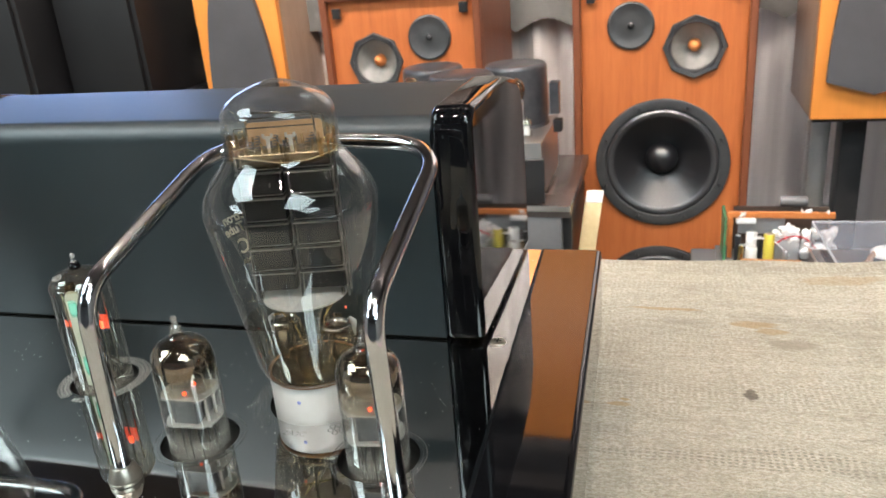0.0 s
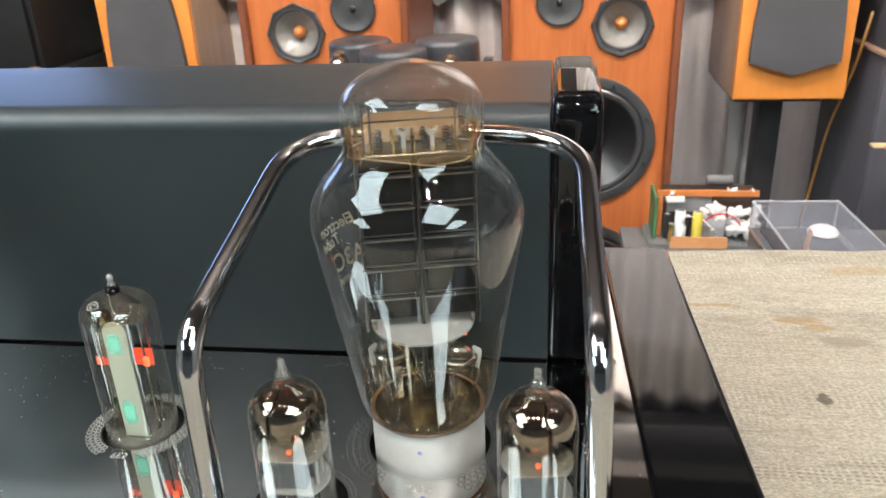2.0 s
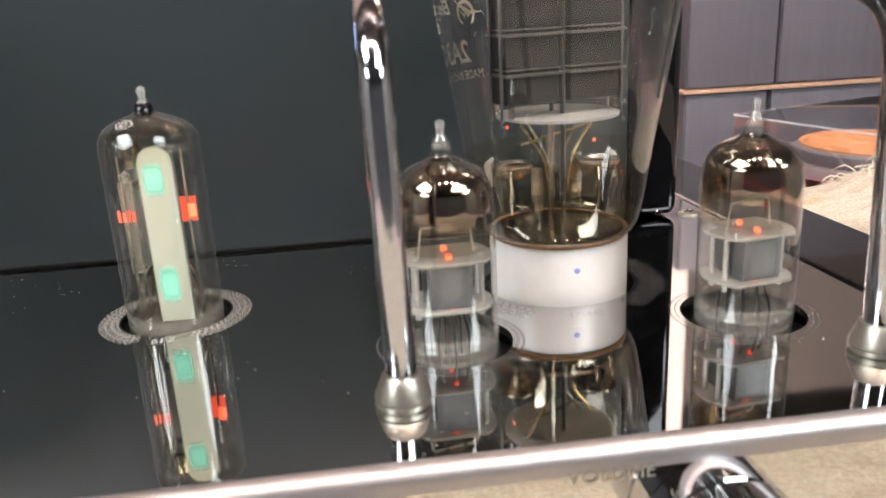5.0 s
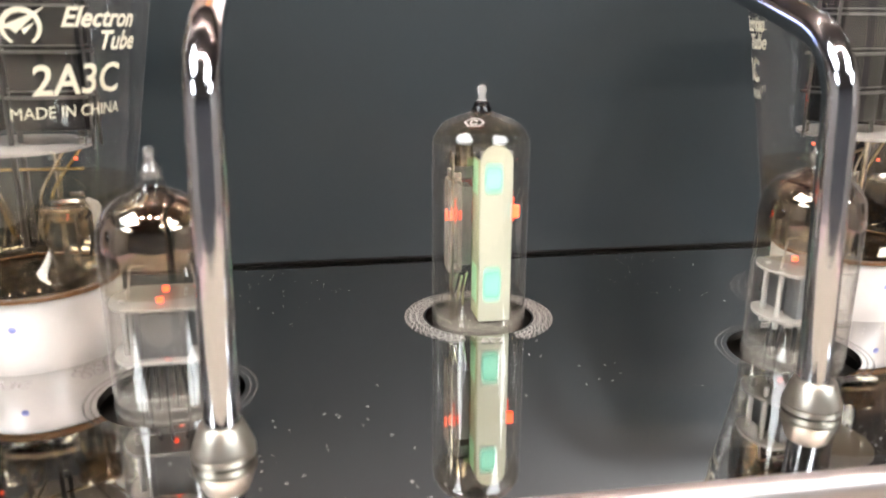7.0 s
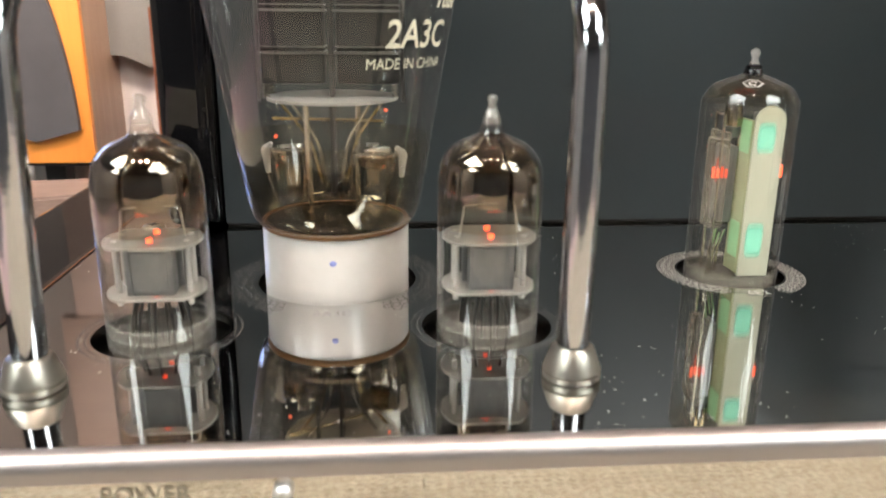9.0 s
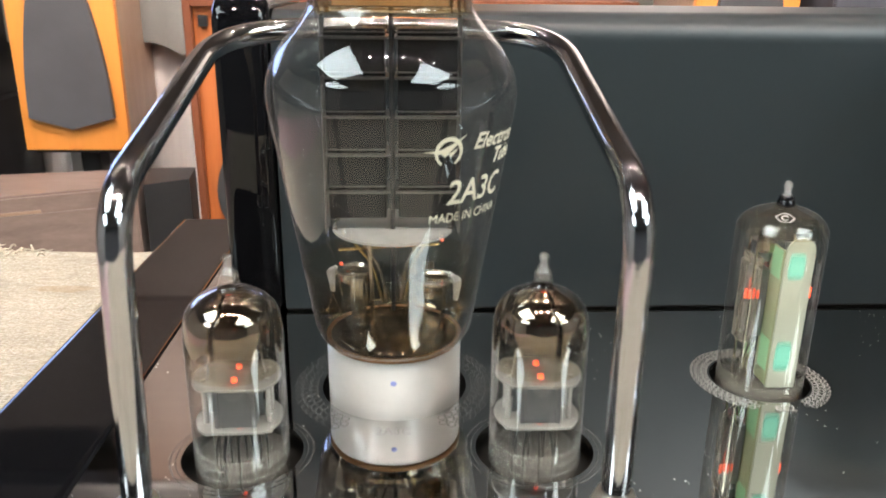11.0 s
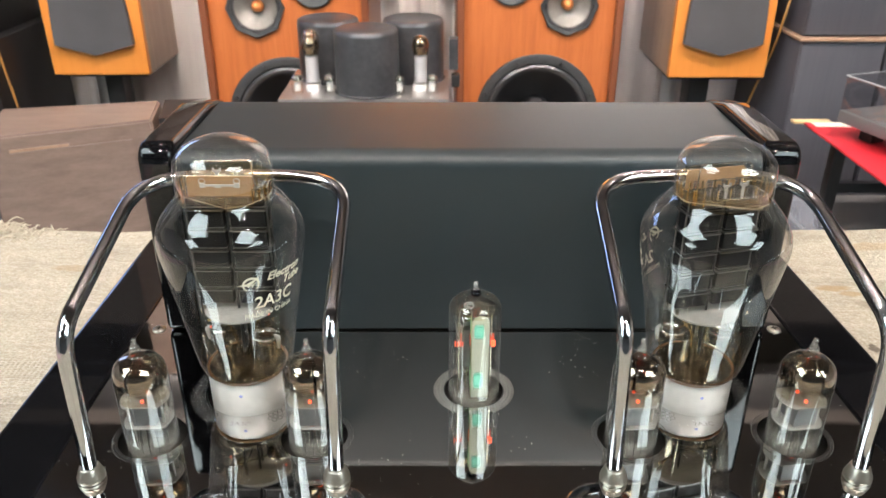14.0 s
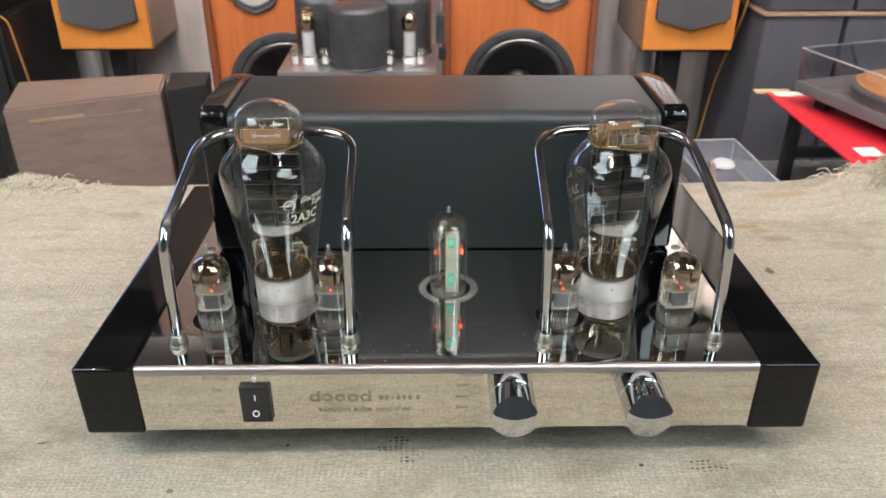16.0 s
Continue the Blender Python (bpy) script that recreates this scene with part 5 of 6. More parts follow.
t0 = small_tube(SMALL[1])
for c, turn in ((SMALL[0], 2), (SMALL[2], 2), (SMALL[3], 7)):
    copy_thing(t0, pose(c[0], c[1], 0, 0, 0, turn))


def eye_tube(c):
    x0, y0 = c
    at = (x0, y0, 0)
    root = thing("magic_eye_tube", (x0, y0, 0.0), "slim glass level-indicator tube with pale green glowing strip", "vacuum tube")
    prof = smooth_profile([(0.0096, -0.0055), (0.0110, -0.004), (0.0115, 0.0), (0.0115, 0.02), (0.0115, 0.0420), (0.0111, 0.0452), (0.0092, 0.0480), (0.0058, 0.0497), (0.0030, 0.0507), (0.0019, 0.0516)], 4)
    bulb = part("bulb", lathe(bmesh.new(), prof, 48, at), M_GLASS_S, root, "clear glass bulb", 80)
    tip = lathe(bmesh.new(), smooth_profile([(0.0017, 0.0524), (0.0012, 0.0536), (0.0007, 0.0546), (0.0011, 0.0556), (0.0009, 0.0566), (0, 0.0571)], 3), 20, at)
    part("tip", tip, M_TIP_GLINT, bulb, "beaded glass tip with its highlights painted milky white")
    part("tip_ring", lathe(bmesh.new(), [(0.0020, 0.0504), (0.0024, 0.0509), (0.0022, 0.0518), (0.0019, 0.0522), (0.0020, 0.0527), (0.0013, 0.0533), (0, 0.0534)], 20, at), M_PIANO, bulb, "dark ring under the tip")
    part("button_base", lathe(bmesh.new(), [(0, -0.0052), (0.0104, -0.0052), (0.0110, -0.003), (0.0107, -0.0004), (0.0090, 0.0004), (0, 0.0002)], 36, at), M_BASEGL, root, "thick pale glass button base")
    part("base_rim", lathe(bmesh.new(), [(0.0105, 0.0016), (0.0110, 0.0022), (0.01145, 0.0018), (0.01145, 0.0002), (0.0110, -0.0004), (0.0106, 0.0), (0.0105, 0.0016)], 40, at), M_RIMGL, root, "pale glass rim")
    part("getter_flash", lathe(bmesh.new(), [(max(r - 0.0003, 0), z) for r, z in prof if 0.0435 <= z], 48, at), M_FLASH_E, bulb, "thin brownish flash under the dome", 80)
    sx, sy = x0 + 0.0022, y0 - 0.0078
    ol = [(sx - 0.0038, 0.0015), (sx + 0.0038, 0.0015)] + arc2(sx, 0.0402, 0.0038, 0, 180, 12)
    strip = part("screen", extrude_poly(bmesh.new(), ol, sy, sy + 0.0006, "XZ"), M_STRIP, root, "pale green phosphor strip", 30)
    for zc, hz in ((0.0364, 0.0042), (0.0108, 0.0050)):
        part("lit_bar", boxed(sx - 0.0031, sx + 0.0017, sy - 0.0002, sy - 0.00005, zc - hz, zc + hz), M_CYAN, strip, "soft cyan-green lit bar", 0)
    part("screen_edge", boxed(sx - 0.0041, sx - 0.0037, sy + 0.0007, sy + 0.0078, 0.002, 0.0405), M_STRIP_D, root, "dim edge of the phosphor", 0)
    for za, zb in ((0.0324, 0.0402), (0.0060, 0.0150)):
        part("lit_edge", boxed(sx - 0.0043, sx - 0.00412, sy + 0.0012, sy + 0.0062, za, zb), M_GREENLIT, root, "green lit edge of the phosphor", 0)
    mk = bmesh.new()
    rim = [(0.0024, 0.0), (0.0010, 0.0017), (-0.0011, 0.0017), (-0.0024, 0.0), (-0.0010, -0.0017), (0.0011, -0.0017)]
    for i in range(6):
        (ua, va), (ub, vb) = rim[i], rim[(i + 1) % 6]
        mk.faces.new([mk.verts.new((u, v, 0)) for u, v in ((ua, va), (ub, vb), (ub * 0.82, vb * 0.82), (ua * 0.82, va * 0.82))])
    for i in range(14):
        a0, a1 = radians(20 + 22 * i), radians(20 + 22 * (i + 1))
        mk.faces.new([mk.verts.new((r * math.cos(a), r * math.sin(a), 0)) for r, a in ((0.0006, a0), (0.0010, a0), (0.0010, a1), (0.0006, a1))])

    def on_dome(a, b, c):
        r, t = 0.0078 - 0.894 * b, radians(-24)
        t += a / 0.0076
        return (x0 + r * math.sin(t), y0 - r * math.cos(t), 0.04925 + 0.447 * b)
    part("emblem", moved(mk, on_dome), M_INK_L, bulb, "cream printed mark on the dome", 0)
    col = boxed(x0 - 0.0082, x0 - 0.0048, y0 - 0.0030, y0 + 0.0036, 0.0125, 0.0352, 0.0006)
    box(col, x0 - 0.0074, x0 - 0.0052, y0 - 0.0036, y0 + 0.0040, 0.0352, 0.0372, 0.0003)
    part("electrode_stack", col, M_HAZYEL, root, "hazy beige electrode stack", 30)
    part("getter_knob", lathe(bmesh.new(), [(0, 0.0385), (0.0022, 0.0385), (0.0024, 0.0398), (0.0018, 0.0440), (0, 0.0444)], 16, (x0 - 0.0042, y0 - 0.001, 0)), M_CUP, root, "dark getter cup")
    for k, (dx, dz) in enumerate(((-0.0076, 0.0062), (-0.0068, 0.0070), (-0.0056, 0.0058), (-0.0040, 0.0066), (0.0058, 0.0060), (0.0066, 0.0074))):
        part("lower_lead", sweep(bmesh.new(), fillet([(x0 + dx, y0 - 0.003 + 0.0012 * k, 0.0004), (x0 + dx, y0 - 0.003 + 0.0012 * k, dz), (x0 + dx * 0.8, y0 - 0.001, dz + 0.0055)], [0.002]), 0.0004, 6), M_WIRE, root)
    part("frame_plate", boxed(sx - 0.0036, sx + 0.0040, sy + 0.0014, sy + 0.0020, 0.001, 0.0425), M_ANODE_L, root, "grey metal frame", 0)
    part("electrode", boxed(x0 - 0.0058, x0 - 0.0022, y0 - 0.002, y0 + 0.004, 0.014, 0.0335, 0.0006), M_ANODE_L, root, "grey metal electrode")
    part("electrode_cup", lathe(bmesh.new(), [(0.0, 0.0355), (0.0026, 0.0355), (0.0028, 0.041), (0.0, 0.041)], 20, (x0 - 0.004, y0 + 0.001, 0)), M_ANODE_L, root)
    for k, (dx, dy) in enumerate(((-0.0072, -0.003), (-0.0066, 0.003), (0.0072, -0.002), (0.006, 0.004))):
        part("post", sweep(bmesh.new(), [(x0 + dx, y0 + dy, 0.0005), (x0 + dx, y0 + dy, 0.0415)], 0.0004, 6), M_WIRE, root)
    for z in (0.0055, 0.0415):
        ol = [(x0 + 0.0088 * math.cos(2 * math.pi * i / 36), y0 + 0.0088 * math.sin(2 * math.pi * i / 36)) for i in range(36)]
        ol = [(a, max(b, y0 - 0.0042)) for a, b in ol]
        part("spacer", extrude_poly(bmesh.new(), ol, z, z + 0.0005, "XY"), M_MICA_C, root, "clear mica spacer", 30)
    for k in range(4):
        part("cathode", boxed(x0 - 0.0090 + 0.0011 * k, x0 - 0.0084 + 0.0011 * k, y0 - 0.0034, y0 - 0.0030, 0.0258, 0.0286 - 0.0006 * (k % 2)), M_HEAT_D if k < 2 else M_REDGLOW, root, "glowing orange cathode", 0)
    part("cathode", boxed(x0 + 0.0072, x0 + 0.0090, y0 - 0.0036, y0 - 0.0024, 0.0258, 0.0290, 0.0005), M_HEAT, root, "glowing orange cathode", 0)
    # added emissive slab imitating the diffuse glow round the cathodes
    part("cathode_glow", boxed(x0 - 0.0064, x0 + 0.0086, y0 + 0.0002, y0 + 0.0008, 0.0240, 0.0302, 0.0002), M_REDGLOW, root, "translucent slab painted as the blurred red cathode glow", 0)
    return root


# translucent red emission that stands in for blurred heater glow
M_REDGLOW = glow("painted_red_glow", (1.0, 0.09, 0.03), 1.3, (0.4, 0.15, 0.1))
M_REDGLOW.node_tree.nodes["Principled BSDF"].inputs["Alpha"].default_value = 0.35
M_FLASH_E = getter_metal("thin_flash", 0.0445, 0.085, (0.8, 0.75, 0.68), 0.048)
M_STRIP_D = glow("phosphor_dim", (0.5, 0.62, 0.3), 0.05, (0.36, 0.4, 0.25))
M_HAZYEL = mica("hazy_electrode", (0.5, 0.46, 0.38), 0.4)
M_GREENLIT = glow("green_lit_edge", (0.3, 0.9, 0.45), 0.15, (0.3, 0.5, 0.3))
eye_tube(EYE)


# ---- loudspeakers behind ----
in_front = set(scene.objects)

def turned(root, px, py, degrees):
    """Turn a thing about the upright line through px, py."""
    r = Matrix.Rotation(radians(degrees), 4, "Z")
    q = Vector((px, py, 0))
    root.matrix_basis = Matrix.Translation(r @ (root.location - q) + q) @ r
    return root


def driver(parent, name, cx, fy, cz, r, cone_mat, cap_mat, depth, cap_r, label, sides=64):
    fr = lathe(bmesh.new(), [(r * 0.84, 0.002), (r * 0.86, 0.006), (r * 0.97, 0.008), (r, 0.006), (r, 0.0)], sides, (cx, fy, cz), "Y")
    basket = part(name, fr, M_RING, parent, label)
    part("surround", lathe(bmesh.new(), [(r * 0.72, 0.001), (r * 0.76, 0.006), (r * 0.80, 0.0065), (r * 0.845, 0.002)], 56, (cx, fy, cz), "Y"), M_SURR, basket, "black rubber surround")
    part("cone", lathe(bmesh.new(), smooth_profile([(cap_r * 0.8, -depth), (r * 0.45, -depth * 0.55), (r * 0.73, 0.001)], 6), 56, (cx, fy, cz), "Y"), cone_mat, basket, "speaker cone")
    part("dust_cap", lathe(bmesh.new(), [(cap_r, -depth), (cap_r * 0.92, -depth * 0.62), (cap_r * 0.6, -depth * 0.34), (cap_r * 0.25, -depth * 0.22), (0, -depth * 0.2)], 32, (cx, fy, cz), "Y"), cap_mat, basket, "domed dust cap")
    for k in range(8 if r > 0.1 else 4):
        a = 2 * math.pi * (k + 0.5) / (8 if r > 0.1 else 4)
        part("bolt", lathe(bmesh.new(), [(0, 0.0105), (r * 0.022, 0.0105), (r * 0.03, 0.007)], 8, (cx + r * 0.92 * math.cos(a), fy, cz + r * 0.92 * math.sin(a)), "Y"), M_BLACKPL, basket)
    return basket


def ring_box(bm, x0, x1, z0, z1, w, y0, y1, bev=0.002):
    for a in ((x0, x0 + w, z0, z1), (x1 - w, x1, z0, z1), (x0 + w, x1 - w, z0, z0 + w), (x0 + w, x1 - w, z1 - w, z1)):
        box(bm, a[0], a[1], y0, y1, a[2], a[3], bev, 1)
    return bm


def floor_speaker(cx, fy, s):
    root = thing("floor_speaker", (cx, fy + 0.16, BACK_FLOOR), "red-brown walnut floor speaker with four exposed drivers", "speaker", "pair of walnut floor speakers")
    w, zt = 0.182, 0.032
    bm = ring_box(bmesh.new(), cx - w, cx + w, BACK_FLOOR + 0.002, zt, 0.016, fy - 0.016, fy + 0.002)
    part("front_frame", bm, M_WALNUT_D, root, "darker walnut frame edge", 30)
    bm = ring_box(bmesh.new(), cx - w, cx + w, BACK_FLOOR + 0.002, zt, 0.018, fy + 0.0025, fy + 0.33)
    box(bm, cx - w + 0.018, cx + w - 0.018, fy + 0.31, fy + 0.33, BACK_FLOOR + 0.02, zt - 0.018)
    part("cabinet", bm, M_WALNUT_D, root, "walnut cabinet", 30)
    bm = bmesh.new()
    es, he = [], []
    def ring_of(pts):
        vs = [bm.verts.new((x, fy, z)) for x, z in pts]
        return [bm.edges.new((vs[i], vs[(i + 1) % len(vs)])) for i in range(len(vs))]
    es += ring_of([(cx - w + 0.0165, BACK_FLOOR + 0.02), (cx + w - 0.0165, BACK_FLOOR + 0.02), (cx + w - 0.0165, zt - 0.0165), (cx - w + 0.0165, zt - 0.0165)])
    for hx, hz, hr in ((s * 0.004, -0.365, 0.121), (s * 0.004, -0.700, 0.121), (s * 0.064, -0.119, 0.056)):
        he += ring_of([(cx + hx + hr * math.cos(2 * math.pi * i / 40), hz + hr * math.sin(2 * math.pi * i / 40)) for i in range(40)])
    bmesh.ops.triangle_fill(bm, edges=es + he, use_beauty=True)
    ext = bmesh.ops.extrude_edge_only(bm, edges=he)
    for v in ext["geom"]:
        if isinstance(v, bmesh.types.BMVert):
            v.co.y = fy + 0.018
    part("baffle", bm, M_WALNUT, root, "walnut veneer front baffle", 20)
    driver(root, "woofer", cx + s * 0.004, fy - 0.0005, -0.365, 0.141, M_CONE, M_CONE, 0.05, 0.036, "large black paper-cone woofer")
    driver(root, "woofer", cx + s * 0.004, fy - 0.0005, -0.700, 0.141, M_CONE, M_CONE, 0.05, 0.036, "large black paper-cone woofer")
    driver(root, "midrange", cx + s * 0.064, fy - 0.0005, -0.119, 0.064, M_CONE_L, M_ORANGE, 0.03, 0.0135, "eight-sided midrange with pale cone and orange centre", 8)
    tw = part("tweeter", lathe(bmesh.new(), [(0, 0.002), (0.012, 0.004), (0.02, 0.0015), (0.034, 0.003), (0.044, 0.007), (0.048, 0.005), (0.048, 0)], 40, (cx - s * 0.064, fy - 0.0005, -0.071), "Y"), M_RING, root, "round dark tweeter")
    part("dome", lathe(bmesh.new(), [(0.007, 0.003), (0.0065, 0.008), (0.003, 0.011), (0, 0.0115)], 20, (cx - s * 0.064, fy - 0.0005, -0.071), "Y"), M_BLACKPL, tw)
    for px in (-1, 1):
        part("grille_peg", boxed(cx + px * 0.145 - 0.009, cx + px * 0.145 + 0.009, fy - 0.012, fy - 0.0005, -0.022, 0.0, 0.001), M_BLACKPL, root, "black grille peg")
    return root


floor_speaker(0.204, 1.635, 1)
floor_speaker(-0.350, 1.605, -1)


def shelf_speaker(x0, x1, fy, zb, h):
    cx = (x0 + x1) / 2
    root = thing("bookshelf_speaker", (cx, fy + 0.14, zb), "orange cherry bookshelf speaker with pointed charcoal grille on a stand", "speaker", "pair of cherry bookshelf speakers")
    part("cabinet", boxed(x0 + 0.0005, x1 - 0.0005, fy + 0.0205, fy + 0.29, zb, zb + h, 0.002), M_CHERRY_S, root, "brown cabinet body", 30)
    part("front_board", boxed(x0, x1, fy, fy + 0.02, zb, zb + h, 0.003), M_CHERRY, root, "orange cherry front board", 30)
    hw = (x1 - x0) / 2
    ol = [(cx, zb + 0.050), (cx + hw * 0.80, zb + 0.075)]
    for k in range(9):
        t = k / 8
        ol.append((cx + hw * (0.80 - 0.36 * t * t - 0.02 * t), zb + 0.075 + (h - 0.11) * t))
    ol += [(2 * cx - x, z) for x, z in ol[:0:-1]]
    bm = extrude_poly(bmesh.new(), ol, fy - 0.016, fy - 0.0005, "XZ")
    part("grille", bm, M_GRILLE, root, "charcoal fabric grille with pointed foot", 20)
    return root


def stand(cx, fy, zt):
    root = thing("speaker_stand", (cx, fy + 0.14, BACK_FLOOR), "black steel speaker stand on the floor", "speaker stand", "speaker stands")
    part("top_plate", boxed(cx - 0.105, cx + 0.105, fy + 0.02, fy + 0.27, zt - 0.010, zt - 0.0005, 0.002), M_BLACKPL, root)
    part("column", boxed(cx - 0.035, cx + 0.012, fy + 0.09, fy + 0.15, BACK_FLOOR + 0.02, zt - 0.010, 0.004), M_BLACKPL, root, "black column")
    part("column", boxed(cx - 0.085, cx - 0.045, fy + 0.15, fy + 0.2, BACK_FLOOR + 0.02, zt - 0.010, 0.004), M_ALU, root, "silver column")
    part("base_plate", boxed(cx - 0.13, cx + 0.13, fy, fy + 0.3, BACK_FLOOR, BACK_FLOOR + 0.02, 0.003), M_BLACKPL, root)


shelf_speaker(0.488, 0.700, 1.575, -0.262, 0.42)
stand(0.600, 1.575, -0.262)
shelf_speaker(-0.962, -0.728, 1.775, -0.308, 0.42)
stand(-0.845, 1.775, -0.308)


def dark_cabinet(x0, x1, y0, y1, z0, z1, label, mat=M_CHARCOAL):
    root = thing("dark_speaker", ((x0 + x1) / 2, (y0 + y1) / 2, z0), label, "speaker", "dark floor speakers")
    part("cabinet", boxed(x0, x1, y0, y1, z0, z1, 0.003), mat, root, "", 30)
    inset, deep = (0.002, 0.006) if mat is M_CHARCOAL else (0.012, 0.013)
    part("front_cover", boxed(x0 + inset, x1 - inset, y0 - deep, y0 - 0.0005, z0 + 0.004, z1 - inset, 0.002), mat, root, "flat front cover", 30)
    return root


DARK_TOP = 0.5
dark_cabinet(0.745, 0.925, 1.53, 1.85, BACK_FLOOR, -0.172, "charcoal veneered floor speaker beside the turntable")
dark_cabinet(0.932, 1.20, 1.53, 1.85, BACK_FLOOR, -0.172, "charcoal veneered floor speaker beside the turntable")
tagged(part("shelf_board", boxed(0.738, 1.22, 1.518, 1.86, -0.1715, -0.1655, 0.001), M_CHERRY_S, None, "", 30), "thin brown wooden board lying across two dark speakers", "board")
dark_cabinet(0.75, 0.945, 1.54, 1.85, -0.165, DARK_TOP, "charcoal veneered speaker stacked on a board")
dark_cabinet(0.95, 1.22, 1.54, 1.85, -0.165, DARK_TOP, "charcoal veneered speaker stacked on a board")
dark_cabinet(1.225, 1.55, 1.45, 1.85, BACK_FLOOR, DARK_TOP, "charcoal veneered tall floor speaker")
dark_cabinet(-1.30, -1.02, 1.62, 1.98, BACK_FLOOR, -0.20, "black floor speaker with cloth front", M_BLACKSP)
dark_cabinet(-1.29, -1.05, 1.66, 1.98, -0.1995, 0.15, "black upright speaker with cloth front", M_BLACKSP)
dark_cabinet(-1.56, -1.31, 1.56, 1.95, BACK_FLOOR, 0.15, "tall black floor speaker with cloth front", M_BLACKSP)
dark_cabinet(-1.86, -1.57, 1.50, 1.95, BACK_FLOOR, 0.15, "tall black floor speaker with cloth front", M_BLACKSP)
for pts, lab in (([(-1.06, 1.60, -0.195), (-1.03, 1.58, -0.175), (-0.99, 1.60, -0.19), (-0.985, 1.62, -0.35), (-0.98, 1.66, -0.6), (-0.99, 1.68, BACK_FLOOR + 0.006)], "amber cable hanging beside the black speakers"),
                 ([(0.735, 1.60, -0.10), (0.725, 1.59, -0.14), (0.72, 1.60, -0.2), (0.705, 1.66, -0.35), (0.69, 1.70, -0.6), (0.67, 1.72, BACK_FLOOR + 0.006)], "amber cable hanging beside the dark speakers")):
    tagged(part("cable", sweep(bmesh.new(), fillet(pts, [0.03] * 4), 0.003, 8), M_CABLE), lab, "cable")

# ---- grey oak centre speaker on a low stand ----
root = thing("oak_speaker", (-0.66, 1.30, -0.60), "grey oak speaker box with black sides on a low stand", "speaker")
ol = [(-0.815, 1.165), (-0.553, 1.275), (-0.578, 1.405), (-0.868, 1.345)]
bm = extrude_poly(bmesh.new(), ol, -0.60, -0.265, "XY")
bmesh.ops.bevel(bm, geom=bm.edges[:], offset=0.004, segments=2, affect="EDGES")
part("body", bm, M_GREYWOOD, root, "grey oak body", 30)
part("side_panel", extrude_poly(bmesh.new(), [(-0.545, 1.290), (-0.478, 1.335), (-0.490, 1.425), (-0.5735, 1.420)], -0.60, -0.268, "XY"), M_BLACKPL, root, "black side panel", 30)
part("side_panel", extrude_poly(bmesh.new(), [(-0.870, 1.230), (-0.826, 1.195), (-0.872, 1.335), (-0.905, 1.340)], -0.60, -0.31, "XY"), M_BLACKPL, root, "black side panel", 30)
p0, p1 = Vector((-0.815, 1.165, 0)), Vector((-0.553, 1.275, 0))
out = Vector((p1.y - p0.y, p0.x - p1.x, 0)).normalized()


def on_front(u0, u1, z0, z1, thick):
    """A slab on the slanted front of the oak speaker."""
    a, b = p0.lerp(p1, u0), p0.lerp(p1, u1)
    return extrude_poly(bmesh.new(), [(q.x, q.y) for q in (a + out * 0.0004, b + out * 0.0004, b + out * thick, a + out * thick)], z0, z1, "XY")


part("front_panel", on_front(0.14, 0.86, -0.59, -0.297, 0.004), M_GREYWOOD, root, "slightly raised oak front panel", 20)
part("front_strip", on_front(0.14, 0.48, -0.296, -0.291, 0.003), M_CHERRY_S, root, "thin pale edge strip", 20)
low = thing("low_stand", (-0.66, 1.33, BACK_FLOOR), "black low stand under the oak speaker", "stand")
part("top", boxed(-0.91, -0.44, 1.15, 1.44, -0.63, -0.6005, 0.003), M_BLACKPL, low)
for sx in (-0.85, -0.48):
    for yy in (1.21, 1.39):
        part("leg", boxed(sx, sx + 0.03, yy, yy + 0.03, BACK_FLOOR, -0.63), M_BLACKPL, low, smooth=0)

M_RACKTOP = solid("dark_brown_board", (0.06, 0.048, 0.045), (0.09, 0.072, 0.067), 0.22, 0.0, 8, 200, 0.0, 0.06, 0.0, 0.8)

# ---- second amplifier with cans, on a rack ----
rack = thing("equipment_rack", (-0.15, 1.42, BACK_FLOOR), "dark equipment rack with brown top between the speakers", "rack")
part("top", boxed(-0.36, 0.052, 1.27, 1.625, -0.365, -0.342, 0.002), M_RACKTOP, rack, "dark grey-brown top board", 30)
part("side", boxed(0.035, 0.052, 1.29, 1.52, BACK_FLOOR, -0.3655, 0.001), M_BLACKPL, rack, "black side", 30)
part("edge_strip", boxed(-0.36, 0.052, 1.2655, 1.2695, -0.352, -0.342, 0.001), M_ALU, rack, "bright front edge strip", 30)
part("side", boxed(-0.36, -0.343, 1.27, 1.52, BACK_FLOOR, -0.3655, 0.001), M_PALEWOOD, rack, "pale wooden side", 30)
part("front", boxed(-0.343, 0.035, 1.272, 1.29, -0.43, -0.3655, 0.001), M_GREYPL, rack, "black drawer front", 30)
part("shelf", boxed(-0.3425, 0.0345, 1.3, 1.52, -0.72, -0.70, 0.001), M_BLACKPL, rack, "black shelf", 30)
wb = thing("leaning_board", (0.10, 1.45, BACK_FLOOR), "pale yellow wooden board with white ends leaning beside the rack", "board")
for za, zb, mat, nm in ((BACK_FLOOR + 0.0005, -0.452, M_WHITEPL, "lower_end"), (-0.4515, -0.362, M_PALEWOOD, "board"), (-0.3615, -0.342, M_WHITEPL, "upper_end")):
    bm = boxed(0.062, 0.094, 1.30, 1.312, za, zb, 0.002)
    for v in bm.verts:
        v.co.x += 0.13 * (v.co.z + 0.43) if v.co.z > -0.5 else 0.13 * -0.07
        v.co.y += 0.35 * max(v.co.z + 0.5, 0)
    part(nm, bm, mat, wb, "", 30)
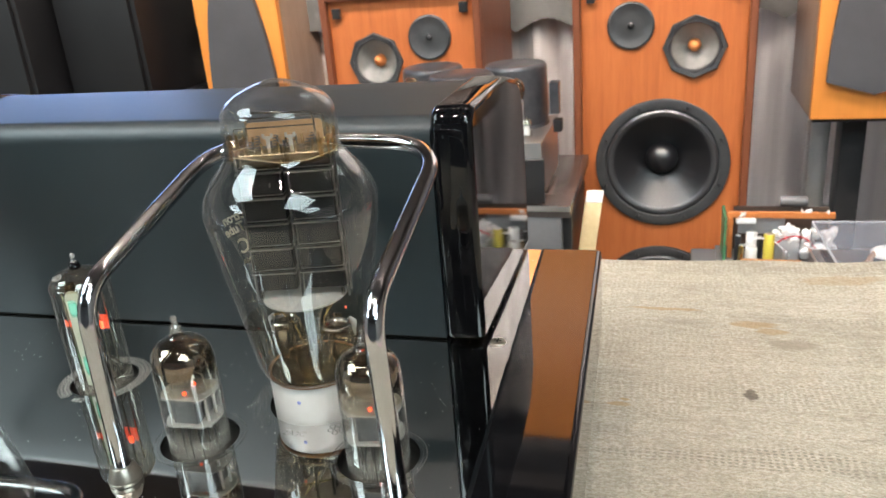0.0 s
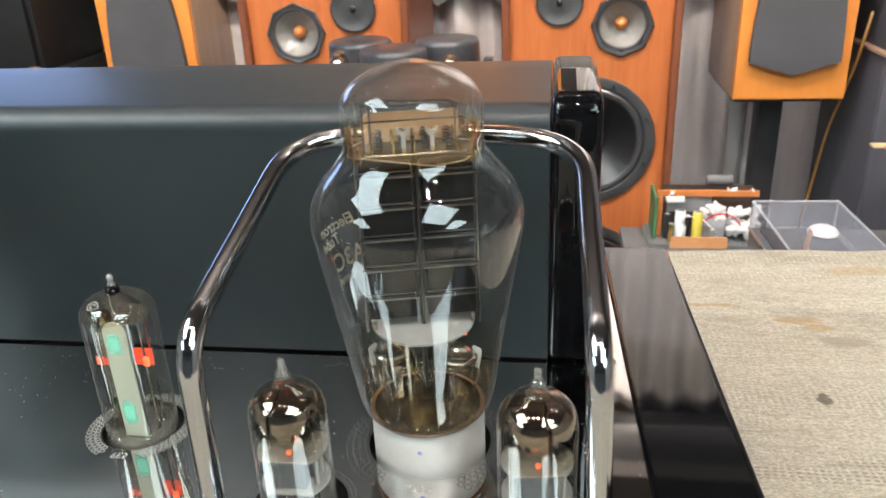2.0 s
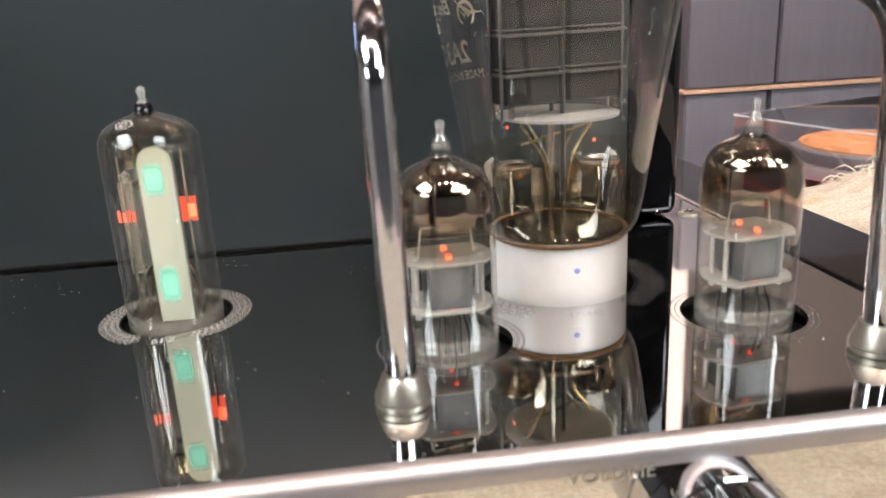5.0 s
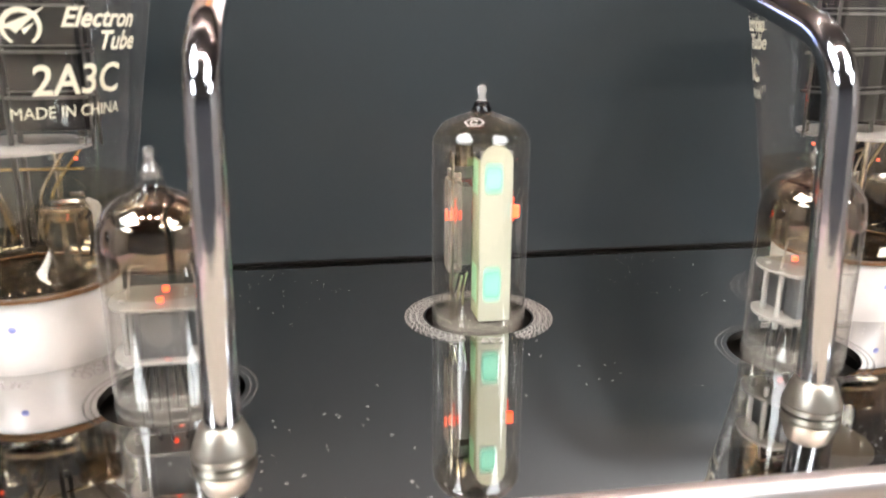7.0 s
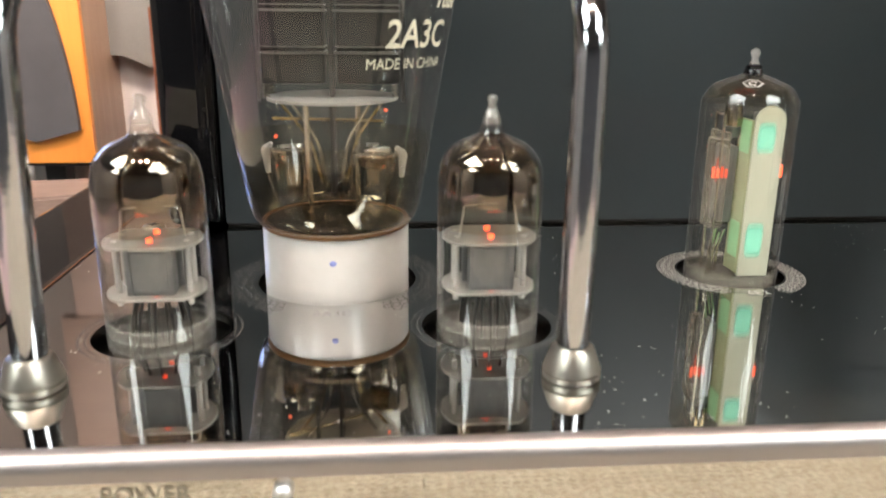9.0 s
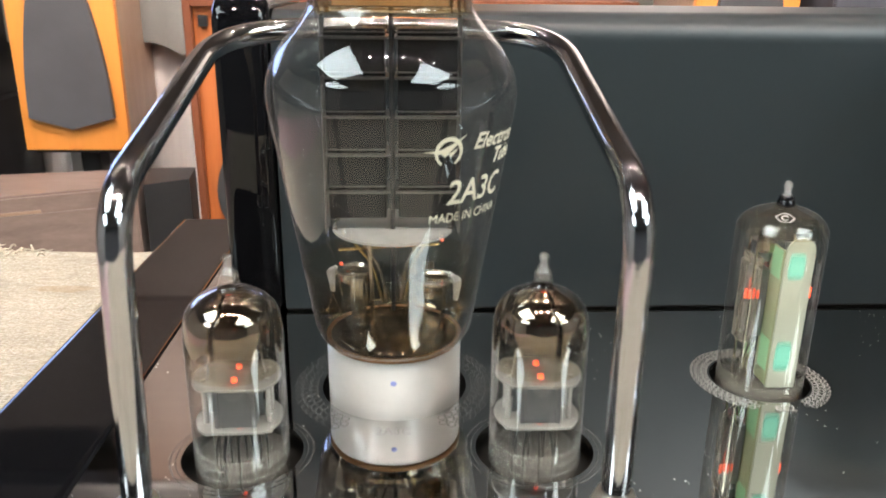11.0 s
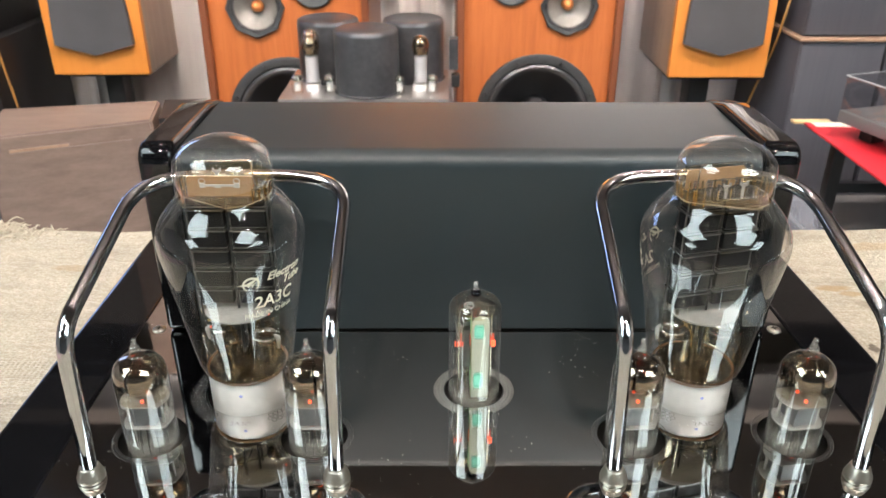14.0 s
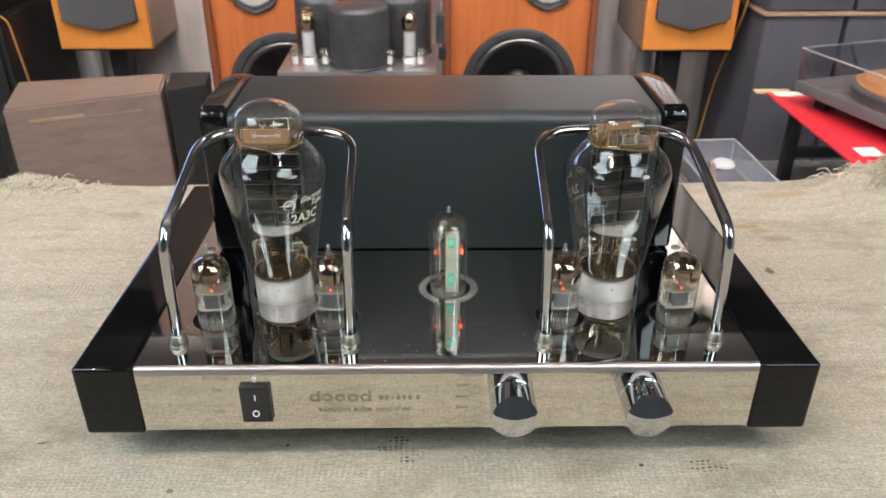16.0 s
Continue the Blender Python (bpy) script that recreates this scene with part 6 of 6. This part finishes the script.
amp2 = thing("second_amplifier", (-0.155, 1.36, -0.342), "silver tube amplifier with three round grey cans", "amplifier")
part("chassis", boxed(-0.315, 0.002, 1.2775, 1.50, -0.33, -0.226, 0.003), M_ALU, amp2, "silver chassis", 30)
part("front_panel", boxed(-0.32, 0.007, 1.268, 1.2772, -0.338, -0.255, 0.002), M_BLACKPL, amp2, "black front panel", 30)
for fx in (-0.29, -0.025):
    for fy in (1.295, 1.48):
        part("foot", lathe(bmesh.new(), [(0, 0), (0.012, 0), (0.014, 0.0118), (0, 0.0118)], 16, (fx, fy, -0.342)), M_RUBBER, amp2)
for cx, cy in ((-0.152, 1.335), (-0.235, 1.435), (-0.068, 1.435)):
    can = lathe(bmesh.new(), [(0.0, 0.1185), (0.052, 0.1185), (0.0565, 0.117), (0.0595, 0.1135), (0.0605, 0.108), (0.0605, 0.004), (0.063, 0.002), (0.063, 0.0), (0, 0)], 48, (cx, cy, -0.2259))
    part("can", can, M_CAN, amp2, "round grey-painted transformer can")
for tx, ty, hh in ((-0.258, 1.345, 1.0), (-0.052, 1.345, 1.0), (-0.262, 1.375, 1.05)):
    tb = part("output_tube", lathe(bmesh.new(), smooth_profile([(0.013, 0.0), (0.014, 0.004), (0.014, 0.045 * hh), (0.0135, 0.066 * hh), (0.0168, 0.083 * hh), (0.0115, 0.099 * hh), (0, 0.104 * hh)], 3), 24, (tx, ty, -0.2259)), M_GLASS_S, amp2, "glass output tube")
    part("getter", lathe(bmesh.new(), smooth_profile([(0.0132, 0.068 * hh), (0.0164, 0.083 * hh), (0.0111, 0.0985 * hh), (0, 0.1033 * hh)], 3), 24, (tx, ty, -0.2259)), M_BALL, tb, "brown mirror getter ball")
    part("plate", lathe(bmesh.new(), [(0, 0.016), (0.0122, 0.016), (0.0122, 0.064), (0, 0.064)], 16, (tx, ty, -0.2259)), M_LAV, tb, "pale grey electrode")
    part("tube_base", lathe(bmesh.new(), [(0.0145, 0.0), (0.0145, 0.012), (0.0, 0.012)], 24, (tx, ty, -0.2259)), M_WHITEPL, tb, "white socket")
for tx in (-0.283, -0.222, -0.092, -0.03):
    tb = part("input_tube", lathe(bmesh.new(), smooth_profile([(0.01, 0.0), (0.0105, 0.003), (0.0105, 0.028), (0.008, 0.034), (0.002, 0.037), (0.0, 0.041)], 3), 20, (tx, 1.315, -0.2259)), M_GLASS_S, amp2, "small glass tube")
    part("getter", lathe(bmesh.new(), [(0.0100, 0.026), (0.0077, 0.0335), (0.002, 0.036)], 20, (tx, 1.315, -0.2259)), M_WIRE, tb)
    part("electrode", lathe(bmesh.new(), [(0, 0.006), (0.006, 0.006), (0.006, 0.022), (0, 0.022)], 12, (tx, 1.315, -0.2259)), M_WHITEPL, tb)
part("terminal", boxed(0.0025, 0.02, 1.39, 1.42, -0.20, -0.14, 0.002), M_CAN, amp2, "grey side terminal")
part("terminal", boxed(0.0075, 0.024, 1.392, 1.418, -0.235, -0.212, 0.002), M_BLACKPL, amp2, "black side terminal")

# ---- side bench with turntables and parts ----
bench = thing("low_bench", (0.62, 1.1, BACK_FLOOR), "dark low bench behind the table", "bench")
part("top", boxed(0.27, 1.25, 0.72, 1.47, -0.52, -0.498, 0.002), M_GREYPL, bench, "dark bench top", 30)
for sx in (0.29, 1.2):
    for yy in (0.74, 1.42):
        part("leg", boxed(sx, sx + 0.035, yy, yy + 0.035, BACK_FLOOR, -0.5205, 0.002), M_BLACKPL, bench)


def turntable(x0, x1, y0, y1, z, lid_h, plinth_mat, mat_mat, label, platter_at, pr):
    root = thing("turntable", ((x0 + x1) / 2, (y0 + y1) / 2, z - 0.05), label, "turntable", "turntables with clear covers")
    part("plinth", boxed(x0, x1, y0, y1, z - 0.022, z, 0.003), plinth_mat, root, "", 30)
    px, py = platter_at
    pl = part("platter", lathe(bmesh.new(), [(0, 0.0005), (pr, 0.0005), (pr + 0.002, 0.004), (pr + 0.002, 0.02), (pr - 0.003, 0.024), (0, 0.024)], 48, (px, py, z)), M_GREYPL, root, "grey platter")
    part("platter_mat", lathe(bmesh.new(), [(0, 0.0242), (pr - 0.006, 0.0242), (pr - 0.006, 0.027), (0, 0.027)], 48, (px, py, z)), mat_mat, pl, "round mat")
    part("spindle", lathe(bmesh.new(), [(0.003, 0.027), (0.003, 0.036), (0.0, 0.038)], 10, (px, py, z)), M_ALU, pl)
    arm = part("tonearm", sweep(bmesh.new(), [(x1 - 0.05, y1 - 0.06, z + 0.04), (x1 - 0.07, y0 + 0.15, z + 0.04), (x1 - 0.1, y0 + 0.1, z + 0.036)], 0.004, 8), M_ALU, root, "thin silver tonearm")
    part("arm_base", lathe(bmesh.new(), [(0.022, 0.0005), (0.022, 0.02), (0.012, 0.03), (0.012, 0.044), (0, 0.044)], 24, (x1 - 0.05, y1 - 0.06, z)), M_BLACKPL, arm)
    bm = boxed(x0, x1, y0, y1, z + 0.002, z + lid_h, 0.004, 2)
    bmesh.ops.delete(bm, geom=[f for f in bm.faces if f.calc_center_median().z < z + 0.0065 and abs(f.normal.z) > 0.3], context="FACES")
    lid = part("dust_cover", bm, M_ACRYL, root, "clear acrylic dust cover", 40)
    # thin pale rods added as painted highlights on the cover's edges
    for (xa, ya), (xb, yb) in (((x0, y0), (x1, y0)), ((x0, y0), (x0, y1)), ((x0, y1), (x1, y1))):
        part("cover_glint", sweep(bmesh.new(), [(xa, ya, z + lid_h - 0.002), (xb, yb, z + lid_h - 0.002)], 0.0016, 8), M_EDGE_GLINT, lid, "pale rod painted as the edge highlight")
    for fx in (x0 + 0.03, x1 - 0.06):
        for fy in (y0 + 0.03, y1 - 0.06):
            part("foot", boxed(fx, fx + 0.03, fy, fy + 0.03, z - 0.05, z - 0.0225, 0.002), M_RUBBER, root)
    return root


turned(turntable(0.7235, 1.15, 0.89, 1.27, -0.243, 0.066, M_GREYPL, M_CORK, "grey turntable with tan mat under a clear cover", (0.86, 1.085), 0.128), 0.7235, 1.27, 17)
sl = thing("record_sleeve", (0.93, 1.08, -0.298), "red cardboard sleeve with white stickers under the turntable", "sleeve")
part("card", boxed(0.703, 1.2, 0.9, 1.352, -0.2978, -0.2935, 0.001), M_RED, sl, "glossy red card", 30)
part("sticker", boxed(0.735, 0.775, 0.99, 1.03, -0.2934, -0.2926), M_PAPER, sl, "white sticker", 0)
part("sticker", boxed(0.715, 0.80, 1.322, 1.35, -0.2934, -0.2926), M_PAPER, sl, "white paper strip", 0)
part("edge_tab", boxed(0.685, 0.76, 1.353, 1.375, -0.2975, -0.2935, 0.001), M_PALEWOOD, sl, "tan card edge", 0)
st = thing("black_stand", (0.95, 1.1, -0.498), "black metal stand carrying the turntable", "stand")
part("top_frame", boxed(0.74, 1.2, 0.9, 1.33, -0.316, -0.2985, 0.002), M_BLACKPL, st)
for sx in (0.745, 1.165):
    for yy in (0.91, 1.29):
        part("leg", boxed(sx, sx + 0.024, yy, yy + 0.024, -0.4978, -0.3165, 0.003), M_BLACKPL, st)
part("back_bar", boxed(0.77, 1.165, 1.295, 1.31, -0.42, -0.40), M_BLACKPL, st, smooth=0)

case = thing("clear_case", (0.478, 0.95, -0.3605), "dark shallow case under a clear acrylic lid with a painted reflection", "case")
CX0, CX1, CY0, CY1 = 0.419, 0.540, 0.83, 1.062
part("tray", boxed(CX0, CX1, CY0, CY1, -0.3602, -0.332, 0.003), M_GREYPL, case, "dark grey tray", 30)
part("insert", boxed(CX0 + 0.012, CX1 - 0.012, CY0 + 0.012, CY1 - 0.012, -0.3318, -0.328, 0.002), M_BLACKPL, case, "black insert", 30)
bm = boxed(CX0, CX1, CY0, CY1, -0.331, -0.289, 0.004, 2)
bmesh.ops.delete(bm, geom=[f for f in bm.faces if f.calc_center_median().z < -0.3265 and abs(f.normal.z) > 0.3], context="FACES")
# clear lid; the sheen on it is painted, not reflected
lid = part("lid", bm, M_LID_SHEEN, case, "clear acrylic lid with its reflection painted in as pale blue-grey", 40)
ec = [(CX0 + 0.0015, CY0 + 0.0015), (CX1 - 0.0015, CY0 + 0.0015), (CX1 - 0.0015, CY1 - 0.0015), (CX0 + 0.0015, CY1 - 0.0015)]
# the lid's edge highlights, drawn as pale rods
for k in range(4):
    (xa, ya), (xb, yb) = ec[k], ec[(k + 1) % 4]
    part("lid_glint", sweep(bmesh.new(), [(xa, ya, -0.2905), (xb, yb, -0.2905)], 0.0016, 8), M_EDGE_GLINT, lid, "pale rod painted as the edge highlight")
    part("lid_glint", sweep(bmesh.new(), [(xa, ya, -0.331), (xa, ya, -0.2905)], 0.0014, 8), M_EDGE_GLINT, lid, "pale rod painted as the edge highlight")
part("rim_strip", sweep(bmesh.new(), [(CX0, CY0, -0.3315), (CX0, CY1, -0.3315)], 0.0018, 8), M_ALU, case, "bright metal rim")
part("silver_cap", lathe(bmesh.new(), smooth_profile([(0.0, 0.012), (0.010, 0.011), (0.018, 0.007), (0.020, 0.0), (0, 0)], 3), 24, (0.512, 1.03, -0.3278)), M_WHITEPL, case, "small pale domed cap")
part("brown_arm", sweep(bmesh.new(), [(0.500, 1.04, -0.325), (0.470, 0.97, -0.322), (0.462, 0.93, -0.322)], 0.004, 8), M_COPPER, case, "thin coppery arm")
turned(case, CX0, CY1, 2)
rs = thing("riser", (0.478, 0.95, -0.498), "dark box under the small record player", "box")
part("case", boxed(CX0 + 0.004, CX1 - 0.004, CY0 + 0.004, CY1 - 0.004, -0.4978, -0.3605, 0.003), M_BLACKPL, rs)
turned(rs, CX0, CY1, 2)

pc = thing("circuit_module", (0.43, 1.43, -0.498), "open circuit module with green board and yellow capacitor", "electronics")
part("tray", boxed(0.325, 0.53, 1.365, 1.47, -0.4978, -0.490, 0.001), M_GREYPL, pc, "dark tray", 0)
part("front_strip", boxed(0.365, 0.47, 1.3615, 1.3645, -0.4978, -0.474, 0.001), M_CORK, pc, "tan strip", 0)
part("side_board", boxed(0.335, 0.340, 1.388, 1.468, -0.4898, -0.405, 0.0005), M_PCB, pc, "green board edge", 0)
part("back_board", boxed(0.355, 0.525, 1.45, 1.453, -0.4898, -0.40, 0.0005), M_DBROWN, pc, "brown board", 0)
part("upper_panel", boxed(0.362, 0.445, 1.420, 1.423, -0.445, -0.404, 0.0005), M_GREYBOX, pc, "grey panel", 0)
part("top_rail", boxed(0.342, 0.528, 1.405, 1.414, -0.408, -0.397, 0.001), M_ORANGE, pc, "orange rail", 0)
part("corner_post", boxed(0.344, 0.352, 1.404, 1.412, -0.4898, -0.4085, 0.001), M_ORANGE, pc, "orange post", 0)
part("grey_box", boxed(0.426, 0.468, 1.385, 1.425, -0.4898, -0.445, 0.003), M_GREYBOX, pc, "grey metal box", 30)
part("can", lathe(bmesh.new(), [(0, -0.024), (0.009, -0.024), (0.010, -0.022), (0.010, 0.022), (0.009, 0.024), (0, 0.024)], 20, (0.462, 1.4515, -0.3898), "X"), M_GREYPL, pc, "grey round can")


def capacitor(x, y, r, h, mat, label, z=-0.4898):
    cap = part("capacitor", lathe(bmesh.new(), [(0, 0), (r, 0), (r, h * 0.08), (r * 0.93, h * 0.11), (r, h * 0.14), (r, h - r * 0.2), (r * 0.85, h), (0, h)], 20, (x, y, z)), mat, pc, label)
    part("top_disc", lathe(bmesh.new(), [(0, 0.0011), (r * 0.7, 0.0011), (r * 0.78, 0.0002)], 16, (x, y, z + h)), M_ALU, cap)


for spec in ((0.361, 1.395, 0.0058, 0.05, M_BLACKPL, "black capacitor"), (0.366, 1.38, 0.0050, 0.036, M_GOLD, "gold capacitor"), (0.385, 1.385, 0.0105, 0.031, M_WHITEPL, "pale blue-white capacitor"),
             (0.386, 1.402, 0.0100, 0.055, M_WHITEPL, "white round capacitor"), (0.414, 1.375, 0.0095, 0.062, M_YELLOW, "yellow capacitor"), (0.400, 1.40, 0.0060, 0.045, M_BLACKPL, "black capacitor"), (0.443, 1.374, 0.0045, 0.028, M_ALU, "silver capacitor")):
    capacitor(*spec)
part("pale_block", boxed(0.357, 0.392, 1.398, 1.4195, -0.4185, -0.4085, 0.003), M_WHITEPL, pc, "white block under the rail", 30)


def clump(x0, x1, y0, y1, z0, z1, count, seed, r0, r1, label):
    """A crumpled heap of overlapping glossy pillows."""
    q, bm = random.Random(seed), bmesh.new()
    for k in range(count):
        c = (q.uniform(x0, x1), q.uniform(y0, y1), q.uniform(z0, z1))
        m = Matrix.Translation(c) @ Matrix.Rotation(q.uniform(0, 3), 4, "Y") @ Matrix.Diagonal((1.3, 0.8, q.uniform(0.4, 0.8), 1))
        bmesh.ops.create_uvsphere(bm, u_segments=12, v_segments=7, radius=q.uniform(r0, r1), matrix=m)
    tagged(part("wrap", bm, M_WRAP, pc, label), kind="stuff")


clump(0.432, 0.464, 1.388, 1.418, -0.447, -0.428, 18, 3, 0.007, 0.011, "crumpled glossy white wrapping")
clump(0.474, 0.522, 1.378, 1.41, -0.470, -0.428, 26, 4, 0.008, 0.014, "crumpled glossy white wrapping")
clump(0.470, 0.488, 1.408, 1.411, -0.399, -0.394, 5, 6, 0.004, 0.006, "white lumps on the rail")
clump(0.507, 0.516, 1.408, 1.411, -0.402, -0.395, 3, 8, 0.004, 0.006, "white lumps on the rail")
clump(0.362, 0.372, 1.403, 1.406, -0.403, -0.398, 3, 9, 0.004, 0.006, "white lumps on the rail")
for k, pts in enumerate(([(0.365, 1.379, -0.46), (0.385, 1.372, -0.435), (0.42, 1.372, -0.438), (0.45, 1.376, -0.47)], [(0.425, 1.378, -0.45), (0.445, 1.372, -0.43), (0.475, 1.372, -0.432), (0.505, 1.376, -0.468)])):
    part("wire", sweep(bmesh.new(), fillet(pts, [0.014, 0.014]), 0.0014, 8), (M_WHITEPL, M_RED)[k], pc, ("white curved wire", "red curved wire")[k])
pc.location.x -= 0.009

# ---- set the things behind the table in place ----
PLACE = Matrix.Translation((0, BACK_Y * (1 - BACK_SCALE), BACK_RISE)) @ Matrix.Scale(BACK_SCALE, 4)
for ob in scene.objects:
    if ob.parent is None and (ob not in in_front or ob.name.split(".")[0] in ("curtain", "valance", "wood_panel", "sheer_curtain", "pelmet")):
        ob.matrix_basis = PLACE @ ob.matrix_basis
